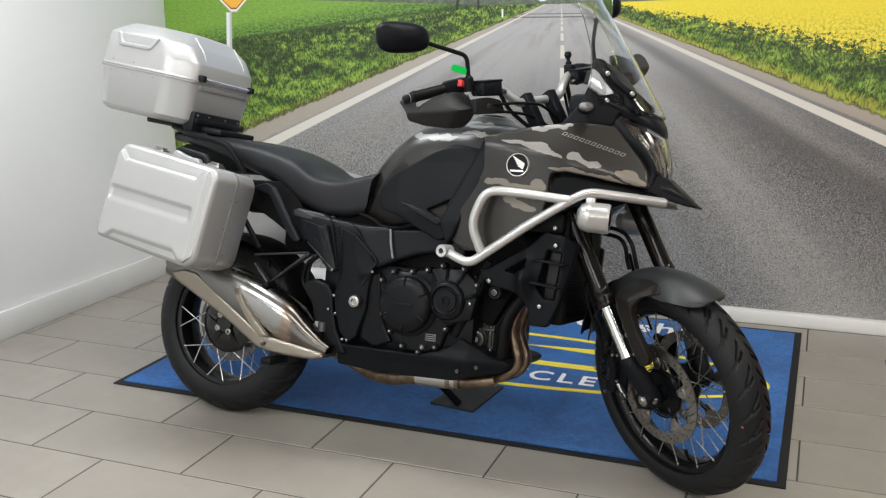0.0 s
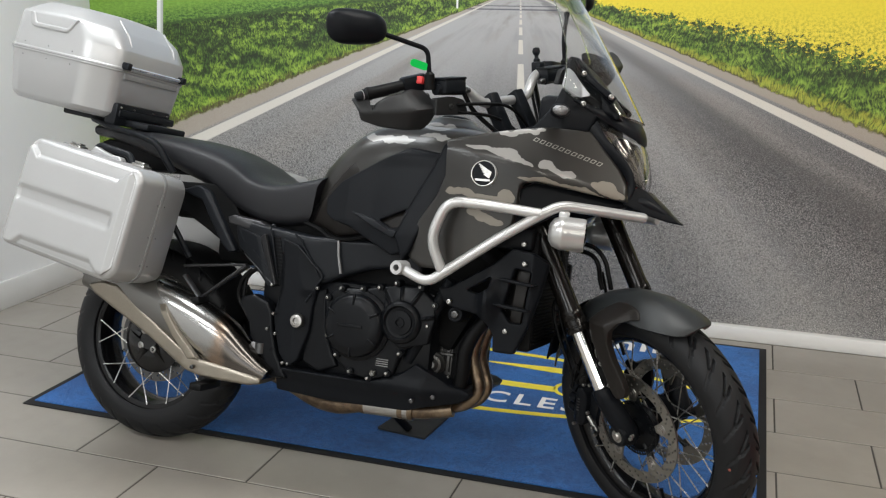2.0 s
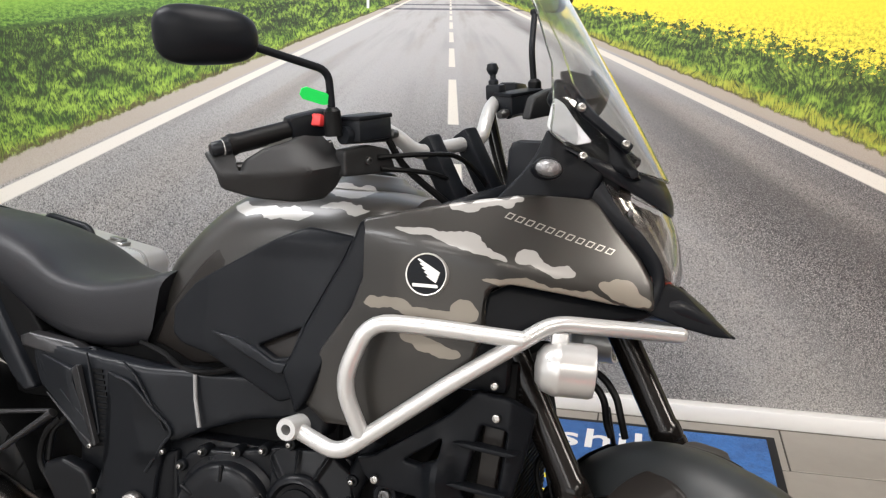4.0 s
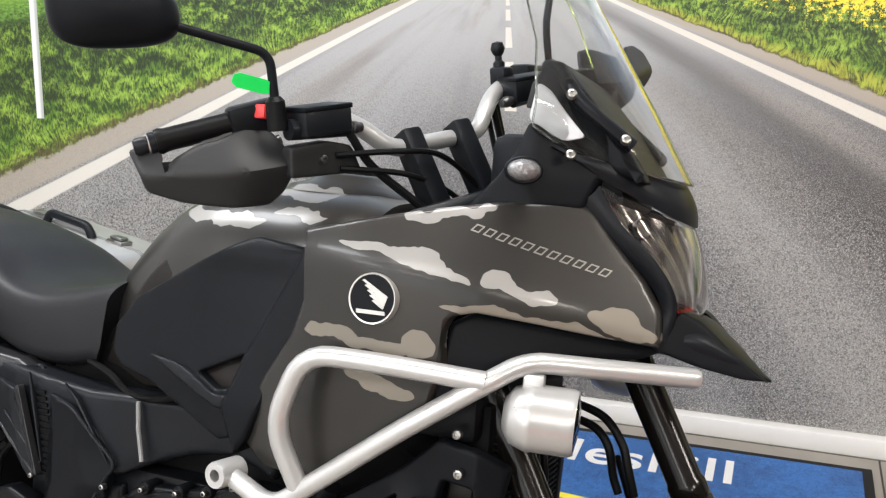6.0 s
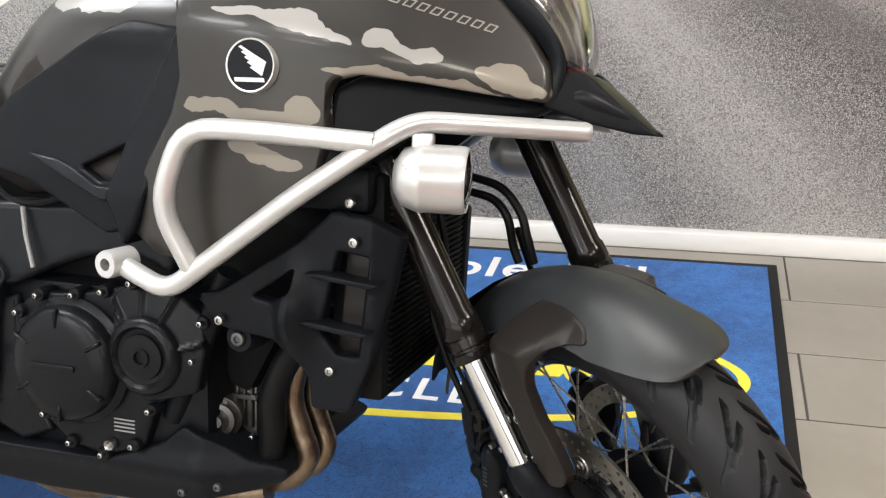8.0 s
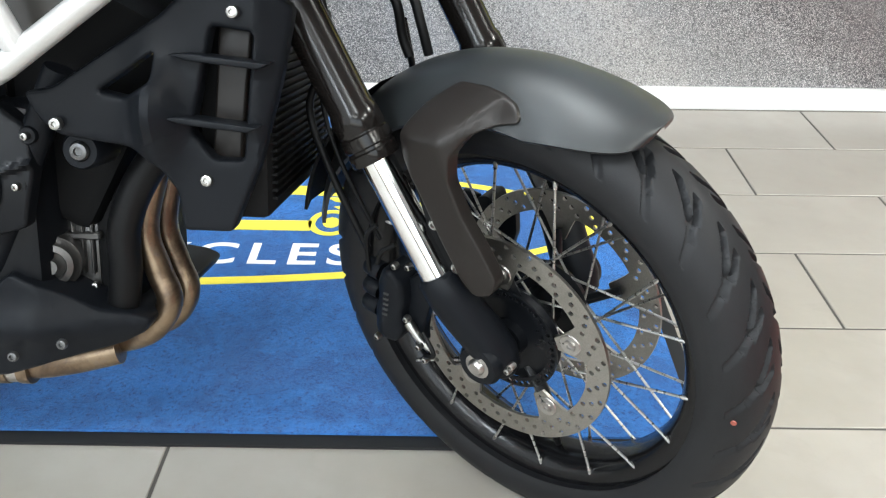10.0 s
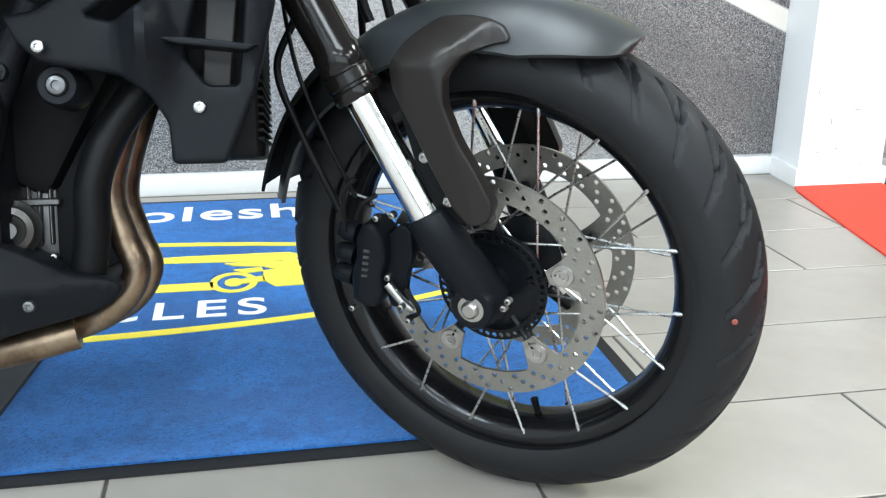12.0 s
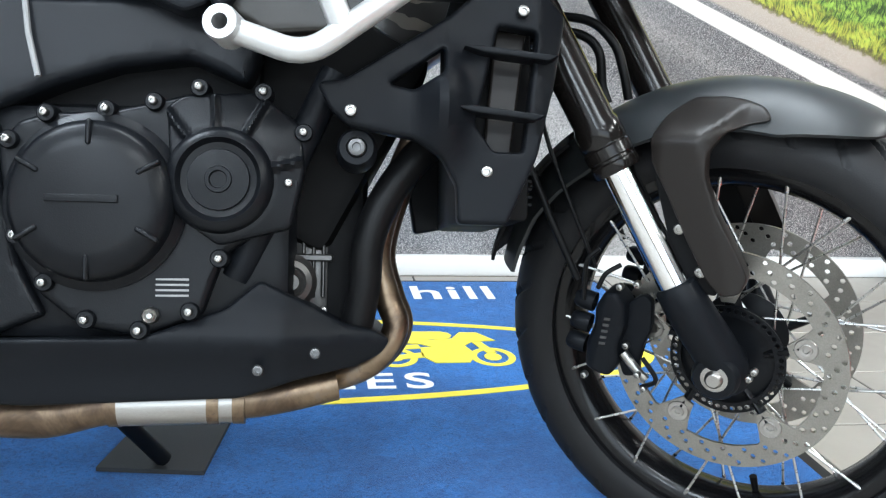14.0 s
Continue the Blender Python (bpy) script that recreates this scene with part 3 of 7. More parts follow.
def inset_ring(pts, d):
    """The outline moved inward by d (outward where it runs clockwise)."""
    out = []
    for i, c in enumerate(pts):
        c, a, b = Vector(c), Vector(pts[i - 1]), Vector(pts[(i + 1) % len(pts)])
        u, w = (c - a), (b - c)
        if u.length < 1e-7 or w.length < 1e-7:
            out.append(tuple(c))
            continue
        n1, n2 = Vector((-u.y, u.x)).normalized(), Vector((-w.y, w.x)).normalized()
        m = n1 + n2
        m = m / max(0.35, m.length ** 2 / 2) if m.length > 1e-6 else n1
        out.append(tuple(c + m * d))
    return out


def turned(pts, ccw=True):
    area = sum(a[0] * b[1] - b[0] * a[1] for a, b in zip(pts, pts[1:] + pts[:1]))
    return pts if (area > 0) == ccw else pts[::-1]


def panel(outline, depth, thick=0.012, rnd=0.01, step=0.018, rounding=1, keep=(), bm=None, holes=(), hooked=False):
    """A moulded plate: an outline in x and z whose outer face lies at y = depth(x, z), with rounded rims and openings; hooked for a deeply bent outline."""
    own = bmesh.new()
    rad = (0.0, 0.007, 0.013)[rounding]
    loops = [turned(fillet_ring(outline, rad, keep))] + [turned(fillet_ring(h, 0.006), False) for h in holes]
    rim = min(rnd, 0.8 * thick)
    prof = ((0.0, rim), (0.134 * rnd, 0.5 * rim), (0.5 * rnd, 0.134 * rim), (rnd, 0.0)) if rnd > 0 else ((0.0, 0.0),)
    edges = []
    for loop in loops:
        fine = []
        for a, b in zip(loop, loop[1:] + loop[:1]):
            k = max(1, int(math.hypot(b[0] - a[0], b[1] - a[1]) / (1.5 * step)))
            fine += [(a[0] + (b[0] - a[0]) * i / k, a[1] + (b[1] - a[1]) * i / k) for i in range(k)]
        rings = [[own.verts.new((x, e, z)) for x, z in (inset_ring(fine, d) if d else fine)] for d, e in prof]
        n = len(fine)
        for p, q in zip(rings, rings[1:]):
            for i in range(n):
                own.faces.new((p[i], p[(i + 1) % n], q[(i + 1) % n], q[i]))
        last = rings[-1]
        for i in range(n):
            edges.append(own.edges.get((last[i], last[(i + 1) % n])) or own.edges.new((last[i], last[(i + 1) % n])))
    if holes or hooked:
        before = set(own.faces)
        bmesh.ops.triangle_fill(own, use_beauty=True, use_dissolve=False, edges=edges)

        def inside(p, poly):
            hit = False
            for a, b in zip(poly, poly[1:] + poly[:1]):
                if (a[1] > p[1]) != (b[1] > p[1]) and p[0] < (b[0] - a[0]) * (p[1] - a[1]) / (b[1] - a[1]) + a[0]:
                    hit = not hit
            return hit
        bad = []
        for f in set(own.faces) - before:
            c = f.calc_center_median()
            if not inside((c.x, c.z), loops[0]) or any(inside((c.x, c.z), h) for h in loops[1:]):
                bad.append(f)
        bmesh.ops.delete(own, geom=bad, context="FACES_ONLY")
    else:
        bmesh.ops.triangulate(own, faces=[own.faces.new(last)])
    lo = [min(p[i] for p in loops[0]) for i in (0, 1)]
    hi = [max(p[i] for p in loops[0]) for i in (0, 1)]
    for axis, vec in ((0, (1, 0, 0)), (1, (0, 0, 1))):
        k = lo[axis] + step
        while k < hi[axis] - 1e-4:
            co = (k, 0, 0) if axis == 0 else (0, 0, k)
            bmesh.ops.bisect_plane(own, geom=own.verts[:] + own.edges[:] + own.faces[:], dist=1e-5, plane_co=co, plane_no=vec)
            k += step
    f = depth if callable(depth) else (lambda a, b: depth)
    out, inner = {}, {}
    target = bm if bm is not None else bmesh.new()
    for v in own.verts:
        y = f(v.co.x, v.co.z)
        out[v] = target.verts.new((v.co.x, y + v.co.y, v.co.z))
        inner[v] = target.verts.new((v.co.x, y + thick, v.co.z))
    for face in own.faces:
        vs = face.verts[:]
        target.faces.new([out[v] for v in vs])
        target.faces.new([inner[v] for v in reversed(vs)])
    for e in own.edges:
        if e.is_boundary:
            a, b = e.verts
            target.faces.new((out[a], out[b], inner[b], inner[a]))
    own.free()
    return target


def mirrored(bm):
    """The same on the other side of the machine."""
    bmesh.ops.scale(bm, vec=(1, -1, 1), verts=bm.verts[:])
    bmesh.ops.reverse_faces(bm, faces=bm.faces[:])
    return bm


def plate(bm, pts, z0, z1):
    """A flat sheet with upright edges from an outline in x and y."""
    lo = [bm.verts.new((a, b, z0)) for a, b in pts]
    hi = [bm.verts.new((a, b, z1)) for a, b in pts]
    bm.faces.new(lo[::-1]), bm.faces.new(hi)
    for i in range(len(pts)):
        j = (i + 1) % len(pts)
        bm.faces.new((lo[i], lo[j], hi[j], hi[i]))
    return bm


# ---- the room ----
FLOOR_LO, FLOOR_HI = (-1.30, -6.0), (6.0, 1.90)
bm = box(bmesh.new(), (FLOOR_LO[0], FLOOR_LO[1], -0.20), (FLOOR_HI[0], FLOOR_HI[1], -0.002))
floor = thing("floor", bm, M_GROUT, "grey-beige tiled showroom floor with dark joints", "floor", "structure")
bm = box(bmesh.new(), (-1.50, -6.2, -0.2), (-1.245, 2.1, 2.8))
thing("wall_west", bm, M_WALL, "plain white painted showroom side wall", "wall", "structure")
bm = box(bmesh.new(), (-1.245, 1.848, -0.2), (6.2, 2.1, 2.8))
thing("wall_north", bm, M_WALL, "white showroom wall behind the printed mural", "wall", "structure")
# East and south walls are unseen; they shape the reflections, and the opening is made up.
bm = box(bmesh.new(), (6.0, -6.2, -0.2), (6.2, 1.848, 2.8))
thing("wall_east", bm, M_FARWALL, "unseen showroom wall, dark grey to cut reflections", "wall", "structure")
bm = bmesh.new()
box(bm, (-1.245, -6.2, -0.2), (-1.1, -6.0, 2.8)), box(bm, (4.3, -6.2, -0.2), (6.0, -6.0, 2.8))
box(bm, (-1.1, -6.2, -0.2), (4.3, -6.0, 0.4)), box(bm, (-1.1, -6.2, 2.65), (4.3, -6.0, 2.8))
thing("wall_south", bm, M_FARWALL, "unseen dark grey wall with a made-up opening for the fill lamp", "wall", "structure")
bm = box(bmesh.new(), (-1.5, -6.2, 2.7), (6.2, 2.1, 2.85))
thing("ceiling", bm, M_CEIL, "plain white showroom ceiling", "ceiling", "structure")
bm = plate(bmesh.new(), [(3.111, 1.634), (3.405, 1.634), (3.405, 1.846), (3.138, 1.846)], 0.0, 2.7)
pillar = thing("pillar", bm, M_WALL, "white painted wall pillar with scuff marks", "pillar", "structure")
for x, z, w, h in ((3.235, 0.118, 0.004, 0.003), (3.170, 0.108, 0.007, 0.002), (3.205, 0.205, 0.003, 0.008), (3.290, 0.240, 0.010, 0.002), (3.330, 0.066, 0.005, 0.002), (3.150, 0.300, 0.002, 0.010)):
    part("scuff_mark", box(bmesh.new(), (x - w, 1.6330, z - h), (x + w, 1.6336, z + h)), M_BOARD, pillar)
bm = plate(bmesh.new(), [(3.098, 1.619), (3.417, 1.619), (3.417, 1.846), (3.122, 1.846)], 0.0, 0.056)
thing("baseboard_pillar", bm, M_SKIRT, "white skirting round the wall pillar", "baseboard", "structure")
bm = bmesh.new()
box(bm, (-1.243, -6.0, 0.0), (-1.225, 1.848, 0.128), 0.004)
thing("baseboard_west", bm, M_SKIRT, "tall white skirting board on the side wall", "baseboard", "structure")
bm = bmesh.new()
box(bm, (-1.225, 1.800, 0.0), (3.118, 1.847, 0.060), 0.005)
thing("baseboard_north", bm, M_SKIRT, "low white skirting under the mural with worn paint", "baseboard", "structure")
bm = box(bmesh.new(), (3.417, 1.735, 0.0), (6.0, 1.847, 0.056), 0.005)
thing("baseboard_beyond", bm, M_BOARD, "grey-beige skirting board beyond the pillar", "baseboard", "structure")
bm = box(bmesh.new(), (3.406, 1.752, 0.057), (5.999, 1.846, 0.066), 0.002)
box(bm, (3.406, 1.740, 0.070), (5.999, 1.846, 2.699), 0.004)
thing("wall_panel", bm, M_BOARD, "grey-beige wall panel beyond the pillar", "wall", "structure")
bm = box(bmesh.new(), (-1.243, 1.840, 0.060), (3.136, 1.847, 2.699))
thing("wall_mural", bm, M_MURAL, "printed photo mural of a country road between green and yellow fields", "mural")
bm = plate(bmesh.new(), [(3.098, 1.618), (3.076, 1.569), (2.996, 1.19), (2.920, 0.80), (2.80, 0.2), (2.58, -0.9), (2.26, -2.5), (2.60, -2.5), (3.0, -0.5), (3.27, 0.9), (3.402, 1.618)], 0.0, 0.005)
thing("red_carpet_runner", bm, M_RED, "bright red carpet runner on the tiled floor", "carpet")
bm = plate(bmesh.new(), [(3.417, 1.825), (3.417, 1.628), (3.28, 0.9), (3.01, -0.5), (2.61, -2.5), (5.98, -2.5), (5.98, 1.825)], 0.0, 0.004)
thing("dark_floor_carpet", bm, M_DARKFLOOR, "dark grey carpet beyond the red runner", "carpet")

# ---- the mat and the stand pad ----
MAT = [(-0.41, 0.238), (2.071, 0.232), (2.075, 1.722), (-0.405, 1.728)]


def inset(pts, k):
    c = (sum(p[0] for p in pts) / 4, sum(p[1] for p in pts) / 4)
    return [(p[0] + k * (1 if p[0] < c[0] else -1), p[1] + k * (1 if p[1] < c[1] else -1)) for p in pts]


bm = plate(bmesh.new(), MAT, 0.0, 0.005)
mat_thing = thing("entrance_mat", bm, M_RUBBER_EDGE, "blue carpet entrance mat with black rubber edge and printed lettering", "floor mat")
part("carpet_surface", plate(bmesh.new(), inset(MAT, 0.028), 0.003, 0.009), M_MAT, mat_thing, "blue carpet pile")
PRINT0, PRINT1 = 0.0085, 0.0102


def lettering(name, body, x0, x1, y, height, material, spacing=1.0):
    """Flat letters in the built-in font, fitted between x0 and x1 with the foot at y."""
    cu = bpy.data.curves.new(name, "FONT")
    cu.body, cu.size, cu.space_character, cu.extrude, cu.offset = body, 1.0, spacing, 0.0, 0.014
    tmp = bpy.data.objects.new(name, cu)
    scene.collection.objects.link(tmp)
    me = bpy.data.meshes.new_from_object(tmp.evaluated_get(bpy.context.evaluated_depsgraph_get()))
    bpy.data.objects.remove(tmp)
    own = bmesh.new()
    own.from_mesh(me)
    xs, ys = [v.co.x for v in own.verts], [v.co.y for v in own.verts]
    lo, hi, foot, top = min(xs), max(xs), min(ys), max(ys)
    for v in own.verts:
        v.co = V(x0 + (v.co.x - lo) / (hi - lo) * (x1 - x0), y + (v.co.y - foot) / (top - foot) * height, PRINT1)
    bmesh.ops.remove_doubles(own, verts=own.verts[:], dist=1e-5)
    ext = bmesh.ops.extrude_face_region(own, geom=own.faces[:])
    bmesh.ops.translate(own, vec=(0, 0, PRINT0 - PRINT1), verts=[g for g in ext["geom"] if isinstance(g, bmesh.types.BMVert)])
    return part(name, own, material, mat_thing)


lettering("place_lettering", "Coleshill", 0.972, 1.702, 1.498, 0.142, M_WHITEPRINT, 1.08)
lettering("trade_lettering", "MOTORCYCLES", 0.30, 1.440, 0.806, 0.094, M_WHITEPRINT, 1.25)


def ring_band(bm, cx, cy, a, b, width, n=96, turn=0.0, z0=PRINT0, z1=PRINT1):
    ring = []
    for i in range(n):
        t = 2 * math.pi * i / n
        pts = []
        for k in (0.5, -0.5):
            u, w = (a + k * width) * math.cos(t), (b + k * width) * math.sin(t)
            pts.append((cx + u * math.cos(turn) - w * math.sin(turn), cy + u * math.sin(turn) + w * math.cos(turn)))
        ring.append([bm.verts.new((*pts[0], z1)), bm.verts.new((*pts[1], z1)), bm.verts.new((*pts[1], z0)), bm.verts.new((*pts[0], z0))])
    for i in range(n):
        p, q = ring[i], ring[(i + 1) % n]
        for k in range(4):
            bm.faces.new((p[k], p[(k + 1) % 4], q[(k + 1) % 4], q[k]))
    return bm


part("printed_oval", ring_band(bmesh.new(), 0.88, 1.018, 1.088, 0.293, 0.028, 128), M_YELLOWPRINT, mat_thing, "yellow printed oval line")
for name, pts in (("printed_stripe", [(0.97, 1.178), (1.26, 1.199), (1.502, 1.195), (1.520, 1.183), (1.526, 1.164), (1.520, 1.146), (1.502, 1.133), (1.26, 1.150)]),
                  ("printed_stripe", [(0.68, 0.985), (0.95, 1.008), (1.33, 1.010), (1.33, 0.961), (0.95, 0.964)])):
    part(name, plate(bmesh.new(), pts, PRINT0, PRINT1), M_YELLOWPRINT, mat_thing, "yellow printed speed stripe")
for cx in (1.374, 1.598):
    part("printed_wheel", ring_band(bmesh.new(), cx, 1.002, 0.044, 0.056, 0.016, 32), M_YELLOWPRINT, mat_thing)
    part("printed_hub", plate(bmesh.new(), [(cx + 0.020 * math.cos(i), 1.002 + 0.026 * math.sin(i)) for i in np.linspace(0, 6.0, 12)], PRINT0, PRINT1), M_YELLOWPRINT, mat_thing)
for name, pts in (("printed_tank", [(1.440, 1.098), (1.470, 1.126), (1.530, 1.138), (1.572, 1.118), (1.545, 1.082), (1.470, 1.072)]),
                  ("printed_engine", [(1.440, 1.070), (1.545, 1.084), (1.562, 1.020), (1.540, 0.964), (1.462, 0.962), (1.436, 1.010)]),
                  ("printed_fork", [(1.566, 1.112), (1.588, 1.112), (1.612, 1.030), (1.590, 1.026)]),
                  ("printed_fairing", [(1.525, 1.142), (1.548, 1.186), (1.590, 1.184), (1.626, 1.120), (1.580, 1.114)]),
                  ("printed_tail", [(1.352, 1.132), (1.372, 1.112), (1.440, 1.098), (1.472, 1.128), (1.420, 1.138)]),
                  ("printed_pillion_step", [(1.372, 1.084), (1.436, 1.092), (1.440, 1.066), (1.398, 1.058)]),
                  ("printed_swing_arm", [(1.384, 1.016), (1.440, 1.034), (1.442, 1.000), (1.384, 0.988)])):
    part(name, plate(bmesh.new(), pts, PRINT0, PRINT1 + 0.0006), M_YELLOWPRINT, mat_thing)
bm = plate(bmesh.new(), [(0.842, 0.451), (1.014, 0.426), (1.046, 0.682), (0.890, 0.684)], 0.0095, 0.017)
thing("stand_pad", bm, M_GREYPLATE, "dark grey rubber pad under the side stand on the mat", "pad")

# ---- the motorcycle ----
bike = tagged(new("motorcycle"), "dark camouflage motorcycle with silver luggage cases on its side stand", "motorcycle")
bike.empty_display_size = 0.2
bike.matrix_world = pose(0.168, 0.175, 0.009, -13.24, 0, -3.06)
PIVOT = V(1.702, 0, 0)
RAKE = V(-math.sin(radians(28)), 0, math.cos(radians(28)))
STEER = Matrix.Translation(PIVOT) @ Matrix.Rotation(radians(-38.75), 4, RAKE) @ Matrix.Translation(-PIVOT)
SIDE = Matrix.Rotation(radians(90), 4, "X")
FAX = V(1.595, 0, 0.322)
RAX = V(0, 0, 0.314)


def steered(bm):
    bm.transform(STEER)
    return bm


def bolt_mesh(name, r, h, material):
    b = bmesh.new()
    lathe(b, [(r, 0), (r, 0.55 * h), (0.86 * r, 0.9 * h), (0.58 * r, h), (0.46 * r, h), (0.42 * r, 0.55 * h), (0, 0.5 * h)], Matrix.Identity(4), 12)
    return finish(b, name, material)


BOLT, SMALL, BIG = bolt_mesh("bolt", 0.0070, 0.008, M_BOLT), bolt_mesh("bolt", 0.0048, 0.009, M_BOLT), bolt_mesh("bolt", 0.012, 0.012, M_STEEL)
DARKBOLT = bolt_mesh("bolt", 0.0065, 0.006, M_DARKBOLT)


def bolt(parent, loc, axis=(0, -1, 0), mesh=None, steer=False):
    m = frame_to(loc, axis)
    return share("bolt", mesh or BOLT, parent, (STEER @ m) if steer else m)


# -- wheels --
def tyre_mesh(bm, radius, half, rim_r, repeats):
    """A tyre round the z axis with curved tread grooves."""
    nt, prof = 1000, []
    ph = np.concatenate([np.linspace(-118, -82, 8), np.linspace(-79, 79, 92), np.linspace(82, 118, 8)])
    b = 0.9 * half
    for p in ph:
        a = radians(p)
        prof.append((radius - b + b * math.cos(a), half * math.sin(a), p))
    bead = (rim_r, 0.62 * half)
    prof = [(bead[0], -bead[1], -150)] + prof + [(bead[0], bead[1], 150)]
    period = 2 * math.pi / repeats
    th = np.arange(nt) * 2 * math.pi / nt
    rings = []
    for r, h, p in prof:
        ap, sgn = abs(p), (0.0 if p < 0 else 0.5)
        depth = np.zeros(nt)
        if 8 < ap < 78:
            for lo, hi, off, slope, w in ((6, 50, 0.0, 1.15, 0.0058), (30, 76, 0.30, 0.60, 0.0050), (10, 34, 0.50, 0.70, 0.0048)):
                if lo < ap < hi:
                    c = (off + 0.4 * sgn - slope * (ap - lo) / 50) * period
                    dist = np.abs((th - c + period / 2) % period - period / 2) * r
                    fade = min(1.0, (ap - lo) / 2, (hi - ap) / 4)
                    depth = np.maximum(depth, 0.0100 * fade * np.clip(1.8 * (1.3 - dist / w), 0, 1))
        rad = r - depth * math.cos(radians(p if ap < 90 else 90))
        rings.append([bm.verts.new((rad[i] * math.cos(th[i]), rad[i] * math.sin(th[i]), h)) for i in range(nt)])
    for p, q in zip(rings, rings[1:]):
        for i in range(nt):
            j = (i + 1) % nt
            bm.faces.new((p[i], p[j], q[j], q[i]))
    return bm


def spoked_wheel(name, place, radius, half, rim_r, rim_half, flange, hub_half, label, spokes=16, start=0.0):
    rim = bmesh.new()
    g = rim_half
    lathe(rim, [(rim_r + 0.014, -g - 0.004), (rim_r + 0.016, -g), (rim_r, -g + 0.004), (rim_r - 0.012, -0.72 * g), (rim_r - 0.018, -0.35 * g), (rim_r - 0.019, 0.35 * g),
                (rim_r - 0.012, 0.72 * g), (rim_r, g - 0.004), (rim_r + 0.016, g), (rim_r + 0.014, g + 0.004), (rim_r - 0.004, g + 0.005), (rim_r - 0.016, g - 0.001), (rim_r - 0.022, 0.7 * g),
                (rim_r - 0.027, 0.4 * g), (rim_r - 0.027, -0.4 * g), (rim_r - 0.022, -0.7 * g), (rim_r - 0.016, -g + 0.001), (rim_r - 0.004, -g - 0.005)], place, 96, closed=True)
    wheel = part(name, rim, M_RIM, bike, label)
    t = tyre_mesh(bmesh.new(), radius, half, rim_r + 0.006, 28)
    t.transform(place)
    part("tyre", t, M_TYRE, wheel, "black rubber road tyre with curved tread grooves", 40)
    one = bmesh.new()
    tube(one, [(0, 0, 0), (0, 0, 0.5), (0, 0, 0.94), (0, 0, 0.95), (0, 0, 1.0)], [0.0018, 0.0018, 0.0018, 0.0027, 0.0027], 7)
    mesh = finish(one, "spoke", M_SPOKE)
    for side in (-1, 1):
        for i in range(spokes):
            a = start + 2 * math.pi * (i + (0.5 if side > 0 else 0)) / spokes
            twist = radians(62) if i % 2 else radians(-62)
            p = V(flange * math.cos(a - twist), flange * math.sin(a - twist), side * hub_half)
            e = V((rim_r - 0.011) * math.cos(a), (rim_r - 0.011) * math.sin(a), side * (rim_half - 0.001))
            ln = (e - p).length
            share("spoke", mesh, wheel, place @ frame_to(p, e - p) @ Matrix.Diagonal((1, 1, ln, 1)))
    return wheel


def drilled_disc(bm, r_out, r_in, thick, m, rows, holes, bolt_r=None, tabs=0, start=0.0):
    """A brake disc with drilled holes and inward tabs."""
    own = bmesh.new()
    rings = []
    inner = []
    for i in range(180):
        a = 2 * math.pi * i / 180
        r = r_in
        if tabs:
            k = abs(((a - start) * tabs / (2 * math.pi) + 0.5) % 1 - 0.5) / tabs * 2 * math.pi
            w = 0.0105 / bolt_r
            r = r_in - (r_in - bolt_r + 0.015) * max(0, min(1, (1.9 * w - k) / (0.9 * w)))
        inner.append((r * math.cos(a), r * math.sin(a)))
    rings.append([(r_out * math.cos(2 * math.pi * i / 96), r_out * math.sin(2 * math.pi * i / 96)) for i in range(96)])
    rings.append(inner)
    for k in range(holes):
        for row, rr in enumerate(rows):
            a = 2 * math.pi * (k + row / len(rows)) / holes
            c = (rr * math.cos(a), rr * math.sin(a))
            rings.append([(c[0] + 0.0036 * math.cos(q), c[1] + 0.0036 * math.sin(q)) for q in np.linspace(0, 2 * math.pi, 9)[:-1]])
    edges = []
    for ring in rings:
        vs = [own.verts.new((*p, 0)) for p in ring]
        edges += [own.edges.new((vs[i], vs[(i + 1) % len(vs)])) for i in range(len(vs))]
    bmesh.ops.triangle_fill(own, use_beauty=True, use_dissolve=False, edges=edges)
    spots = np.array([[sum(p[0] for p in r) / len(r), sum(p[1] for p in r) / len(r)] for r in rings[2:]])
    bad = []
    for f in own.faces:
        c = f.calc_center_median()
        i = int(round(math.atan2(c.y, c.x) / (2 * math.pi) * 180)) % 180
        if math.hypot(c.x, c.y) < math.hypot(*inner[i]) - 1e-4 or np.hypot(spots[:, 0] - c.x, spots[:, 1] - c.y).min() < 0.0032:
            bad.append(f)
    bmesh.ops.delete(own, geom=bad, context="FACES")
    ext = bmesh.ops.extrude_face_region(own, geom=own.faces[:])
    bmesh.ops.translate(own, vec=(0, 0, thick), verts=[g for g in ext["geom"] if isinstance(g, bmesh.types.BMVert)])
    own.transform(m)
    me = bpy.data.meshes.new("tmp")
    own.to_mesh(me)
    own.free()
    bm.from_mesh(me)
    bpy.data.meshes.remove(me)
    return bm


FPLACE = STEER @ Matrix.Translation(FAX) @ SIDE
RPLACE = Matrix.Translation(RAX) @ SIDE
fwheel = spoked_wheel("front_wheel", FPLACE, 0.3245, 0.057, 0.246, 0.034, 0.052, 0.036, "black spoked front wheel turned to one side", 18, 0.1)
hub = bmesh.new()
lathe(hub, [(0.0, 0.070), (0.024, 0.070), (0.026, 0.058), (0.040, 0.058), (0.066, 0.055), (0.070, 0.048), (0.062, 0.036), (0.052, 0.030), (0.030, 0.022), (0.028, -0.022), (0.052, -0.030), (0.060, -0.034), (0.058, -0.042), (0.040, -0.054), (0.0, -0.060)], FPLACE, 48)
hub = part("hub", hub, M_ENGINE, fwheel, "black cast hub")
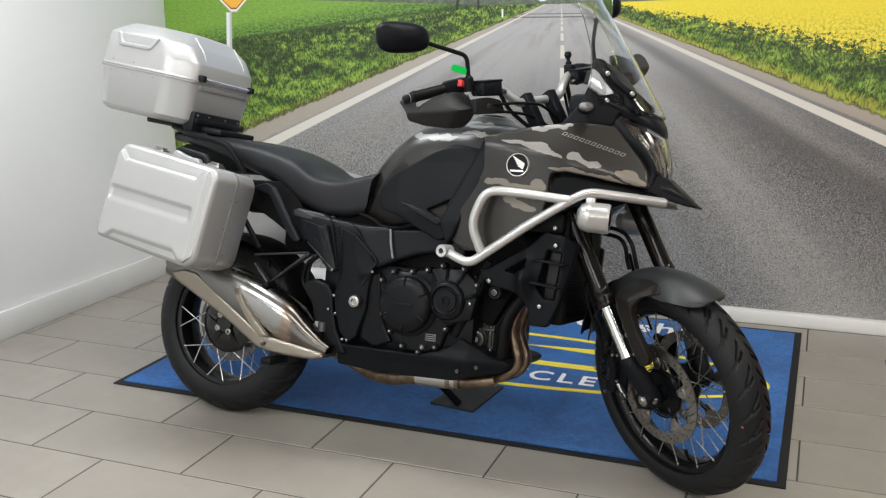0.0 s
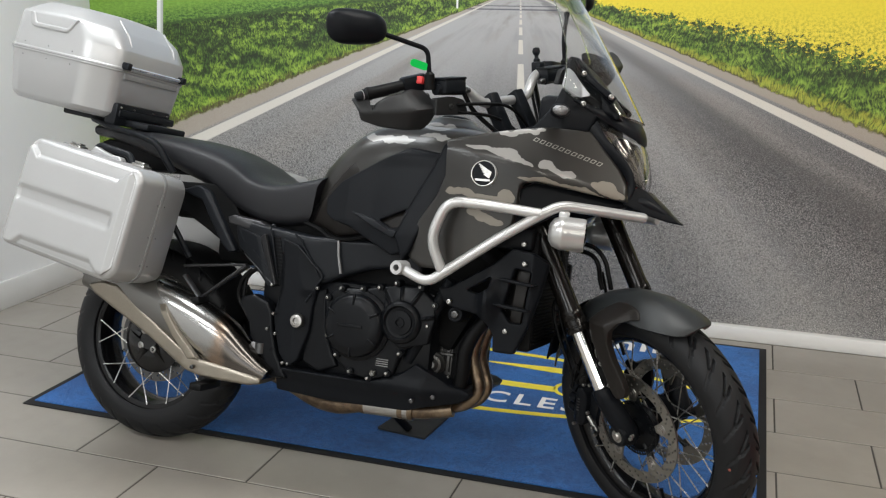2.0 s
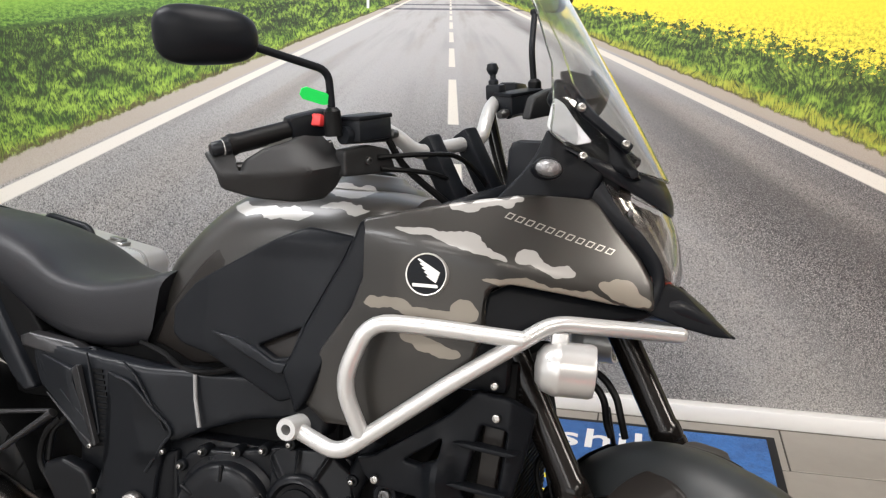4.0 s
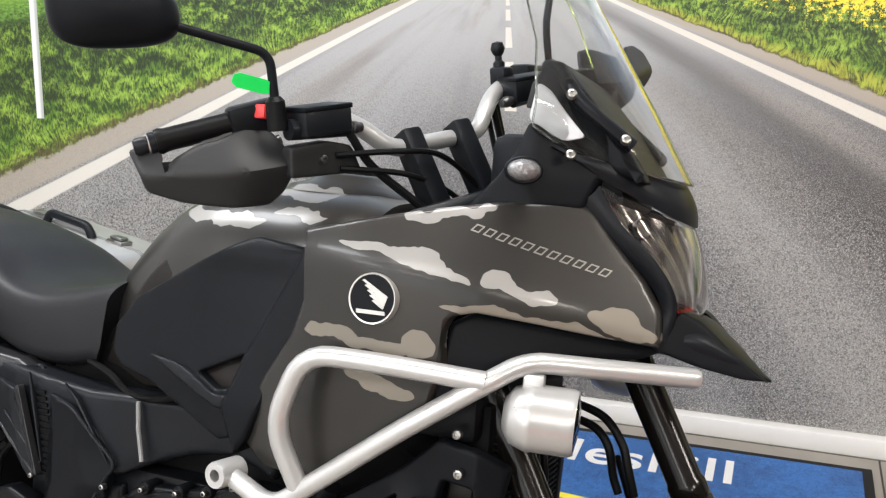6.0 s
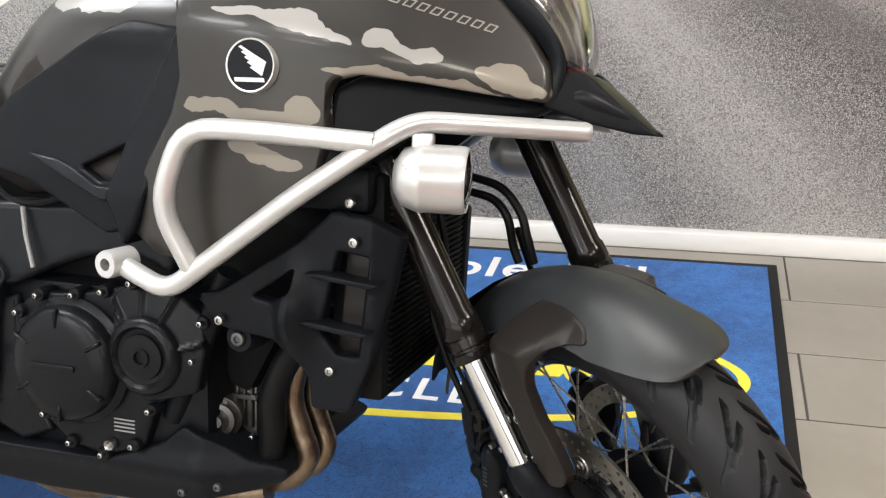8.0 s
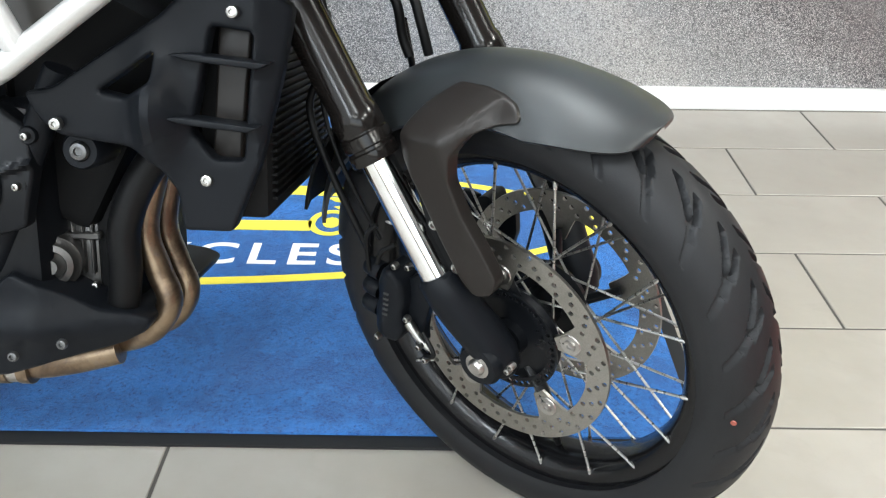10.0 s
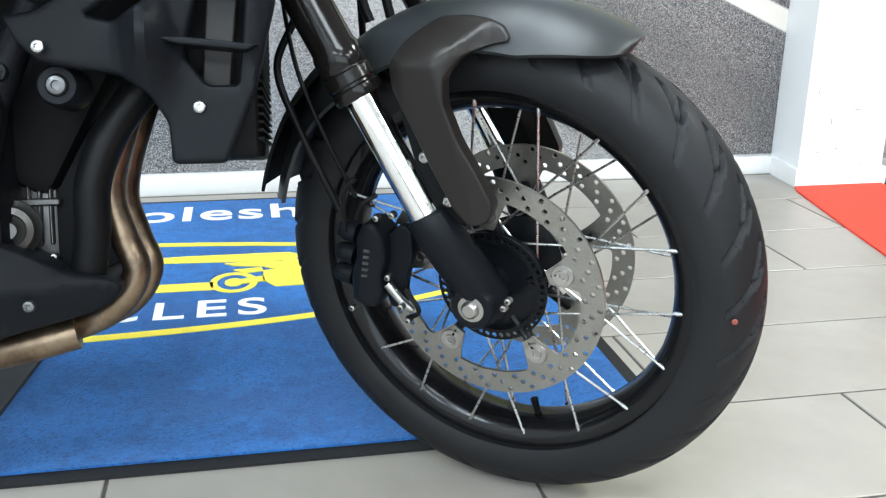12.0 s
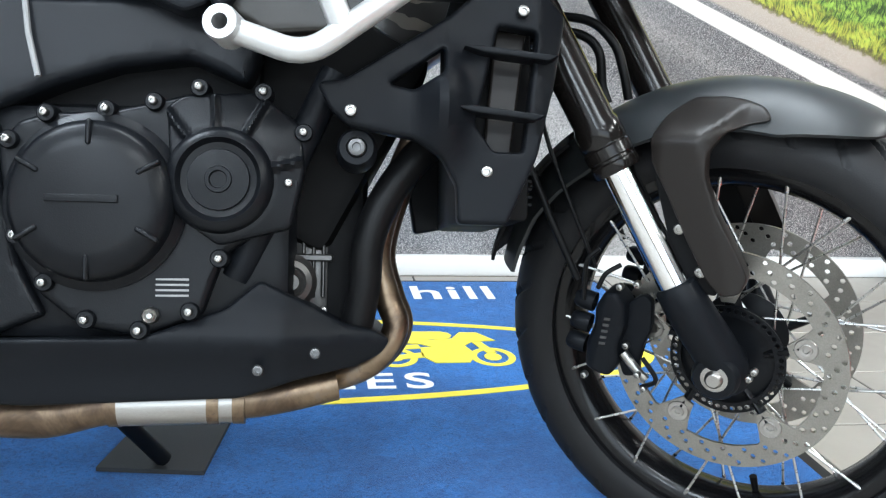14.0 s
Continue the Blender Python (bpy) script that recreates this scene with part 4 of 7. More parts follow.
for i in range(5):
    a = radians(36 + 72 * i) - 0.32
    for s in (1, -1):
        arm = tube(bmesh.new(), [FPLACE @ V(0.050 * math.cos(a - 0.12), 0.050 * math.sin(a - 0.12), 0.048 * s), FPLACE @ V(0.098 * math.cos(a), 0.098 * math.sin(a), 0.063 * s)], [0.013, 0.010], 10, True, 0.55)
        part("disc_carrier_arm", arm, M_ENGINE, fwheel)
BOBBIN = finish(lathe(bmesh.new(), [(0.0, 0.0030), (0.0035, 0.0030), (0.0042, 0.0055), (0.0075, 0.0060), (0.0082, 0.0035), (0.0105, 0.0032), (0.0135, 0.0035), (0.0150, 0.0015), (0.0150, -0.0030)], Matrix.Identity(4), 20), "disc_bobbin", M_STEEL)
ring = drilled_disc(bmesh.new(), 0.074, 0.060, 0.003, FPLACE @ Matrix.Translation((0, 0, 0.062)), [0.068], 44)
part("sensor_ring", ring, M_ENGINE, fwheel, "black slotted wheel speed ring")
for s in (1, -1):
    d = drilled_disc(bmesh.new(), 0.149, 0.119, 0.0045, FPLACE @ Matrix.Translation((0, 0, 0.067 * s - 0.002)), [0.1250, 0.1340, 0.1430], 28, 0.0955, 5, radians(36) - 0.32)
    disc = part("brake_disc", d, M_DISC, fwheel, "drilled steel brake disc")
    if s > 0:
        for i in range(5):
            a = radians(36 + 72 * i) - 0.32
            share("disc_bobbin", BOBBIN, disc, FPLACE @ Matrix.Translation((0.1015 * math.cos(a), 0.1015 * math.sin(a), 0.0675)))
dot = lathe(bmesh.new(), [(0.0, 0.0012), (0.0030, 0.0010), (0.0038, 0.0)], FPLACE @ Matrix.Translation((0.298 * math.cos(-0.02), 0.298 * math.sin(-0.02), 0.0570)) @ Matrix.Rotation(radians(14), 4, "Y"), 10)
part("balance_mark", dot, M_MARK, fwheel, "small dull red paint mark on the tyre")
v = tube(bmesh.new(), [FPLACE @ V(0.232 * math.cos(-1.42), 0.232 * math.sin(-1.42), 0.0), FPLACE @ V(0.195 * math.cos(-1.42), 0.195 * math.sin(-1.42), 0.006)], [0.004, 0.0055, 0.0055], 10)
part("valve", v, M_HOSE, fwheel, "black rubber valve cap")
rwheel = spoked_wheel("rear_wheel", RPLACE, 0.319, 0.074, 0.222, 0.052, 0.075, 0.040, "black spoked rear wheel", 18, 0.0)
hub = bmesh.new()
lathe(hub, [(0.0, 0.072), (0.030, 0.072), (0.034, 0.062), (0.060, 0.062), (0.098, 0.054), (0.106, 0.046), (0.104, 0.034), (0.060, 0.028), (0.060, -0.05), (0.10, -0.06), (0.10, -0.09), (0.0, -0.10)], RPLACE, 48)
for i in range(5):
    a = radians(72 * i + 20)
    tube(hub, [RPLACE @ V(0.03 * math.cos(a), 0.03 * math.sin(a), 0.060), RPLACE @ V(0.088 * math.cos(a), 0.088 * math.sin(a), 0.046)], [0.016, 0.011], 8)
hub = part("hub", hub, M_GLOSS, rwheel, "black cast rear hub")
for i in range(4):
    a = radians(90 * i + 35)
    share("bolt", BIG, hub, RPLACE @ Matrix.Translation((0.034 * math.cos(a), 0.034 * math.sin(a), 0.062)))
# The rear disc's shade is put into its colour: darker steel than in front.
d = drilled_disc(bmesh.new(), 0.138, 0.100, 0.005, RPLACE @ Matrix.Translation((0, 0, 0.018)), [0.108, 0.119, 0.130], 24)
part("brake_disc", d, M_DARKBOLT, rwheel, "drilled rear brake disc, its steel coloured dark for shade")

# -- fork, front mudguard, brakes --
for s in (-1, 1):
    foot = V(1.603, 0.126 * s, 0.324)
    up = lambda k: foot + RAKE * k
    leg = bmesh.new()
    m = STEER @ frame_to(foot, RAKE)
    lathe(leg, [(0.0, 0.285), (0.0290, 0.285), (0.0305, 0.288), (0.0305, 0.298), (0.0288, 0.300), (0.0288, 0.303), (0.0305, 0.305), (0.0305, 0.318), (0.0288, 0.320), (0.0288, 0.323), (0.0300, 0.325), (0.0295, 0.345), (0.0268, 0.352), (0.0268, 0.62), (0.0285, 0.64), (0.0285, 0.805), (0.024, 0.82), (0.0, 0.82)], m, 32)
    fork = part("fork_leg", leg, M_FORK, bike, "black upside-down fork tube")
    c = lathe(bmesh.new(), [(0.0, 0.09), (0.0205, 0.09), (0.0205, 0.30), (0.0, 0.30)], m, 32)
    part("stanchion", c, M_CHROME, fork, "polished chrome inner tube")
    toward = V(0, -s, 0)
    c = tube(bmesh.new(), [STEER @ p for p in (up(0.130), up(0.127), up(0.105) + toward * 0.003, up(0.07) + toward * 0.010, up(0.035) + toward * 0.020, up(0.0) + toward * 0.026, up(-0.022) + toward * 0.028, up(-0.032) + toward * 0.028)],
             [0.0225, 0.0265, 0.0285, 0.0290, 0.0295, 0.0290, 0.022, 0.010], 28)
    ax = STEER @ Matrix.Translation((FAX.x, 0, FAX.z)) @ SIDE
    lathe(c, [(0.0, -0.131 * s), (0.026, -0.131 * s), (0.030, -0.125 * s), (0.030, -0.085 * s), (0.0, -0.085 * s)], ax, 28)
    part("axle_clamp", c, M_BLACK, fork, "black cast fork bottom")
    if s < 0:
        c = lathe(bmesh.new(), [(0.0, 0.138), (0.008, 0.138), (0.011, 0.135), (0.0115, 0.1315), (0.017, 0.1310), (0.017, 0.128)], ax, 24)
        part("axle_end", c, M_STEEL, fork, "bright axle end")
        for dx, dz in ((0.040, 0.004), (0.046, 0.014)):
            bolt(fork, (FAX.x + dx, -0.118, FAX.z + dz), mesh=SMALL, steer=True)
    # guard plate on the leg
    outline = [(1.511, 0.600), (1.509, 0.628), (1.519, 0.652), (1.542, 0.668), (1.580, 0.670), (1.606, 0.667), (1.628, 0.660), (1.640, 0.646), (1.616, 0.642), (1.592, 0.634), (1.577, 0.613), (1.577, 0.583), (1.592, 0.540), (1.613, 0.500), (1.629, 0.465), (1.622, 0.445), (1.600, 0.440), (1.582, 0.458), (1.556, 0.508), (1.530, 0.566)]
    mid_ = lambda z: 1.545 + 0.224 * (0.65 - z)
    over = lambda x, z: -0.010 - 0.086 * max(0.0, min(1.0, (0.356 - math.hypot(x - FAX.x, z - 0.010 - FAX.z)) / 0.052)) ** 0.4545
    ramp = lambda v: max(0.0, min(1.0, v)) ** 2 * (3 - 2 * max(0.0, min(1.0, v)))
    onto = lambda x, z: max(ramp((x - mid_(z) - 0.012) / 0.060) * ramp((z - 0.57) / 0.06), ramp((z - 0.624) / 0.044))
    crest = lambda x, z: (1 - onto(x, z)) * (-0.138 + 0.35 * max(0.0, 1.524 - x) + 0.25 * max(0.0, x - mid_(z) - 0.016)) + onto(x, z) * over(x, z)
    gp = panel(outline, crest, 0.018, 0.0025, 0.006, 1, hooked=True)
    gp.transform(Matrix.Translation((0, 0.005, -0.010)))
    guard = part("fork_guard", steered(gp if s < 0 else mirrored(gp)), M_GUARD, bike, "brown-black plastic fork guard", 60)
    edge_ = panel([(1.513, 0.602), (1.540, 0.566), (1.568, 0.504), (1.596, 0.448), (1.591, 0.436), (1.556, 0.440), (1.532, 0.503), (1.513, 0.581)], -0.127, 0.012, 0.003, 0.012, 1)
    edge_.transform(Matrix.Translation((0, 0.005, -0.010)))
    part("guard_flange", steered(edge_ if s < 0 else mirrored(edge_)), M_LINER, guard, "black recessed edge of the guard")
    for x, z in ((1.546, 0.509), (1.573, 0.457)):
        bolt(guard, (x, 0.122 * s, z), (0, s, 0), BOLT, True)
    # caliper
    cm = STEER @ Matrix.Translation((1.452, 0.100 * s, 0.362)) @ Matrix.Rotation(radians(12), 4, "Y") @ Matrix.Scale(0.88, 4)
    out = SIDE if s < 0 else SIDE.inverted()
    side_ = 1 if s > 0 else -1
    cal = panel([(-0.020, -0.066), (0.020, -0.070), (0.028, -0.045), (0.022, -0.020), (0.026, 0.010), (0.020, 0.048), (0.004, 0.066), (-0.014, 0.060), (-0.024, 0.030), (-0.019, 0.004), (-0.026, -0.028)], lambda a, b: -0.024 - 0.010 * math.exp(-(a / 0.02) ** 2), 0.046, 0.007, 0.010, 1)
    cal = cal if s < 0 else mirrored(cal)
    cal.transform(cm)
    caliper = part("brake_caliper", cal, M_BLACK, bike, "black brake caliper on the fork")
    for z in (-0.040, -0.006, 0.030):
        knob = lathe(bmesh.new(), [(0, 0.030), (0.010, 0.030), (0.0135, 0.026), (0.015, 0.016), (0.015, 0)], cm @ Matrix.Translation((-0.030, 0.006 * side_, z)) @ Matrix.Rotation(radians(-90), 4, "Y"), 18)
        part("piston_housing", knob, M_BLACK, caliper)
    arm_ = panel([(0.014, 0.040), (0.036, 0.066), (0.052, 0.060), (0.060, 0.020), (0.052, -0.030), (0.058, -0.062), (0.036, -0.072), (0.018, -0.040)], -0.006, 0.014, 0.003, 0.03, 1)
    arm_ = arm_ if s < 0 else mirrored(arm_)
    arm_.transform(cm)
    part("caliper_bracket", arm_, M_BLACK, caliper, "black caliper bracket")
    if s < 0:
        lug_ = tube(bmesh.new(), [cm @ V(0.030, -0.014, -0.030), cm @ V(0.052, -0.016, -0.046), cm @ V(0.072, -0.012, -0.060)], [0.007, 0.006, 0.005], 12)
        part("sensor_bracket", lug_, M_BOLT, caliper, "bright steel sensor bracket")
        for a_, b_ in ((0.030, 0.086), (0.006, 0.074), (0.034, -0.012), (0.060, -0.052), (0.074, -0.070), (-0.018, -0.082)):
            share("bolt", SMALL, caliper, cm @ Matrix.Translation((a_, -0.020, b_)) @ out @ Matrix.Scale(1.15, 4))
        for k in range(5):
            b = panel([(-0.004, -0.020 + 0.010 * k), (0.005, -0.018 + 0.010 * k), (0.005, -0.014 + 0.010 * k), (-0.004, -0.016 + 0.010 * k)], -0.0352, 0.002, 0.0, 0.05, 0)
            b.transform(cm)
            part("cast_mark", b, M_DARKBOLT, caliper, "plain cast bar mark")
        for pts in ([(1.470, -0.115, 0.452), (1.452, -0.122, 0.440), (1.442, -0.124, 0.420)], [(1.440, -0.112, 0.470), (1.425, -0.118, 0.452), (1.420, -0.118, 0.400)], [(1.500, -0.118, 0.330), (1.520, -0.124, 0.305), (1.500, -0.120, 0.290)]):
            part("sensor_cable", steered(tube(bmesh.new(), curve_points(pts, 5), 0.0032, 8)), M_HOSE, caliper, "thin black sensor cable")


def fender_mesh():
    own = bmesh.new()
    rings = []
    n = 26
    for i in range(61):
        deg = 60.5 + 103.5 * (i / 60) ** 1.6
        a = radians(deg)
        w = 0.086
        ease = min(1.0, (deg - 60.5) / 20)
        if ease < 1:
            w = 0.020 + 0.066 * (1 - (1 - ease) ** 2.6) ** (1 / 2.6)
        if deg > 128:
            w = 0.086 - 0.016 * min(1, (deg - 128) / 15)
        drop = 0.052 if deg < 128 else 0.052 - 0.015 * min(1, (deg - 128) / 20)
        drop *= 0.22 + 0.78 * ease ** 0.8
        top = 0.351 + 0.006 * math.sin(radians(min(180, (deg - 58) * 1.9)))
        ring = []
        for j in range(n + 1):
            u = -1 + 2 * j / n
            r = top - drop * abs(u) ** 2.2
            ring.append(V(r * math.cos(a), u * w, r * math.sin(a)) + FAX)
        for j in range(n, -1, -1):
            u = -1 + 2 * j / n
            r = top - 0.004 - drop * abs(u) ** 2.2
            ring.append(V(r * math.cos(a), u * (w - 0.003), r * math.sin(a)) + FAX)
        rings.append(ring)
    return loft(own, rings)


fender = part("front_mudguard", steered(fender_mesh()), M_FENDER, bike, "dark grey satin front mudguard")
flap = bmesh.new()
lathe(flap, [(0.347, -0.072), (0.358, -0.05), (0.362, 0), (0.358, 0.05), (0.347, 0.072), (0.343, 0.070), (0.354, 0.05), (0.357, 0), (0.354, -0.05), (0.343, -0.070)],
      STEER @ Matrix.Translation(FAX) @ SIDE, 24, True, 128, 163)
part("mudguard_flap", flap, M_LINER, fender, "black lower mudguard extension")
HOSES = [
    ([(1.405, -0.10, 0.42), (1.36, -0.10, 0.52), (1.33, -0.09, 0.60), (1.36, -0.07, 0.68), (1.33, -0.05, 0.80)], 0.005),
    ([(1.430, -0.10, 0.44), (1.39, -0.11, 0.55), (1.355, -0.09, 0.625), (1.30, -0.02, 0.75)], 0.003),
    ([(1.40, 0.03, 0.635), (1.392, 0.03, 0.66), (1.387, 0.03, 0.705), (1.36, 0.03, 0.728), (1.31, 0.02, 0.735)], 0.0065),
    ([(1.428, 0.035, 0.640), (1.420, 0.035, 0.68), (1.405, 0.04, 0.715), (1.37, 0.04, 0.745), (1.31, 0.03, 0.755)], 0.0065),
    ([(1.40, 0.10, 0.42), (1.35, 0.10, 0.55), (1.37, 0.06, 0.67)], 0.005)]
for pts, r in HOSES:
    part("brake_hose", steered(tube(bmesh.new(), curve_points(pts, 8), r, 10)), M_HOSE, bike, "black rubber brake hose")
for z in (0.93, 1.035):
    c = V(1.702, 0, 0) + RAKE * (z / 0.883) + V(0.02, 0, 0.01)
    yoke = box(bmesh.new(), (-0.045, -0.145, -0.016), (0.050, 0.145, 0.016), 0.010, 2, Matrix.Translation(c) @ Matrix.Rotation(radians(-28), 4, "Y"))
    part("fork_yoke", steered(yoke), M_SATIN, bike, "black fork yoke")

# -- handlebar --
BARS = Matrix.Translation(PIVOT) @ Matrix.Rotation(radians(-30.75), 4, RAKE) @ Matrix.Translation(-PIVOT) @ Matrix.Translation((0, -0.015, 0))


def barred(bm):
    """Turns a part of the handlebar group with the bars."""
    bm.transform(BARS)
    return bm


half_bar = [(1.088, 0.0, 1.142), (1.088, 0.088, 1.142), (1.074, 0.122, 1.176), (1.060, 0.152, 1.196), (1.046, 0.195, 1.209), (0.974, 0.414, 1.1906)]
bar_pts = fillet([(x, -y, z) for x, y, z in half_bar[:0:-1]] + half_bar, 0.03)
hbar = part("handlebar", barred(tube(bmesh.new(), bar_pts, 0.0135, 18)), M_BAR, bike, "silver aluminium handlebar")
for s in (-1, 1):
    riser = bmesh.new()
    box(riser, (-0.020, -0.018, -0.125), (0.020, 0.018, 0.020), 0.007, 2, Matrix.Translation((1.088, 0.050 * s, 1.146)) @ Matrix.Rotation(radians(-30), 4, "Y"))
    part("handlebar_riser", barred(riser), M_BLACK, hbar, "black handlebar clamp")
    along_bar = V(-0.078, 0.237 * s, -0.034).normalized()
    at = lambda y: V(1.046, 0.195 * s, 1.222) + along_bar * ((y - 0.195) / abs(along_bar.y))
    g = lathe(bmesh.new(), [(0.0, -0.002), (0.017, -0.002), (0.0185, 0.004), (0.0165, 0.012), (0.0165, 0.105), (0.019, 0.108), (0.019, 0.118), (0.0, 0.118)], frame_to(at(0.402), -along_bar), 24)
    grip = part("grip", barred(g), M_HOSE, hbar, "black rubber grip")
    g = lathe(bmesh.new(), [(0.0, 0.030), (0.009, 0.030), (0.012, 0.026), (0.012, 0.010), (0.0155, 0.008), (0.0155, 0.0), (0.0, 0.0)], frame_to(at(0.404), along_bar), 20)
    part("bar_end", barred(g), M_SATIN, grip, "black bar end weight")
    sw = frame_to(at(0.268), along_bar)
    sb = box(bmesh.new(), (-0.021, -0.022, -0.030), (0.021, 0.022, 0.042), 0.008, 2, sw)
    switch = part("switch_housing", barred(sb), M_BLACK, hbar, "black switch housing")
    if s < 0:
        kb = box(bmesh.new(), (-0.011, -0.012, -0.010), (0.011, 0.012, 0.010), 0.003, 2, Matrix.Translation((0.912, -0.236, 1.152)))
        part("kill_switch", kb, M_REDPART, switch, "red stop switch")
        tag = plate(bmesh.new(), [(-0.004, -0.004), (-0.004, 0.004), (0.012, 0.010), (0.052, 0.010), (0.060, 0.005), (0.060, -0.005), (0.052, -0.010), (0.012, -0.010)], -0.0008, 0.0008)
        tag.transform(Matrix.Translation((1.078, -0.270, 1.252)) @ Matrix.Rotation(radians(-95), 4, "Z") @ Matrix.Rotation(radians(-20), 4, "Y") @ Matrix.Rotation(radians(80), 4, "X"))
        part("price_tag", barred(tag), M_LEAF, hbar, "green plastic tag tied to the mirror stem")
    # reservoir and master cylinder
    rm = Matrix.Translation((1.087, 0.208 * s, 1.208)) @ Matrix.Rotation(radians(2 * s), 4, "X") @ Matrix.Rotation(radians(-8 * s), 4, "Z")
    rs = box(bmesh.new(), (-0.025, -0.043, -0.026), (0.025, 0.043, 0.012), 0.005, 2, rm)
    res = part("fluid_reservoir", barred(rs), M_SATIN, hbar, "black fluid reservoir")
    part("reservoir_cap", barred(box(bmesh.new(), (-0.0262, -0.0442, 0.0085), (0.0262, 0.0442, 0.0160), 0.0022, 2, rm)), M_BLACK, res)
    mc = tube(bmesh.new(), [(1.092, 0.262 * s, 1.196), (1.092, 0.165 * s, 1.186)], [0.015, 0.013], 14)
    part("master_cylinder", barred(mc), M_SATIN, res)
    fit = lathe(bmesh.new(), [(0.0, 0.026), (0.007, 0.026), (0.008, 0.018), (0.0095, 0.016), (0.0095, 0.010), (0.007, 0.008), (0.007, 0.0)], frame_to((1.092, 0.166 * s, 1.186), (0, -s, -0.1)), 12)
    part("hose_fitting", barred(fit), M_DARKBOLT, res, "dark metal hose fitting")
    lever = tube(bmesh.new(), curve_points([(1.048, 0.250 * s, 1.178), (1.034, 0.31 * s, 1.165), (1.000, 0.37 * s, 1.158), (0.970, 0.404 * s, 1.156)], 6), [0.008, 0.0065, 0.006, 0.008], 10)
    part("lever", barred(lever), M_DARKBOLT, hbar, "black lever")
    # hand guard
    crest = lambda a, z: 1.146 + 0.03 * max(0.0, -a - 0.30)
    face = lambda a, z: -1.088 + 0.95 * 0.5 * (-a - 0.33 + math.sqrt((a + 0.33) ** 2 + 0.0008)) + 0.55 * (math.sqrt((z - crest(a, z)) ** 2 + 0.00002) - 0.0045) + 0.42 * max(0.0, z - crest(a, z))
    tip_ = [(-0.434, 1.148), (-0.434, 1.184), (-0.404, 1.188), (-0.402, 1.172), (-0.414, 1.155), (-0.406, 1.152), (-0.394, 1.168)] if s < 0 else [(-0.440, 1.140), (-0.436, 1.180), (-0.410, 1.194), (-0.375, 1.194)]
    hg = panel(tip_ + [(-0.362, 1.184), (-0.330, 1.190), (-0.290, 1.201), (-0.264, 1.198), (-0.252, 1.174), (-0.252, 1.132), (-0.262, 1.106), (-0.282, 1.090), (-0.335, 1.094), (-0.388, 1.107), (-0.426, 1.126)],
               face, 0.008, 0.004, 0.008, 1)
    hg.transform(Matrix.Rotation(radians(90), 4, "Z"))
    swing = Matrix.Translation((1.108, 0.006, 1.218)) @ Matrix.Rotation(radians(-19.4), 4, "Z") @ Matrix.Translation((-1.09, 0, -1.16))
    if s > 0:
        mirrored(hg).transform(swing)
    hand_guard = part("hand_guard", barred(hg), M_HANDGUARD, hbar, "black plastic guard in front of the grip", 50)
    br = panel([(-0.262, 1.172), (-0.200, 1.172), (-0.160, 1.160), (-0.145, 1.118), (-0.266, 1.128)], -1.094, 0.022, 0.004, 0.02, 1)
    br.transform(Matrix.Rotation(radians(90), 4, "Z"))
    if s > 0:
        mirrored(br).transform(swing)
    br = part("guard_bracket", barred(br), M_HANDGUARD, hand_guard)
    share("bolt", DARKBOLT, br, BARS @ (swing if s > 0 else Matrix.Identity(4)) @ frame_to((1.094, 0.212 * s, 1.148), (1, 0, 0)))
    # mirror
    base, bend = V(1.080, 0.270 * s, 1.196), V(1.076, 0.268 * s, 1.300)
    joint, head = (V(1.040, -0.382, 1.345), V(1.014, -0.449, 1.366)) if s < 0 else (V(1.050, 0.315, 1.365), V(1.045, 0.375, 1.415))
    arm = tube(bmesh.new(), fillet([base, bend, joint, joint + (joint - bend) * 0.12], 0.02), [0.0065] * 7 + [0.009, 0.010], 12)
    mirror = part("mirror", barred(arm), M_BLACK, bike, "black rear-view mirror")
    part("stem_boot", barred(lathe(bmesh.new(), [(0, 0.046), (0.008, 0.046), (0.0135, 0.040), (0.015, 0.0), (0, 0)], frame_to(base, (0.0, 0, 1)), 18)), M_HOSE, mirror, "black rubber stem boot")
    rings = []
    for k in range(11):
        t = k / 10
        g = math.sqrt(max(0.0, 1 - (t * 0.985) ** 2.2))
        ring = []
        for q in range(36):
            a = 2 * math.pi * q / 36
            ca, sa = math.cos(a), math.sin(a)
            ex = math.copysign(abs(ca) ** 0.66, ca) * 0.081 * g
            ez = math.copysign(abs(sa) ** 0.72, sa) * (0.044 + 0.05 * ex) * g
            ring.append(V(0.042 * t, ex * s, ez + 0.10 * ex))
        rings.append(ring)
    turn = Matrix.Translation(head) @ Matrix.Rotation(radians(-14 if s < 0 else 58), 4, "Z")
    rings = [[turn @ p for p in r_] for r_ in rings]
    shell = part("mirror_shell", barred(loft(bmesh.new(), rings)), M_BLACK, mirror, "black mirror housing", 60)
    mid = sum(rings[0], V(0, 0, 0)) / len(rings[0])
    back_ = (mid - sum(rings[4], V(0, 0, 0)) / len(rings[4])).normalized()
    gl = loft(bmesh.new(), [[mid + (p - mid) * 0.93 + back_ * (0.0015 + 0.001 * i) for p in rings[0]] for i in (0, 1)])
    part("mirror_glass", barred(gl), M_CHROME, shell, "mirror glass")
ball = lathe(bmesh.new(), [(0.0, 0.0), (0.010, 0.0), (0.010, 0.045), (0.006, 0.049), (0.006, 0.056), (0.0095, 0.060), (0.0125, 0.068), (0.0095, 0.078), (0.0, 0.081)], frame_to((1.045, 0.185, 1.200), (-0.10, 0.06, 1)), 20)
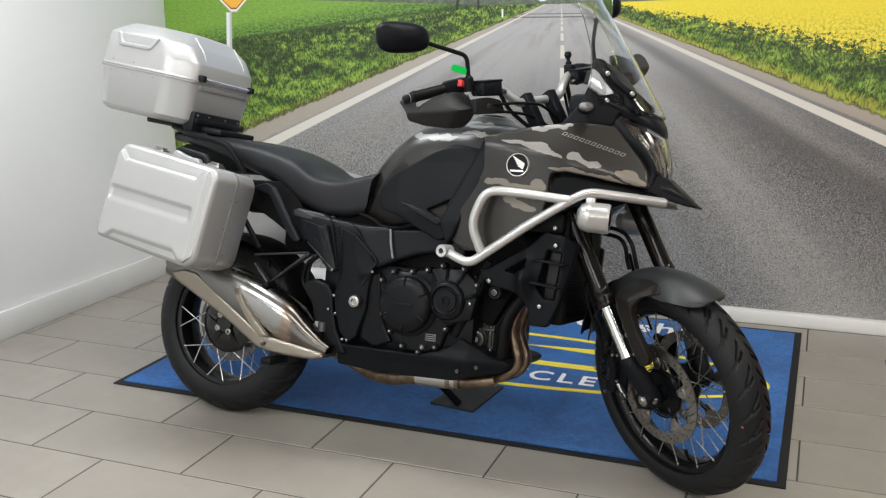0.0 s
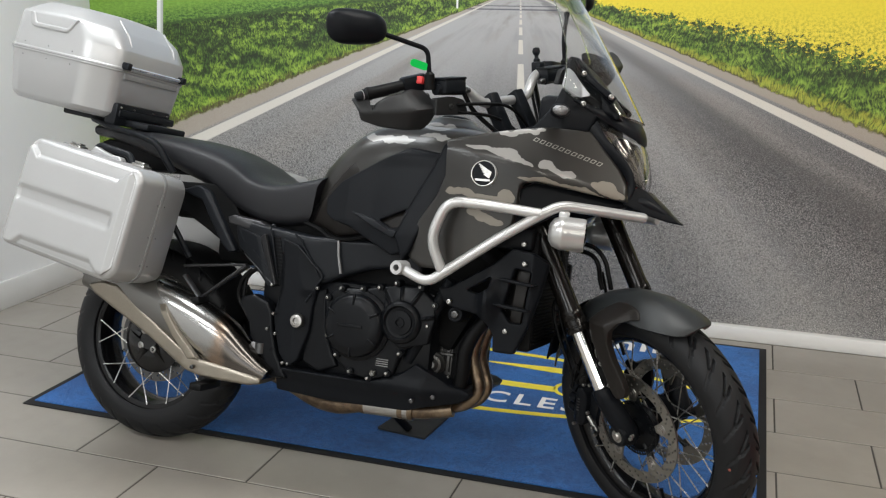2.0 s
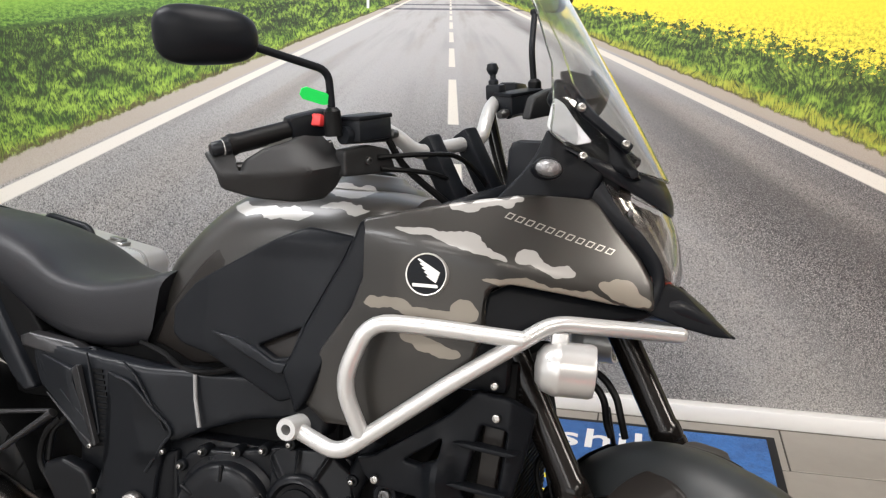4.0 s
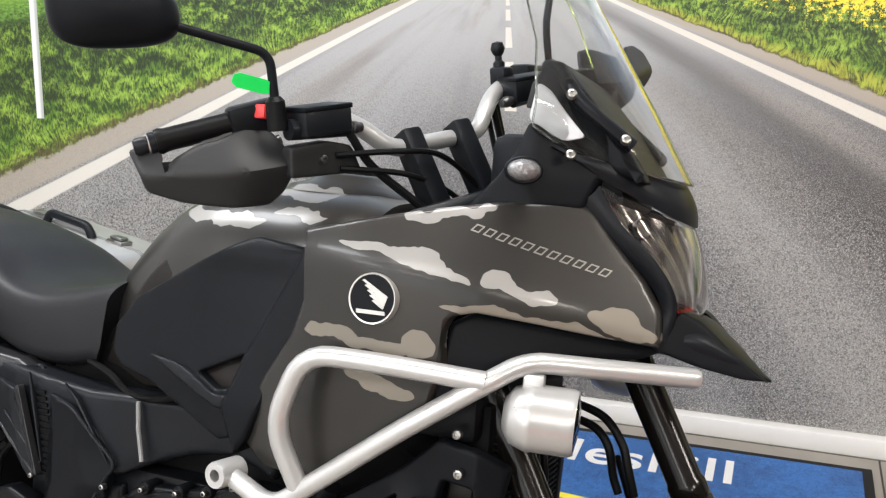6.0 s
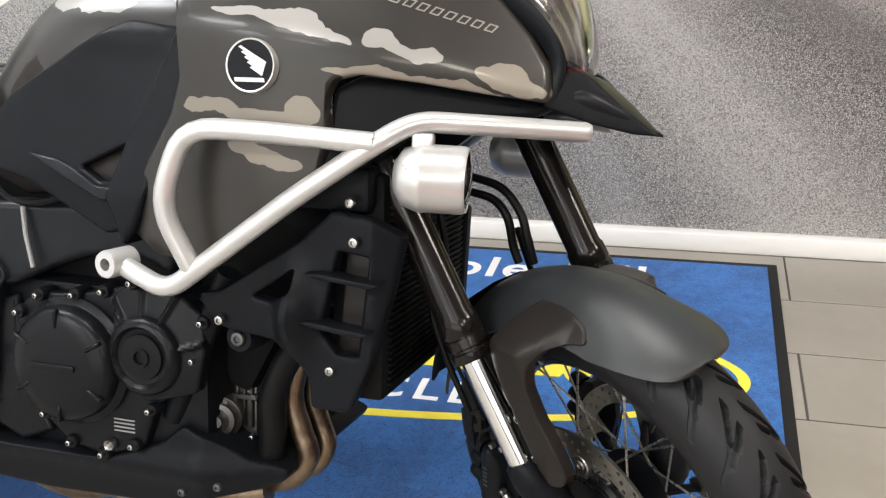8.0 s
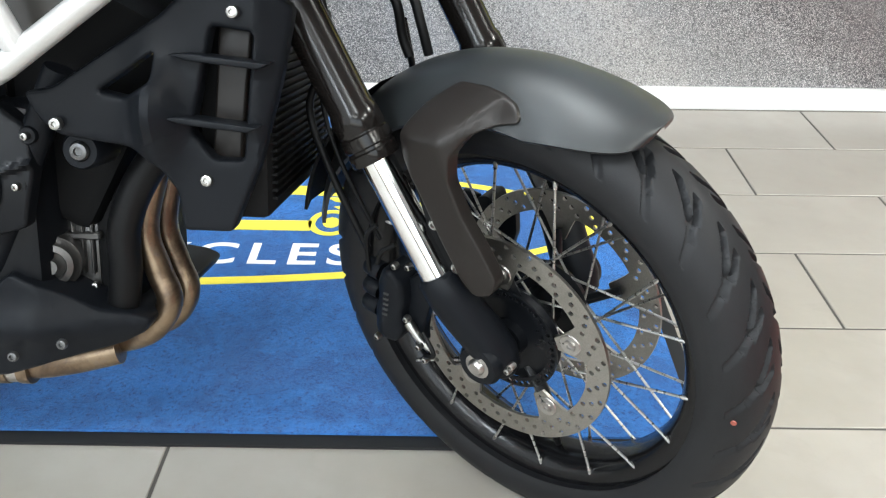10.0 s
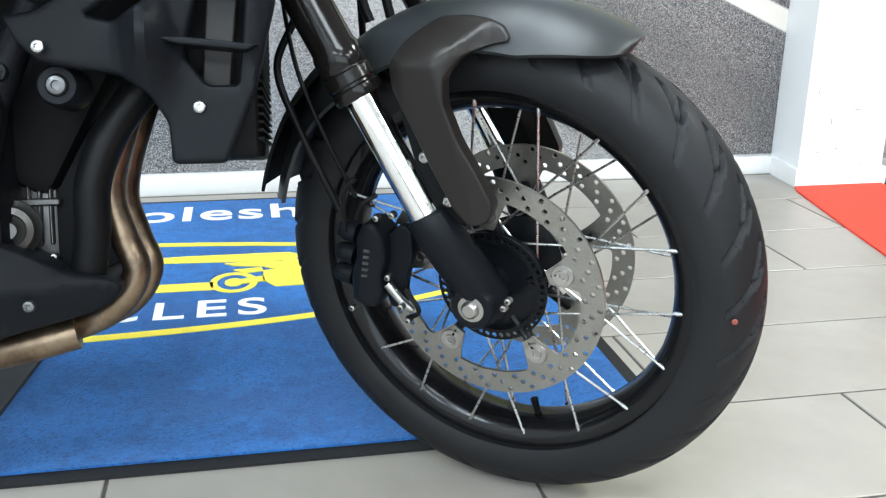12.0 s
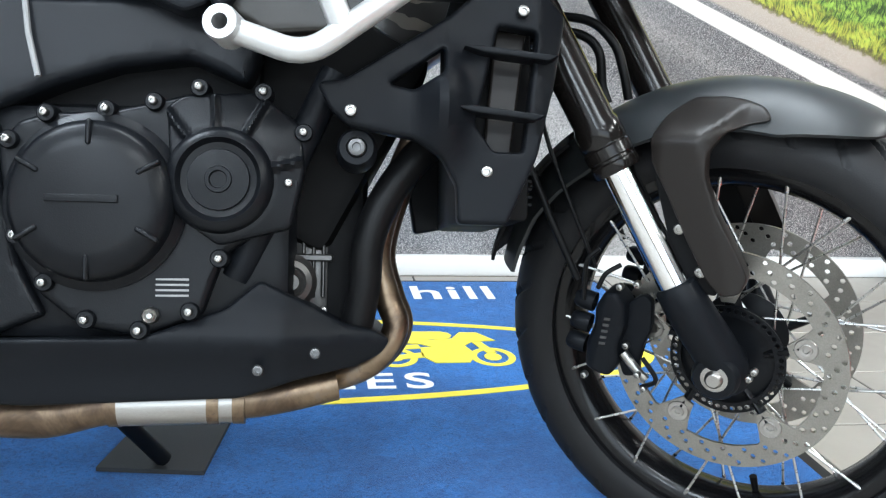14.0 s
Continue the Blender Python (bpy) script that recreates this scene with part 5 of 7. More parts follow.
box(ball, (-0.018, -0.012, -0.016), (0.018, 0.012, 0.016), 0.005, 2, Matrix.Translation((1.048, 0.185, 1.222)))
part("ball_mount", barred(ball), M_SATIN, hbar, "black ball mount clamped to the handlebar")
for pts, r in (([(1.095, -0.190, 1.150), (1.13, -0.105, 1.145), (1.14, -0.036, 1.130), (1.14, 0.030, 1.075), (1.15, 0.05, 1.02)], 0.0045), ([(1.095, -0.185, 1.130), (1.13, -0.09, 1.108), (1.14, -0.015, 1.065), (1.16, 0.02, 1.01)], 0.0045),
               ([(1.095, -0.165, 1.180), (1.105, -0.135, 1.125), (1.14, -0.08, 1.06), (1.17, -0.04, 1.01)], 0.0065), ([(1.07, 0.125, 1.19), (1.085, 0.125, 1.12), (1.13, 0.105, 1.03)], 0.0045),
               ([(1.072, 0.138, 1.19), (1.09, 0.14, 1.11), (1.135, 0.12, 1.02)], 0.006), ([(1.065, 0.150, 1.20), (1.085, 0.152, 1.10), (1.12, 0.135, 1.02)], 0.0045)):
    part("control_cable", barred(tube(bmesh.new(), curve_points(pts, 8), r, 8)), M_HOSE, hbar, "black control cable")

# -- tank, seat and side covers --
FRONT_END = set(bike.children)


def section(x, top, low, half, n=28, power=2.6, shift=0.0):
    """One ring across the machine at x."""
    mid, hh = (top + low) / 2, (top - low) / 2
    ring = []
    for i in range(n):
        a = 2 * math.pi * i / n
        c, s = math.cos(a), math.sin(a)
        ring.append((x + shift * s, math.copysign(abs(c) ** (2 / power), c) * half, mid + math.copysign(abs(s) ** (2 / power), s) * hh))
    return ring


def along(keys, n):
    """Rows of numbers, blended smoothly between the keys by the first one."""
    xs = np.array([k[0] for k in keys])
    out = []
    grid = np.linspace(xs[0], xs[-1], n)
    cols = [np.array([k[c] for k in keys]) for c in range(1, len(keys[0]))]
    for g in grid:
        row = [g]
        i = min(max(np.searchsorted(xs, g) - 1, 0), len(xs) - 2)
        t = (g - xs[i]) / (xs[i + 1] - xs[i])
        for c in cols:
            a, b, d, e = c[max(i - 1, 0)], c[i], c[i + 1], c[min(i + 2, len(c) - 1)]
            row.append(0.5 * (2 * b + (d - a) * t + (2 * a - 5 * b + 4 * d - e) * t * t + (3 * b - a - 3 * d + e) * t ** 3))
        out.append(row)
    return out


rows = along([(-0.29, 0.998, 0.960, 0.06), (-0.15, 0.990, 0.935, 0.110), (0.0, 0.980, 0.895, 0.135), (0.12, 0.970, 0.850, 0.145), (0.22, 0.950, 0.815, 0.148), (0.30, 0.916, 0.775, 0.150),
              (0.37, 0.873, 0.748, 0.152), (0.44, 0.858, 0.732, 0.152), (0.50, 0.868, 0.728, 0.152), (0.54, 0.880, 0.730, 0.152), (0.592, 0.896, 0.738, 0.150)], 64)
seat = part("seat", loft(bmesh.new(), [section(x, t, l, h + 0.010 * max(0.0, min(1.0, (x - 0.2) / 0.2)), 48, 2.8 + 2.6 * max(0.0, min(1.0, (x - 0.22) / 0.2)), 0.036 * max(0.0, min(1.0, (x - 0.42) / 0.14))) for x, t, l, h in rows]), M_SEAT, bike, "black vinyl dual seat", 60)
rows = along([(0.555, 0.870, 0.735, 0.10), (0.60, 0.930, 0.725, 0.135), (0.655, 0.988, 0.72, 0.155), (0.715, 1.035, 0.72, 0.168), (0.78, 1.058, 0.72, 0.175), (0.90, 1.064, 0.73, 0.182), (1.0, 1.060, 0.75, 0.185), (1.06, 1.050, 0.80, 0.17)], 34)
tank = part("fuel_tank", loft(bmesh.new(), [section(x, t, l, h, 40, 3.2) for x, t, l, h in rows]), M_CAMO, bike, "grey-brown fuel tank with pale camouflage patches", 60)
cap = lathe(bmesh.new(), [(0.0, 0.026), (0.052, 0.026), (0.060, 0.022), (0.068, 0.012), (0.095, 0.004), (0.105, -0.006)], frame_to((0.93, 0.0, 1.062), (0.02, 0, 1)), 40)
part("tank_top", cap, M_CAMO, tank)
cap = lathe(bmesh.new(), [(0.0, 0.034), (0.036, 0.034), (0.040, 0.031), (0.041, 0.024)], frame_to((0.93, 0.0, 1.062), (0.02, 0, 1)), 36)
part("fuel_cap", cap, M_SATIN, tank, "black fuel cap")
for s in (-1, 1):
    flip = (lambda b: b) if s < 0 else mirrored
    lim = lambda v: max(0.0, min(1.0, v))
    y_tank = lambda x, z: -0.192 - 0.022 * lim((0.93 - z) / 0.16) - 0.12 * max(0.0, x - 0.80) * lim((0.97 - z) / 0.2) + 0.45 * max(0, z - 0.962) + 0.10 * max(0.0, 0.72 - x)
    cover = panel([(0.657, 0.785), (0.653, 0.830), (0.690, 0.876), (0.801, 0.944), (0.859, 0.975), (0.888, 0.986), (0.975, 0.975), (0.962, 0.936), (0.910, 0.820), (0.890, 0.745), (0.900, 0.700), (0.872, 0.690), (0.800, 0.722), (0.730, 0.757), (0.680, 0.768)],
                  y_tank, 0.03, 0.006, 0.012, 1, (), None, [[(0.826, 0.781), (0.905, 0.817), (0.888, 0.768), (0.862, 0.762)]])
    tc = part("tank_cover", flip(cover), M_BLACK, bike, "black moulded knee cover on the tank", 25)
    blade = panel([(0.736, 0.798), (0.790, 0.790), (0.826, 0.776), (0.862, 0.757), (0.888, 0.758), (0.880, 0.739), (0.868, 0.738), (0.800, 0.766)], lambda x, z: y_tank(x, z) - 0.007, 0.012, 0.003, 0.010, 1)
    part("cover_ridge", flip(blade), M_SATIN, tc)
    notch = panel([(0.818, 0.778), (0.910, 0.822), (0.896, 0.760), (0.858, 0.754)], lambda x, z: y_tank(x, z) + 0.016, 0.008, 0.002, 0.02, 1)
    part("cover_insert", flip(notch), M_GUARD, tc)
    flank = panel([(0.575, 0.752), (0.602, 0.800), (0.636, 0.850), (0.668, 0.892), (0.735, 0.962), (0.800, 0.992), (0.860, 0.994), (0.870, 0.978), (0.806, 0.946), (0.730, 0.885), (0.710, 0.810), (0.775, 0.765), (0.775, 0.738), (0.660, 0.722), (0.613, 0.742)], lambda x, z: -0.163 + 0.16 * max(0.0, 0.70 - x) + 0.25 * max(0.0, z - 0.92) - 0.22 * max(0.0, min(0.10, z - 0.72)) + 0.016, 0.03, 0.006, 0.012, 1)
    lip = tube(bmesh.new(), curve_points([(0.560, -0.150, 0.752), (0.613, -0.158, 0.737), (0.660, -0.168, 0.716), (0.72, -0.178, 0.718), (0.785, -0.190, 0.736)], 6), 0.006, 8)
    part("flank_lip", flip(lip), M_LINER, tank, "black rubber lip under the tank flank")
    part("tank_flank", flip(flank), M_GUARD, tank, "dark painted rear flank of the tank")
    strip = panel([(0.984, 1.002), (1.004, 1.010), (1.022, 0.992), (1.033, 0.955), (0.980, 0.828), (0.932, 0.708), (0.912, 0.678), (0.884, 0.744), (0.912, 0.820), (0.966, 0.938), (0.977, 0.972)],
                  lambda x, z: -0.212 - 0.030 * lim((0.95 - z) / 0.2) + 0.25 * max(0, z - 0.95), 0.04, 0.008, 0.012, 1)
    part("frame_cover_strip", flip(strip), M_BLACK, bike, "black trim between tank cover and fairing", 30)
    # side covers under the seat
    y_side = lambda x, z: -0.172 - 0.02 * math.exp(-((x - 0.52) / 0.16) ** 2)
    side = panel([(0.345, 0.752), (0.42, 0.737), (0.505, 0.727), (0.60, 0.716), (0.693, 0.718), (0.80, 0.722), (0.90, 0.718), (0.95, 0.665), (0.935, 0.625), (0.87, 0.652), (0.79, 0.640), (0.724, 0.617), (0.66, 0.588), (0.60, 0.575), (0.50, 0.560), (0.43, 0.615), (0.37, 0.685)],
                 y_side, 0.05, 0.012, 0.016, 1)
    sc = part("side_cover", flip(side), M_SATIN, bike, "black side cover under the seat")
    for pts in ([(0.484, 0.730), (0.496, 0.690), (0.520, 0.590)], [(0.430, 0.658), (0.480, 0.620), (0.519, 0.587)], [(0.560, 0.722), (0.584, 0.700), (0.646, 0.606)]):
        ridge_ = tube(bmesh.new(), [(x, y_side(x, z) - 0.006, z) for x, z in pts], [0.002, 0.0045, 0.002], 8, True, 0.7)
        part("cover_ridge", flip(ridge_), M_SATIN, sc)
    rib = tube(bmesh.new(), [(0.694, -0.185, 0.712), (0.700, -0.188, 0.67), (0.712, -0.190, 0.622)], 0.0035, 8)
    part("cover_seam", flip(rib), M_SEAM, sc)
    rail_ = panel([(0.335, 0.728), (0.330, 0.745), (0.348, 0.753), (0.434, 0.742), (0.501, 0.712), (0.496, 0.699), (0.442, 0.711)], lambda x, z: -0.184 + 0.5 * max(0.0, z - 0.735 + 0.35 * (x - 0.40)), 0.03, 0.003, 0.010, 0)
    part("seat_rail_trim", flip(rail_), M_CASTGREY, bike, "dark grey trim strip under the seat")
    y_wedge = lambda x, z: -0.199 + 0.30 * max(0.0, 0.440 + 0.33 * (0.70 - z) - x)
    wedge = panel([(0.354, 0.722), (0.440, 0.703), (0.462, 0.697), (0.458, 0.680), (0.510, 0.572), (0.498, 0.556), (0.405, 0.640), (0.373, 0.660), (0.358, 0.700)], y_wedge, 0.03, 0.003, 0.010, 1)
    wp = part("rear_side_panel", flip(wedge), M_SATIN, bike, "black wedge-shaped rear side panel")
    # Highlights along the panel's edges, put in as strips of lighter grey.
    band = panel([(0.454, 0.699), (0.475, 0.711), (0.494, 0.650), (0.523, 0.570), (0.512, 0.565), (0.474, 0.645)], lambda x, z: -0.204 - 0.45 * (x - 0.463 - 0.36 * (0.70 - z)), 0.012, 0.002, 0.008, 1)
    part("panel_facet", flip(band), M_CASTGREY, wp, "bevelled panel edge, lighter grey for its highlight")
    edge_ = tube(bmesh.new(), [(x, y_wedge(x, z) - 0.001, z) for x, z in ((0.392, 0.646), (0.445, 0.612), (0.508, 0.568))], [0.0012, 0.0028, 0.0020], 8)
    part("panel_ridge", flip(edge_), M_CASTGREY, wp)
    strip_y = -0.190
    ribbed = panel([(0.474, 0.712), (0.528, 0.700), (0.532, 0.655), (0.544, 0.603), (0.540, 0.549), (0.522, 0.572)], strip_y, 0.02, 0.003, 0.02, 0)
    ribbed = part("ribbed_strip", flip(ribbed), M_LINER, bike, "black ribbed rubber strip")
    rib_one = finish(box(bmesh.new(), (0.0, -0.0045, -0.003), (0.030, 0.0045, 0.003)), "rib", M_LINER)
    for k in range(14):
        share("rib", rib_one, ribbed, Matrix.Translation((0.486 + 0.0026 * k, (strip_y - 0.0005) * -s, 0.700 - 0.0100 * k)))
    tail = panel([(0.150, 0.812), (0.205, 0.830), (0.243, 0.814), (0.285, 0.748), (0.330, 0.684), (0.354, 0.648), (0.330, 0.640), (0.300, 0.666), (0.250, 0.742), (0.222, 0.788), (0.190, 0.795)], lambda x, z: -0.166 + 0.35 * max(0.0, x - 0.238 - 0.70 * (0.80 - z)), 0.025, 0.004, 0.008, 1)
    tp = part("tail_panel", flip(tail), M_SATIN, bike, "dark grey tail side panel")
    inner = panel([(0.060, 0.835), (0.262, 0.838), (0.318, 0.790), (0.350, 0.745), (0.366, 0.690), (0.362, 0.642), (0.300, 0.662), (0.235, 0.700), (0.168, 0.735), (0.060, 0.785)], -0.146, 0.03, 0.005, 0.016, 1)
    part("tail_inner", flip(inner), M_LINER, tp, "black inner tail panel")
    # heel plate
    heel = panel([(0.526, 0.703), (0.577, 0.689), (0.622, 0.650), (0.661, 0.612), (0.645, 0.582), (0.632, 0.52), (0.628, 0.45), (0.602, 0.362), (0.575, 0.342), (0.545, 0.375), (0.525, 0.440), (0.516, 0.488), (0.538, 0.560), (0.536, 0.640)],
                 lambda x, z: -0.197 + 0.25 * max(0.0, x - 0.585 - 0.45 * max(0.0, 0.62 - z) * (z > 0.56)), 0.04, 0.004, 0.012, 1)
    hp = part("frame_plate", flip(heel), M_BLACK, bike, "black frame plate above the foot rest")
    if s < 0:
        share("bolt", bolt_mesh("pivot_bolt", 0.021, 0.016, M_STEEL), hp, frame_to((0.599, -0.198, 0.476), (0, -1, 0)))
        rib_ = tube(bmesh.new(), curve_points([(0.545, -0.197, 0.694), (0.577, -0.197, 0.684), (0.618, -0.194, 0.646), (0.655, -0.188, 0.609), (0.640, -0.188, 0.580), (0.612, -0.190, 0.530)], 6), 0.0032, 8)
        part("plate_rib", rib_, M_SATIN, hp)
        for x, z in ((0.508, 0.567), (0.653, 0.575), (0.522, 0.487), (0.532, 0.431), (0.564, 0.352)):
            bolt(hp, (x, -0.200, z), mesh=SMALL)
    rail = tube(bmesh.new(), fillet([(-0.27, -0.085, 1.01), (-0.16, -0.135, 0.985), (-0.03, -0.165, 0.965), (0.045, -0.168, 0.945), (0.085, -0.158, 0.885), (0.10, -0.15, 0.86)], 0.03), 0.0125, 12, True, 0.8)
    part("grab_rail", flip(rail), M_BLACK, bike, "black grab rail beside the seat")
    # fairing shroud
    bend = np.polyfit([0.90, 1.02, 1.12, 1.20, 1.29, 1.38, 1.47], [-0.246, -0.264, -0.268, -0.252, -0.216, -0.172, -0.118], 4)
    ridge = lambda x: float(np.polyval(bend, x))
    fall = np.polyfit([0.90, 1.01, 1.215, 1.47], [0.99, 0.985, 0.960, 0.900], 2)
    crease = lambda x: float(np.polyval(fall, x))

    def y_shroud(x, z):
        d = z - crease(x)
        soft = 0.5 * (d + math.sqrt(d * d + 0.0001))
        return ridge(x) + 0.42 * soft + 0.08 * (soft - d)
    shroud = panel([(1.012, 1.006), (1.09, 1.026), (1.165, 1.044), (1.25, 1.061), (1.345, 1.069), (1.366, 1.058), (1.392, 1.024), (1.436, 0.973), (1.460, 0.934), (1.466, 0.888), (1.396, 0.898), (1.325, 0.910), (1.252, 0.920), (1.222, 0.912), (1.211, 0.888), (1.215, 0.845),
                    (1.200, 0.785), (1.13, 0.725), (1.05, 0.672), (0.96, 0.668), (0.915, 0.70), (0.905, 0.722), (0.955, 0.800), (1.000, 0.862), (1.034, 0.950)],
                   y_shroud, 0.022, 0.005, 0.012, 1)
    sh = part("fairing_shroud", flip(shroud), M_CAMO, bike, "camouflage painted fairing side panel", 50)
    under = panel([(1.19, 0.79), (1.205, 0.85), (1.21, 0.90), (1.24, 0.918), (1.33, 0.908), (1.44, 0.892), (1.475, 0.885), (1.44, 0.868), (1.36, 0.862), (1.29, 0.835), (1.24, 0.80)], lambda x, z: ridge(x) + 0.040 - 0.12 * (0.92 - z), 0.03, 0.008, 0.014, 1)
    part("fairing_underside", flip(under), M_BLACK, bike, "black recess under the fairing wing")
    # name strip and round badge as plain shapes
    if s < 0:
        for i in range(11):
            t = i / 10
            x, z = 1.239 + 0.152 * t, 1.0262 - 0.045 * t
            for dx, dz, w, h in ((-0.0044, 0.0, 0.0008, 0.0050), (0.0044, 0.0, 0.0008, 0.0050), (0.0, 0.0043, 0.0051, 0.0008), (0.0, -0.0043, 0.0051, 0.0008)):
                pts = []
                for a_, b_ in ((-w, -h), (w, -h), (w, h), (-w, h)):
                    lx, lz = dx + a_ + 0.35 * (dz + b_), dz + b_
                    pts.append((x + lx * 0.957 + lz * 0.287, z - lx * 0.287 + lz * 0.957))
                g = panel(pts, lambda a, b: y_shroud(a, b) - 0.0012, 0.0016, 0.0, 0.05, 0)
                part("name_bar", g, M_NAMEPRINT, sh, "silver plain bar of the name strip")
        m = frame_to((1.127, y_shroud(1.127, 0.927) - 0.003, 0.927), (0.02, -1, 0.06))
        badge = lathe(bmesh.new(), [(0.0, 0.003), (0.031, 0.003), (0.0315, -0.004)], m, 40)
        badge = part("round_badge", badge, M_BLACK, sh, "black round badge with a chrome rim")
        part("badge_rim", lathe(bmesh.new(), [(0.0305, 0.001), (0.0310, 0.0040), (0.0328, 0.0043), (0.0340, -0.006)], m, 40), M_SILVERPRINT, badge)
        w = bmesh.new()
        for k in range(5):
            p = [(-0.016 + 0.004 * k, 0.022 - 0.0062 * k), (-0.013 + 0.004 * k, 0.0235 - 0.0062 * k), (0.022 - 0.001 * k, 0.0040 - 0.0034 * k), (0.020 - 0.001 * k, 0.0012 - 0.0034 * k)]
            own = plate(bmesh.new(), p, 0.0032, 0.0042)
            own.transform(m)
            me = bpy.data.meshes.new("tmp")
            own.to_mesh(me), own.free()
            w.from_mesh(me), bpy.data.meshes.remove(me)
        own = plate(bmesh.new(), [(-0.020, -0.020), (0.020, -0.020), (0.019, -0.0150), (-0.021, -0.0150)], 0.0032, 0.0040)
        own.transform(m)
        part("badge_bar", own, M_SILVERPRINT, badge, "silver plain bar")
        part("badge_wing", w, M_SILVERPRINT, badge, "silver plain wing shape")
    # crash bar
    main = fillet([(0.934, -0.266, 0.660), (1.007, -0.276, 0.634), (1.18, -0.262, 0.766), (1.278, -0.245, 0.835), (1.320, -0.213, 0.865), (1.410, -0.165, 0.860), (1.510, -0.102, 0.853)], 0.028)
    cb = tube(bmesh.new(), main, 0.0135, 16)
    tube(cb, fillet([(1.044, -0.272, 0.664), (1.009, -0.291, 0.750), (1.048, -0.292, 0.850), (1.14, -0.276, 0.848), (1.280, -0.245, 0.838)], 0.04), 0.0135, 16)
    lathe(cb, [(0.0085, -0.022), (0.0175, -0.022), (0.019, -0.018), (0.019, 0.020), (0.0085, 0.020)], frame_to((0.924, -0.265, 0.664), (0.15, 1, 0)), 20, True)
    cbo = part("crash_bar", flip(cb), M_BAR, bike, "silver powder-coated tubular crash bar")
    part("bar_cap", flip(lathe(bmesh.new(), [(0.0, 0.006), (0.011, 0.006), (0.0135, 0.0), (0.0135, -0.004)], frame_to((1.511, -0.1014, 0.853), (0.85, 0.5, -0.06)), 16)), M_BAR, cbo, "silver rounded bar end")
    # fog lamp
    fm = frame_to((1.302, -0.217, 0.796), (1, 0.20, -0.03))
    fog = lathe(bmesh.new(), [(0.0, -0.006), (0.022, -0.004), (0.036, 0.006), (0.0425, 0.024), (0.0435, 0.032), (0.0425, 0.034), (0.0425, 0.080), (0.040, 0.086), (0.036, 0.086), (0.035, 0.076), (0.0, 0.070)], fm, 40)
    box(fog, (-0.010, 0.032, 0.015), (0.010, 0.056, 0.042), 0.004, 2, fm)
    fl_ = part("fog_lamp", flip(fog), M_BAR, bike, "silver fog lamp hung under the crash bar")
    part("lamp_reflector", flip(lathe(bmesh.new(), [(0.034, 0.0835), (0.026, 0.078), (0.012, 0.074), (0.0, 0.074)], fm, 32)), M_REFLECTOR, fl_)
    part("lamp_lens", flip(lathe(bmesh.new(), [(0.0, 0.0905), (0.02, 0.0895), (0.0355, 0.0865), (0.0355, 0.0845), (0.0, 0.0885)], fm, 32)), M_LENS, fl_, "clear lamp glass")

# -- nose: cowl, headlamp, screen, beak --
def skin(grid, thick):
    """A solid sheet over a grid of points, thick inward from them."""
    own = bmesh.new()
    n, m = len(grid), len(grid[0])
    front, rear_ = [], []
    for i in range(n):
        for j in range(m):
            a = grid[min(i + 1, n - 1)][j] - grid[max(i - 1, 0)][j]
            b = grid[i][min(j + 1, m - 1)] - grid[i][max(j - 1, 0)]
            nrm = a.cross(b)
            nrm = nrm.normalized() if nrm.length > 1e-9 else V(1, 0, 0)
            nrm = nrm if nrm.x - 0.4 * abs(nrm.y) * (1 if nrm.y * grid[i][j].y < 0 else -1) > 0 else -nrm
            front.append(own.verts.new(grid[i][j])), rear_.append(own.verts.new(grid[i][j] - nrm * thick))
    k = lambda i, j: i * m + j
    for i in range(n - 1):
        for j in range(m - 1):
            q = [k(i, j), k(i, j + 1), k(i + 1, j + 1), k(i + 1, j)]
            own.faces.new([front[v] for v in q]), own.faces.new([rear_[v] for v in reversed(q)])
    edge = [k(0, j) for j in range(m)] + [k(i, m - 1) for i in range(1, n)] + [k(n - 1, j) for j in range(m - 2, -1, -1)] + [k(i, 0) for i in range(n - 2, 0, -1)]
    for a, b in zip(edge, edge[1:] + edge[:1]):
        own.faces.new((front[a], front[b], rear_[b], rear_[a]))
    return own


def spread(pts, n):
    """n points at even steps along a smooth line through pts."""
    fine = curve_points(pts, 12)
    run = [0.0]
    for a, b in zip(fine, fine[1:]):
        run.append(run[-1] + (b - a).length)
    out = []
    for k in np.linspace(0, run[-1], n):
        i = min(max(int(np.searchsorted(run, k)) - 1, 0), len(fine) - 2)
        out.append(fine[i].lerp(fine[i + 1], (k - run[i]) / max(1e-9, run[i + 1] - run[i])))
    return out


LENS_OUT = spread([(1.369, -0.123, 1.094), (1.402, -0.120, 1.046), (1.442, -0.108, 1.008), (1.470, -0.097, 0.970), (1.479, -0.085, 0.938), (1.474, -0.070, 0.914)], 20)
LENS_MID = spread([(1.477, 0, 1.050), (1.490, 0, 1.020), (1.498, 0, 0.990), (1.503, 0, 0.960), (1.504, 0, 0.940), (1.500, 0, 0.920)], 20)


def lamp_grid(back, ripple=0.0, wide=1.0, n=28):
    rows = []
    for o, c in zip(LENS_OUT, LENS_MID):
        row = []
        for j in range(n + 1):
            u = (-1 + 2 * j / n) * wide
            wave = ripple * math.sin(26 * u + 30 * o.z)
            row.append(V(c.x - back - (c.x - o.x) * u * u + wave, -o.y * u, c.z + (o.z - c.z) * u * u))
        rows.append(row)
    return rows


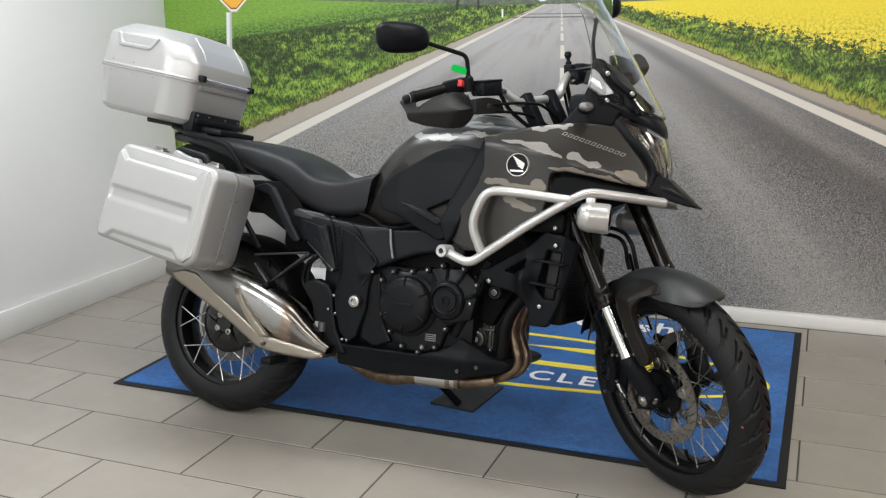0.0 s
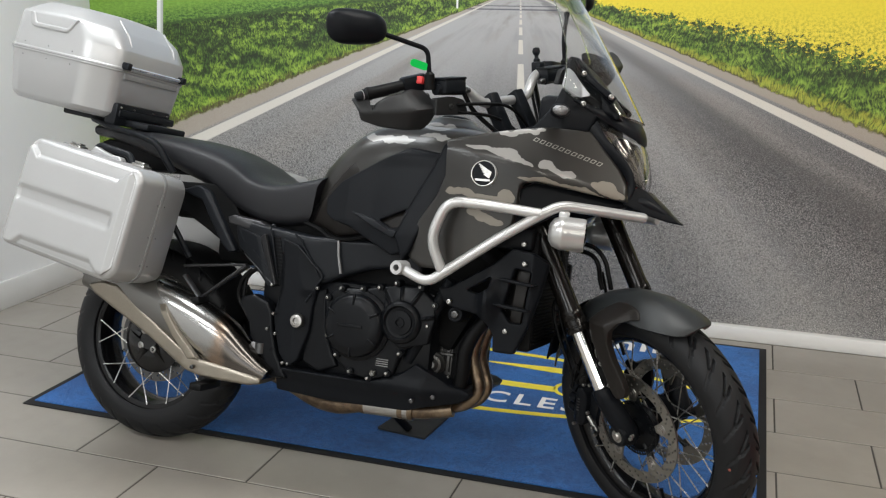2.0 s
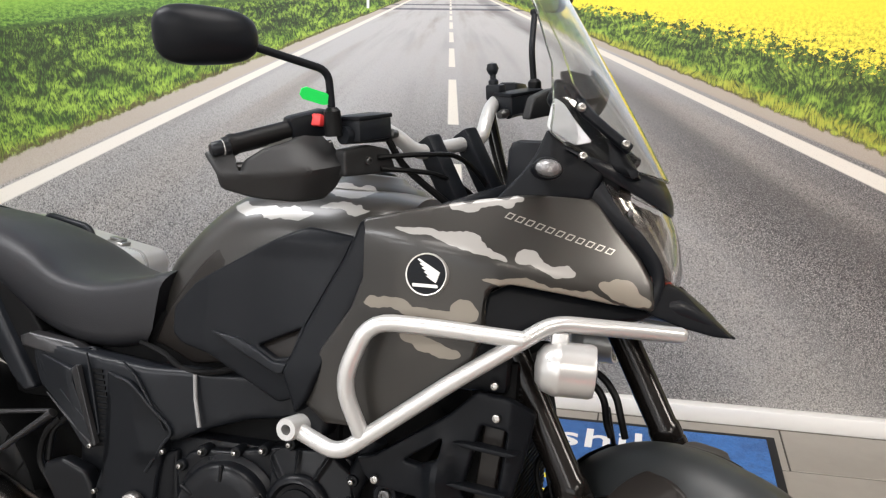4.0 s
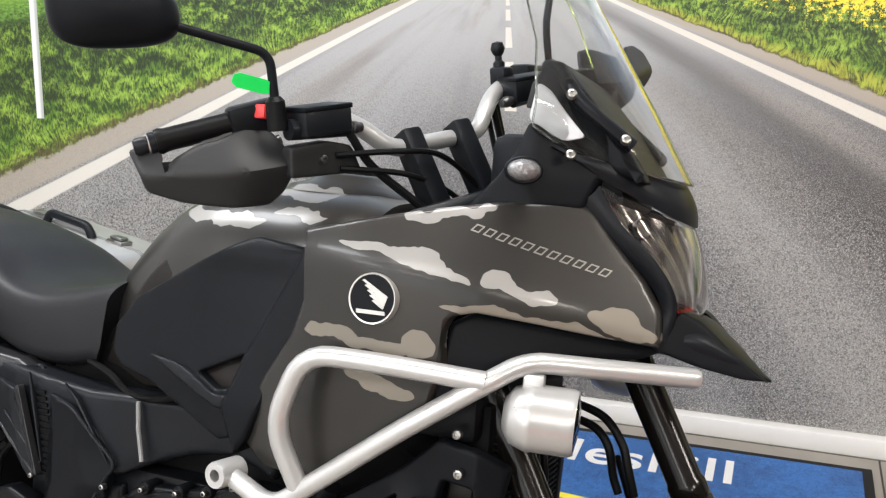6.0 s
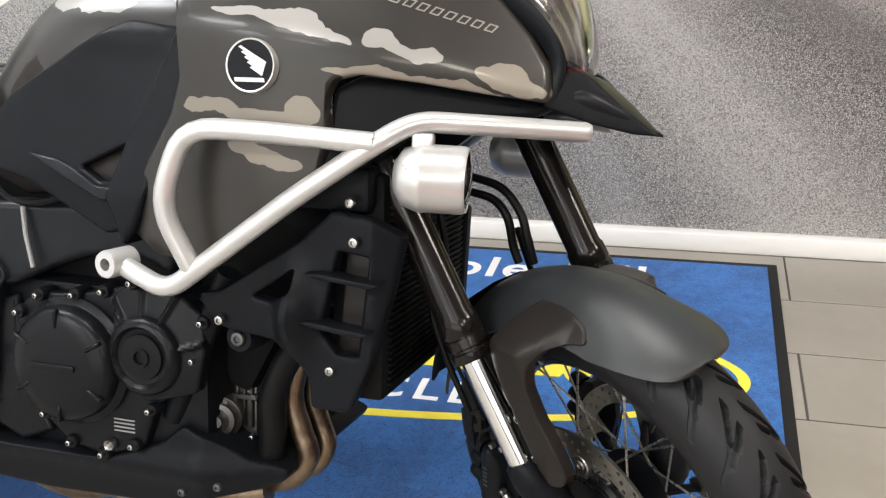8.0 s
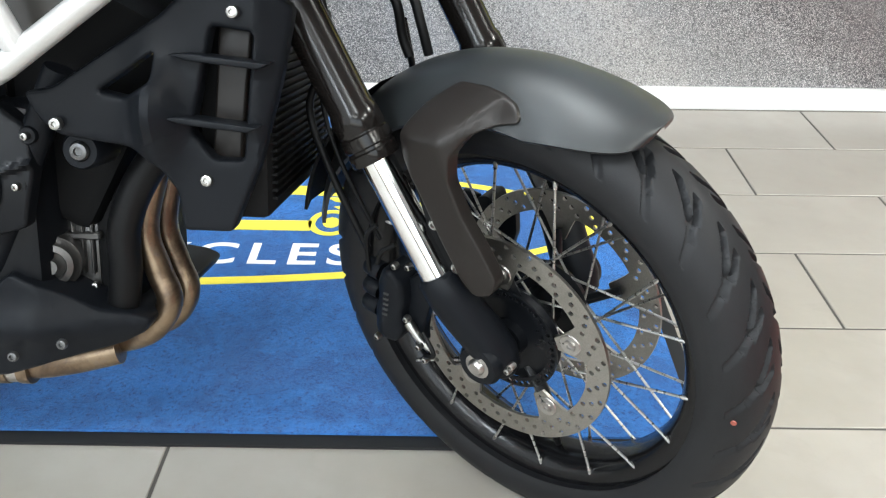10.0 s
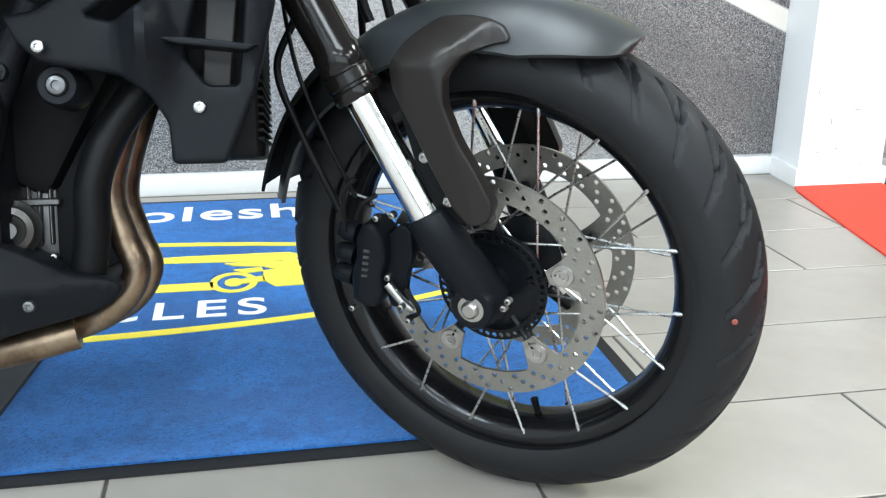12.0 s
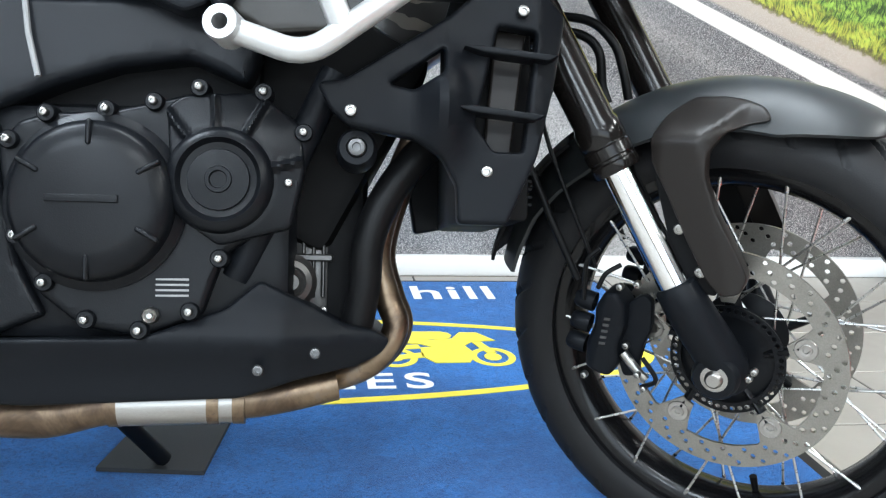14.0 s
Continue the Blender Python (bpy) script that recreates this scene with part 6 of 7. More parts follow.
shell_ = skin(lamp_grid(0.040, 0.0, 0.99), 0.02)
hl = part("headlamp", shell_, M_SATIN, bike, "headlamp with bright reflectors behind clear glass", 60)
part("headlamp_glass", skin(lamp_grid(0.0), 0.003), M_LENS, hl, "clear headlamp glass", 60)
for s in (-1, 1):
    rows = [[p for p in row if p.y * s > 0.012] for row in lamp_grid(0.016, 0.0024, 0.985, 96)]
    m_ = min(len(r_) for r_ in rows[1:19])
    rows = [(r_[:m_] if s < 0 else r_[-m_:]) for r_ in rows[1:19]]
    part("reflector_bowl", skin(rows, 0.002), M_REFLECTOR, hl, "ribbed chrome reflector", 20)
    for x_, y_, z_, r_ in ((1.452, 0.060, 0.985, 0.021), (1.418, 0.090, 1.040, 0.015)):
        cup = lathe(bmesh.new(), [(r_, 0.010), (0.86 * r_, 0.002), (0.5 * r_, -0.008), (0.0, -0.010)], frame_to((x_, y_ * s, z_), (1, 0.45 * s, 0.25)), 24)
        part("lamp_cup", cup, M_CASTGREY, hl, "dark lamp cup")
    part("lamp_tint", box(bmesh.new(), (1.448, min(0.052 * s, 0.074 * s), 0.924), (1.466, max(0.052 * s, 0.074 * s), 0.945), 0.003), M_REDLENS, hl, "red-brown tint at the foot of the lamp")
brow = []
for w in np.linspace(0, 1, 9):
    row = []
    for j in range(29):
        u = -1 + j / 14
        up_ = V(1.462 - 0.150 * abs(u) ** 1.8, 0.160 * u, 1.106 + 0.034 * u * u)
        lo_ = V(1.482 - 0.112 * u * u, 0.119 * u, 1.047 + 0.055 * u * u)
        row.append(up_.lerp(lo_, w) + V(0.006 * math.sin(math.pi * w), 0, 0))
    brow.append(row)
part("lamp_brow", skin(brow, 0.006), M_SATIN, bike, "black trim over the headlamp", 60)
for s in (-1, 1):
    flip = (lambda b: b) if s < 0 else mirrored
    cowl = panel([(1.200, 1.050), (1.242, 1.097), (1.263, 1.130), (1.278, 1.172), (1.305, 1.150), (1.345, 1.132), (1.370, 1.106), (1.352, 1.060), (1.327, 1.060), (1.25, 1.050)], lambda x, z: -0.168 + 0.55 * max(0, x - 1.29) + 0.10 * max(0, z - 1.10), 0.05, 0.006, 0.012, 1)
    co = part("nose_cowl", flip(cowl), M_BLACK, bike, "black cowl beside the instrument panel", 30)
    inner_ = spread([(1.343, -0.126, 1.068), (1.384, -0.114, 1.021), (1.436, -0.095, 0.973), (1.460, -0.090, 0.934), (1.465, -0.098, 0.892)], 18)
    outer_ = spread([tuple(p) for p in LENS_OUT[::3]] + [(1.468, -0.060, 0.905)], 18)
    rows = [[a.lerp(b, w) + V(0.005, -0.004, 0) * math.sin(math.pi * w) for w in np.linspace(0, 1, 6)] for a, b in zip(inner_, outer_)]
    part("lamp_surround", flip(skin(rows, 0.012)), M_SATIN, bike, "black headlamp surround", 60)
    stalk = frame_to((1.289, -0.199, 1.104), (0.45, -0.85, 0.08))
    ib = part("indicator", flip(lathe(bmesh.new(), [(0.0, -0.030), (0.012, -0.030), (0.018, -0.012), (0.020, 0.006), (0.018, 0.010), (0.0, 0.010)], stalk @ Matrix.Diagonal((1.25, 0.9, 1, 1)), 24)), M_BLACK, bike, "black turn indicator with a clear lens")
    part("indicator_lens", flip(lathe(bmesh.new(), [(0.0, 0.022), (0.008, 0.0215), (0.0135, 0.017), (0.0165, 0.011), (0.0165, 0.006), (0.0, 0.006)], stalk @ Matrix.Diagonal((1.3, 0.85, 1, 1)), 24)), M_INDICATOR, ib, "clear ribbed lens")
    beak = panel([(1.452, 0.884), (1.458, 0.936), (1.472, 0.940), (1.506, 0.924), (1.552, 0.882), (1.596, 0.846), (1.565, 0.848), (1.51, 0.862)], lambda x, z: -0.108 + 0.68 * max(0, x - 1.45) + 0.25 * (z - 0.88), 0.035, 0.005, 0.012, 1, (5,))
    part("beak_side", flip(beak), M_BLACK, bike, "black beak under the headlamp", 30)
bm = bmesh.new()
loft(bm, [section(x, t, l, h, 24, 2.2) for x, t, l, h in along([(1.44, 0.915, 0.868, 0.09), (1.50, 0.925, 0.862, 0.074), (1.55, 0.892, 0.854, 0.044), (1.585, 0.860, 0.846, 0.018), (1.600, 0.848, 0.844, 0.004)], 16)])
part("beak", bm, M_SATIN, bike, "black pointed beak")
dash = panel([(1.262, 1.225), (1.275, 1.262), (1.300, 1.258), (1.340, 1.215), (1.40, 1.145), (1.43, 1.10), (1.38, 1.11), (1.32, 1.150)], -0.115, 0.23, 0.012, 0.02, 1)
dh = part("instrument_housing", dash, M_BLACK, bike, "black instrument housing behind the screen")
for s in (-1, 1):
    flip = (lambda b: b) if s < 0 else mirrored
    arm = tube(bmesh.new(), curve_points([(1.300, -0.118, 1.248), (1.332, -0.132, 1.207), (1.368, -0.132, 1.178), (1.408, -0.118, 1.148)], 6), [0.011, 0.014, 0.012, 0.014], 12, True, 0.7)
    sa = part("screen_bracket", flip(arm), M_BLACK, dh, "black screen bracket")
    for p in ((1.329, -0.149, 1.208), (1.402, -0.138, 1.153), (1.339, -0.166, 1.128)):
        bolt(sa, (p[0], p[1] * -s, p[2]) if s > 0 else p, (0.35, s * 0.85, 0.35))
    pale = panel([(1.276, 1.174), (1.284, 1.223), (1.300, 1.214), (1.318, 1.190), (1.350, 1.155), (1.322, 1.148)], lambda x, z: -0.152 + 0.25 * (x - 1.30), 0.004, 0.001, 0.02, 1)
    part("inner_trim", flip(pale), M_STICKER if s < 0 else M_BLACK, dh, "inner trim panel behind the screen")
box(bm := bmesh.new(), (1.20, -0.10, 1.05), (1.40, 0.10, 1.16), 0.02)
part("nose_core", bm, M_BLACK, bike)


def screen_point(u, w):
    """u from the left edge (-1) to the right edge (1), w from the foot (0) to the top (1)."""
    cx = np.interp(w, [0, 0.25, 0.5, 0.75, 1.0], [1.470, 1.418, 1.357, 1.292, 1.225])
    cz = np.interp(w, [0, 0.25, 0.5, 0.75, 1.0], [1.106, 1.192, 1.288, 1.388, 1.490])
    half = np.interp(w, [0, 0.12, 0.35, 0.7, 1.0], [0.140, 0.168, 0.165, 0.140, 0.095])
    back = np.interp(w, [0, 0.12, 0.25, 0.5, 0.75, 1.0], [0.145, 0.160, 0.130, 0.080, 0.050, 0.036])
    rise = np.interp(w, [0, 0.12, 0.5, 1.0], [0.030, 0.018, -0.01, -0.03])
    return V(cx - back * abs(u) ** 2.0, half * u, cz + rise * abs(u) ** 2.2)


NU, NW, TH = 28, 26, 0.0032
scr, front, rear = bmesh.new(), [], []
for j in range(NW + 1):
    for i in range(NU + 1):
        u, w = -1 + 2 * i / NU, j / NW
        p = screen_point(u, w)
        du, dw = screen_point(u + 0.01, w) - screen_point(u - 0.01, w), screen_point(u, min(1, w + 0.01)) - screen_point(u, max(0, w - 0.01))
        nrm = du.cross(dw).normalized()
        nrm = nrm if nrm.x > 0 else -nrm
        front.append(scr.verts.new(p + nrm * TH / 2)), rear.append(scr.verts.new(p - nrm * TH / 2))
idx = lambda i, j: j * (NU + 1) + i
for j in range(NW):
    for i in range(NU):
        q = [idx(i, j), idx(i + 1, j), idx(i + 1, j + 1), idx(i, j + 1)]
        scr.faces.new([front[k] for k in q]), scr.faces.new([rear[k] for k in reversed(q)])
rim = [idx(i, 0) for i in range(NU + 1)] + [idx(NU, j) for j in range(1, NW + 1)] + [idx(i, NW) for i in range(NU - 1, -1, -1)] + [idx(0, j) for j in range(NW - 1, 0, -1)]
for a, b in zip(rim, rim[1:] + rim[:1]):
    scr.faces.new((front[a], front[b], rear[b], rear[a]))
rim_pts = [((front[k].co + rear[k].co) / 2) for k in rim]
screen = part("windscreen", scr, M_SCREEN, bike, "clear acrylic windscreen", 60)
# The edge glow is colour only: one side yellow-green, the rest pale grey.
part("screen_edge", tube(bmesh.new(), rim_pts[NU:NU + NW + 1], 0.0019, 8), M_SCREENEDGE, screen, "screen edge tinted yellow-green for its glow")
part("screen_edge", tube(bmesh.new(), rim_pts[NU + NW:] + rim_pts[:NU + 1], 0.0016, 8), M_SCREENRIM, screen, "pale grey screen edge")

for s in (-1, 1):
    socket = lathe(bmesh.new(), [(0.011, 0.0), (0.011, 0.006), (0.008, 0.008), (0.006, 0.003), (0.0, 0.003)], frame_to((0.470, 0.160 * s, 0.726), (0, s, 0)), 18)
    socket = part("seat_fastener", socket, M_SATIN, seat, "black seat fastener")
    share("bolt", DARKBOLT, seat, frame_to((0.470, 0.162 * s, 0.726), (0, s, 0)))

# -- engine, radiator, exhaust --
engine = part("engine", box(bmesh.new(), (0.62, -0.165, 0.33), (0.99, 0.165, 0.60), 0.02), M_ENGINE, bike, "black V-engine block")
part("cylinder_rear", box(bmesh.new(), (0.62, -0.13, 0.55), (0.95, 0.13, 0.74), 0.02), M_LINER, engine, "black rear cylinder bank")
part("cylinder_front", box(bmesh.new(), (-0.12, -0.115, -0.14), (0.10, 0.115, 0.14), 0.02, 2, Matrix.Translation((1.00, 0, 0.60)) @ Matrix.Rotation(radians(28), 4, "Y")), M_LINER, engine, "black front cylinder bank")
part("front_casing", box(bmesh.new(), (0.98, -0.095, 0.33), (1.075, 0.10, 0.60), 0.02), M_LINER, engine, "black front engine casing")
part("gearbox", box(bmesh.new(), (0.44, -0.15, 0.33), (0.64, 0.15, 0.60), 0.02), M_ENGINE, engine, "black gearbox housing")
cov = panel([(0.668, 0.545), (0.690, 0.574), (0.722, 0.584), (0.784, 0.588), (0.837, 0.600), (0.884, 0.612), (0.935, 0.611), (0.975, 0.592), (0.997, 0.566), (0.985, 0.515), (0.957, 0.457), (0.915, 0.430), (0.891, 0.362), (0.826, 0.338), (0.762, 0.348), (0.715, 0.385), (0.684, 0.44)],
            -0.186, 0.05, 0.008, 0.016, 1)
cover = part("engine_cover", cov, M_ENGINE, engine, "black engine side cover")
hub_d = lambda x, z: math.hypot(x - 0.911, z - 0.512)
rib = lambda x, z, deg: max(0.0, 1 - abs((x - 0.911) * math.sin(radians(deg)) - (z - 0.512) * math.cos(radians(deg))) / 0.006) if (x - 0.911) * math.cos(radians(deg)) + (z - 0.512) * math.sin(radians(deg)) > 0.04 else 0.0
top = panel([(0.850, 0.594), (0.868, 0.607), (0.950, 0.612), (0.999, 0.576), (1.003, 0.524), (0.989, 0.461), (0.910, 0.440), (0.868, 0.470), (0.858, 0.520)], lambda x, z: -0.199 + 0.25 * max(0.0, hub_d(x, z) - 0.062) - 0.008 * max(rib(x, z, 128), rib(x, z, 62), rib(x, z, 15), rib(x, z, 95) * 0.6), 0.02, 0.004, 0.0036, 1)
part("cover_upper", top, M_ENGINE, cover, "", 30)
cm = frame_to((0.777, -0.186, 0.486), (0, -1, 0))
cl = lathe(bmesh.new(), [(0.098, 0.0), (0.098, 0.006), (0.092, 0.010), (0.088, 0.012), (0.086, 0.028), (0.078, 0.036), (0.055, 0.039), (0.0, 0.041)], cm, 64)
clutch = part("clutch_cover", cl, M_ENGINE, cover, "round black clutch cover")
rib_mesh = finish(box(bmesh.new(), (0.058, -0.003, 0.030), (0.086, 0.003, 0.0405), 0.002, 1), "clutch_rib", M_ENGINE)
for i in range(6):
    share("clutch_rib", rib_mesh, clutch, cm @ Matrix.Rotation(radians(60 * i + 30), 4, "Z"))
b = panel([(0.735, 0.483), (0.810, 0.483), (0.810, 0.491), (0.735, 0.491)], -0.2295, 0.004, 0.001, 0.1, 0)
part("cast_mark", b, M_ENGINE, clutch, "plain raised cast bar")
pm = frame_to((0.911, -0.192, 0.512), (0, -1, 0))
pl = lathe(bmesh.new(), [(0.060, 0.0), (0.058, 0.014), (0.052, 0.020), (0.046, 0.022), (0.043, 0.018), (0.041, 0.015), (0.034, 0.014), (0.033, 0.018), (0.015, 0.019), (0.014, 0.022), (0.010, 0.022), (0.009, 0.017), (0.0, 0.017)], pm, 48)
part("pulse_cover", pl, M_ENGINE, cover, "small round black cover")
for x, z in ((0.722, 0.582), (0.786, 0.588), (0.837, 0.598), (0.886, 0.615), (0.956, 0.612), (1.001, 0.568), (0.986, 0.511), (0.911, 0.426), (0.880, 0.367), (0.826, 0.346), (0.769, 0.357), (0.724, 0.397), (0.693, 0.448), (0.683, 0.552)):
    lug = lathe(bmesh.new(), [(0.0105, -0.02), (0.0105, 0.006), (0.009, 0.008), (0.0, 0.008)], frame_to((x, -0.186, z), (0, -1, 0)), 14)
    part("bolt_lug", lug, M_ENGINE, cover)
    bolt(cover, (x, -0.194, z), mesh=SMALL)
dp = lathe(bmesh.new(), [(0.0, 0.010), (0.003, 0.010), (0.004, 0.006), (0.008, 0.009), (0.010, 0.006), (0.010, 0.0)], frame_to((0.838, -0.188, 0.362), (0, -1, 0)), 8)
part("oil_sight", dp, M_BOLT, cover, "bright oil window")
for k in range(4):
    lab = panel([(0.842, 0.383 + 0.006 * k), (0.878, 0.383 + 0.006 * k), (0.878, 0.3855 + 0.006 * k), (0.842, 0.3850 + 0.006 * k)], -0.1872, 0.001, 0.0, 0.1, 0)
    part("small_print", lab, M_SEAM, cover, "pale bar of small print")
low = panel([(0.62, 0.56), (0.665, 0.575), (0.672, 0.50), (0.690, 0.42), (0.72, 0.36), (0.66, 0.335), (0.605, 0.36), (0.61, 0.45), (0.625, 0.52)], -0.176, 0.05, 0.008, 0.014, 1)
part("gearbox_cover", low, M_ENGINE, engine, "black gearbox cover")
tubes = bmesh.new()
tube(tubes, [(1.035, -0.175, 0.640), (1.000, -0.172, 0.565), (0.955, -0.165, 0.470), (0.925, -0.155, 0.405)], 0.018, 12)
part("engine_frame_tube", tubes, M_BLACK, bike, "black frame down tube")
lug = lathe(bmesh.new(), [(0.024, -0.05), (0.022, 0.0), (0.019, 0.005), (0.012, 0.005), (0.011, 0.001), (0.0, 0.001)], frame_to((1.060, -0.190, 0.553), (0, -1, 0)), 28)
lg = part("engine_mount", lug, M_BLACK, bike, "black round engine mount")
share("bolt", bolt_mesh("mount_bolt", 0.011, 0.008, M_DARKBOLT), lg, frame_to((1.060, -0.193, 0.553), (0, -1, 0)))
alu = bmesh.new()
box(alu, (0.985, -0.100, 0.352), (1.030, -0.02, 0.470), 0.010)
for k in range(3):
    box(alu, (0.996 + 0.012 * k, -0.106, 0.380), (1.001 + 0.012 * k, -0.098, 0.468), 0.002, 1)
box(alu, (0.980, -0.108, 0.425), (1.034, -0.09, 0.434), 0.002, 1)
wp_ = part("water_pump", alu, M_ALU, engine, "bare aluminium casting")
for x, z in ((1.022, 0.462), (1.024, 0.366)):
    share("bolt", SMALL, wp_, frame_to((x, -0.103, z), (0, -1, 0)))
of = lathe(bmesh.new(), [(0.0, 0.022), (0.009, 0.022), (0.011, 0.016), (0.017, 0.012), (0.019, 0.016), (0.026, 0.014), (0.028, 0.008), (0.034, 0.004), (0.036, -0.05)], frame_to((0.982, -0.125, 0.400), (0.25, -1, 0)), 32)
part("oil_filter", of, M_ALU, engine, "steel oil filter")
belly = panel([(0.525, 0.335), (0.68, 0.334), (0.827, 0.338), (0.917, 0.370), (0.955, 0.402), (1.000, 0.380), (1.046, 0.354), (1.085, 0.345), (1.104, 0.334), (1.094, 0.317), (1.066, 0.303), (0.990, 0.287), (0.933, 0.268), (0.70, 0.258), (0.53, 0.266)],
              lambda x, z: -0.178 - 0.012 * math.exp(-((z - 0.335) / 0.02) ** 2) + 0.20 * max(0, 0.32 - z) + 0.45 * max(0.0, x - 0.98), 0.28, 0.004, 0.014, 1)
bl = part("belly_guard", belly, M_BLACK, bike, "black engine belly guard")
bolt(bl, (0.955, -0.183, 0.302), mesh=DARKBOLT), bolt(bl, (1.018, -0.187, 0.322), mesh=DARKBOLT)
rad = box(bmesh.new(), (1.185, -0.165, 0.475), (1.262, 0.165, 0.790), 0.008)
rd = part("radiator", rad, M_LINER, bike, "black radiator")
fins = bmesh.new()
for i in range(30):
    box(fins, (1.262, -0.150, 0.495 + 0.0092 * i), (1.268, 0.150, 0.498 + 0.0092 * i))
tagged(part("radiator_core", fins, M_LINER, rd, "black finned radiator core"), kind="stuff")
y_g = lambda x, z: -0.210 - 0.10 * max(0, 1.16 - x) + 0.05 * max(0.0, 0.60 - z) + 0.7 * max(0, x - 1.262) - 0.035 * math.exp(-((x - 1.155) / 0.022) ** 2 - ((z - 0.600) / 0.05) ** 2)
g = panel([(1.016, 0.620), (1.046, 0.625), (1.160, 0.701), (1.206, 0.744), (1.262, 0.736), (1.298, 0.713), (1.285, 0.637), (1.264, 0.549), (1.230, 0.469), (1.174, 0.469), (1.172, 0.512), (1.155, 0.541), (1.125, 0.562), (1.050, 0.574), (1.030, 0.592)], y_g, 0.020, 0.005, 0.010, 1, (), None,
          [[(1.094, 0.622), (1.156, 0.665), (1.155, 0.634), (1.122, 0.616)], [(1.216, 0.692), (1.260, 0.686), (1.246, 0.551), (1.213, 0.551), (1.191, 0.581), (1.202, 0.630)]])
rg = part("radiator_guard", g, M_BLACK, bike, "black slatted radiator side guard", 30)
for z, x0, x1 in ((0.660, 1.176, 1.281), (0.594, 1.166, 1.268)):
    slat = panel([(x0, z + 0.003), (x0 + 0.02, z + 0.005), (x1, z - 0.004), (x1 - 0.012, z - 0.010), (x0 + 0.02, z - 0.003)], -0.229, 0.030, 0.002, 0.03, 0)
    part("guard_slat", slat, M_BLACK, rg)
for x, y, z in ((1.242, -0.213, 0.707), (1.205, -0.204, 0.528), (1.053, -0.226, 0.588), (1.234, -0.208, 0.757)):
    bolt(rg, (x, y, z))
box(bm := bmesh.new(), (1.12, -0.19, 0.74), (1.25, -0.12, 0.80), 0.01)
part("guard_bracket", bm, M_BLACK, rg)
tank_ = panel([(1.204, 0.545), (1.236, 0.545), (1.252, 0.690), (1.216, 0.694)], -0.182, 0.012, 0.003, 0.03, 0)
part("radiator_tank", tank_, M_GUARD, rd, "dark brown radiator end tank")
lowr = panel([(1.15, 0.47), (1.26, 0.49), (1.268, 0.70), (1.20, 0.72), (1.12, 0.66)], 0.175, 0.02, 0.005, 0.03, 1)
part("radiator_shroud", lowr, M_BLACK, rd)
hose = tube(bmesh.new(), curve_points([(1.165, -0.120, 0.580), (1.135, -0.128, 0.555), (1.098, -0.130, 0.505), (1.076, -0.130, 0.450), (1.072, -0.125, 0.395), (1.060, -0.115, 0.330)], 8), 0.020, 16)
part("coolant_hose", hose, M_HOSE, engine, "thick black coolant hose")
for y, dx in ((-0.092, -0.010), (-0.050, -0.002)):
    hp_ = curve_points([(1.150 + dx, y, 0.600), (1.118 + dx, y - 0.006, 0.520), (1.098 + dx, y - 0.004, 0.440), (1.110 + dx, y, 0.385), (1.122 + dx, y, 0.345), (1.098 + dx, y + 0.006, 0.305), (1.045, y + 0.02, 0.282), (0.99, y + 0.03, 0.272)], 8)
    part("header_pipe", tube(bmesh.new(), hp_, 0.0165, 18), M_HEADER, bike, "bronzed exhaust header pipe")
pipe = curve_points([(1.040, -0.085, 0.276), (0.98, -0.092, 0.264), (0.92, -0.095, 0.256), (0.78, -0.100, 0.252), (0.70, -0.100, 0.240), (0.62, -0.085, 0.240), (0.54, -0.065, 0.258), (0.48, -0.09, 0.292), (0.44, -0.150, 0.315)], 8)
col = part("collector_pipe", tube(bmesh.new(), pipe, [0.022, 0.024, 0.024, 0.025, 0.030, 0.028, 0.026, 0.026, 0.026], 20), M_HEADER, bike, "stained exhaust pipe under the engine")
sl = tube(bmesh.new(), [(0.918, -0.095, 0.2555), (0.85, -0.098, 0.2535), (0.785, -0.100, 0.2520)], 0.0275, 22)
part("pipe_sleeve", sl, M_STEEL, col, "bright steel sleeve")
for x in (0.925, 0.895, 0.78):
    z = 0.252 + (x - 0.78) * 0.03
    part("pipe_clamp", tube(bmesh.new(), [(x + 0.007, -0.097, z), (x - 0.007, -0.0975, z)], 0.0290, 22), M_HEADER, col)

# silencer: a tapering flattened can, with a titanium trim along its lower edge
can_rows = along([(-0.10, 0.538, 0.056, 0.054), (-0.02, 0.512, 0.064, 0.060), (0.10, 0.478, 0.073, 0.068), (0.24, 0.430, 0.078, 0.066), (0.36, 0.380, 0.072, 0.058), (0.45, 0.330, 0.048, 0.044), (0.520, 0.306, 0.024, 0.028)], 30)
rings = []
for x, z, h, w in can_rows:
    ring = []
    for i in range(32):
        a = 2 * math.pi * i / 32
        c, s_ = math.cos(a), math.sin(a)
        u, w2 = math.copysign(abs(c) ** 0.75, c) * w, math.copysign(abs(s_) ** 0.75, s_) * h
        ring.append((x + 0.42 * w2, -0.200 + u, z + 0.90 * w2))
    rings.append(ring)
can = part("silencer", loft(bmesh.new(), rings), M_EXHAUST, bike, "polished exhaust silencer with heat tint", 50)
trim = panel([(-0.074, 0.505), (-0.024, 0.520), (0.030, 0.514), (0.150, 0.437), (0.290, 0.350), (0.326, 0.336), (0.400, 0.325), (0.515, 0.304), (0.520, 0.288), (0.480, 0.280), (0.345, 0.284), (0.290, 0.298), (0.160, 0.376), (-0.05, 0.480)],
             lambda x, z: -0.268 + 0.12 * max(0.0, x - 0.28), 0.08, 0.008, 0.012, 1)
part("silencer_trim", trim, M_TITAN, can, "satin titanium trim plate")
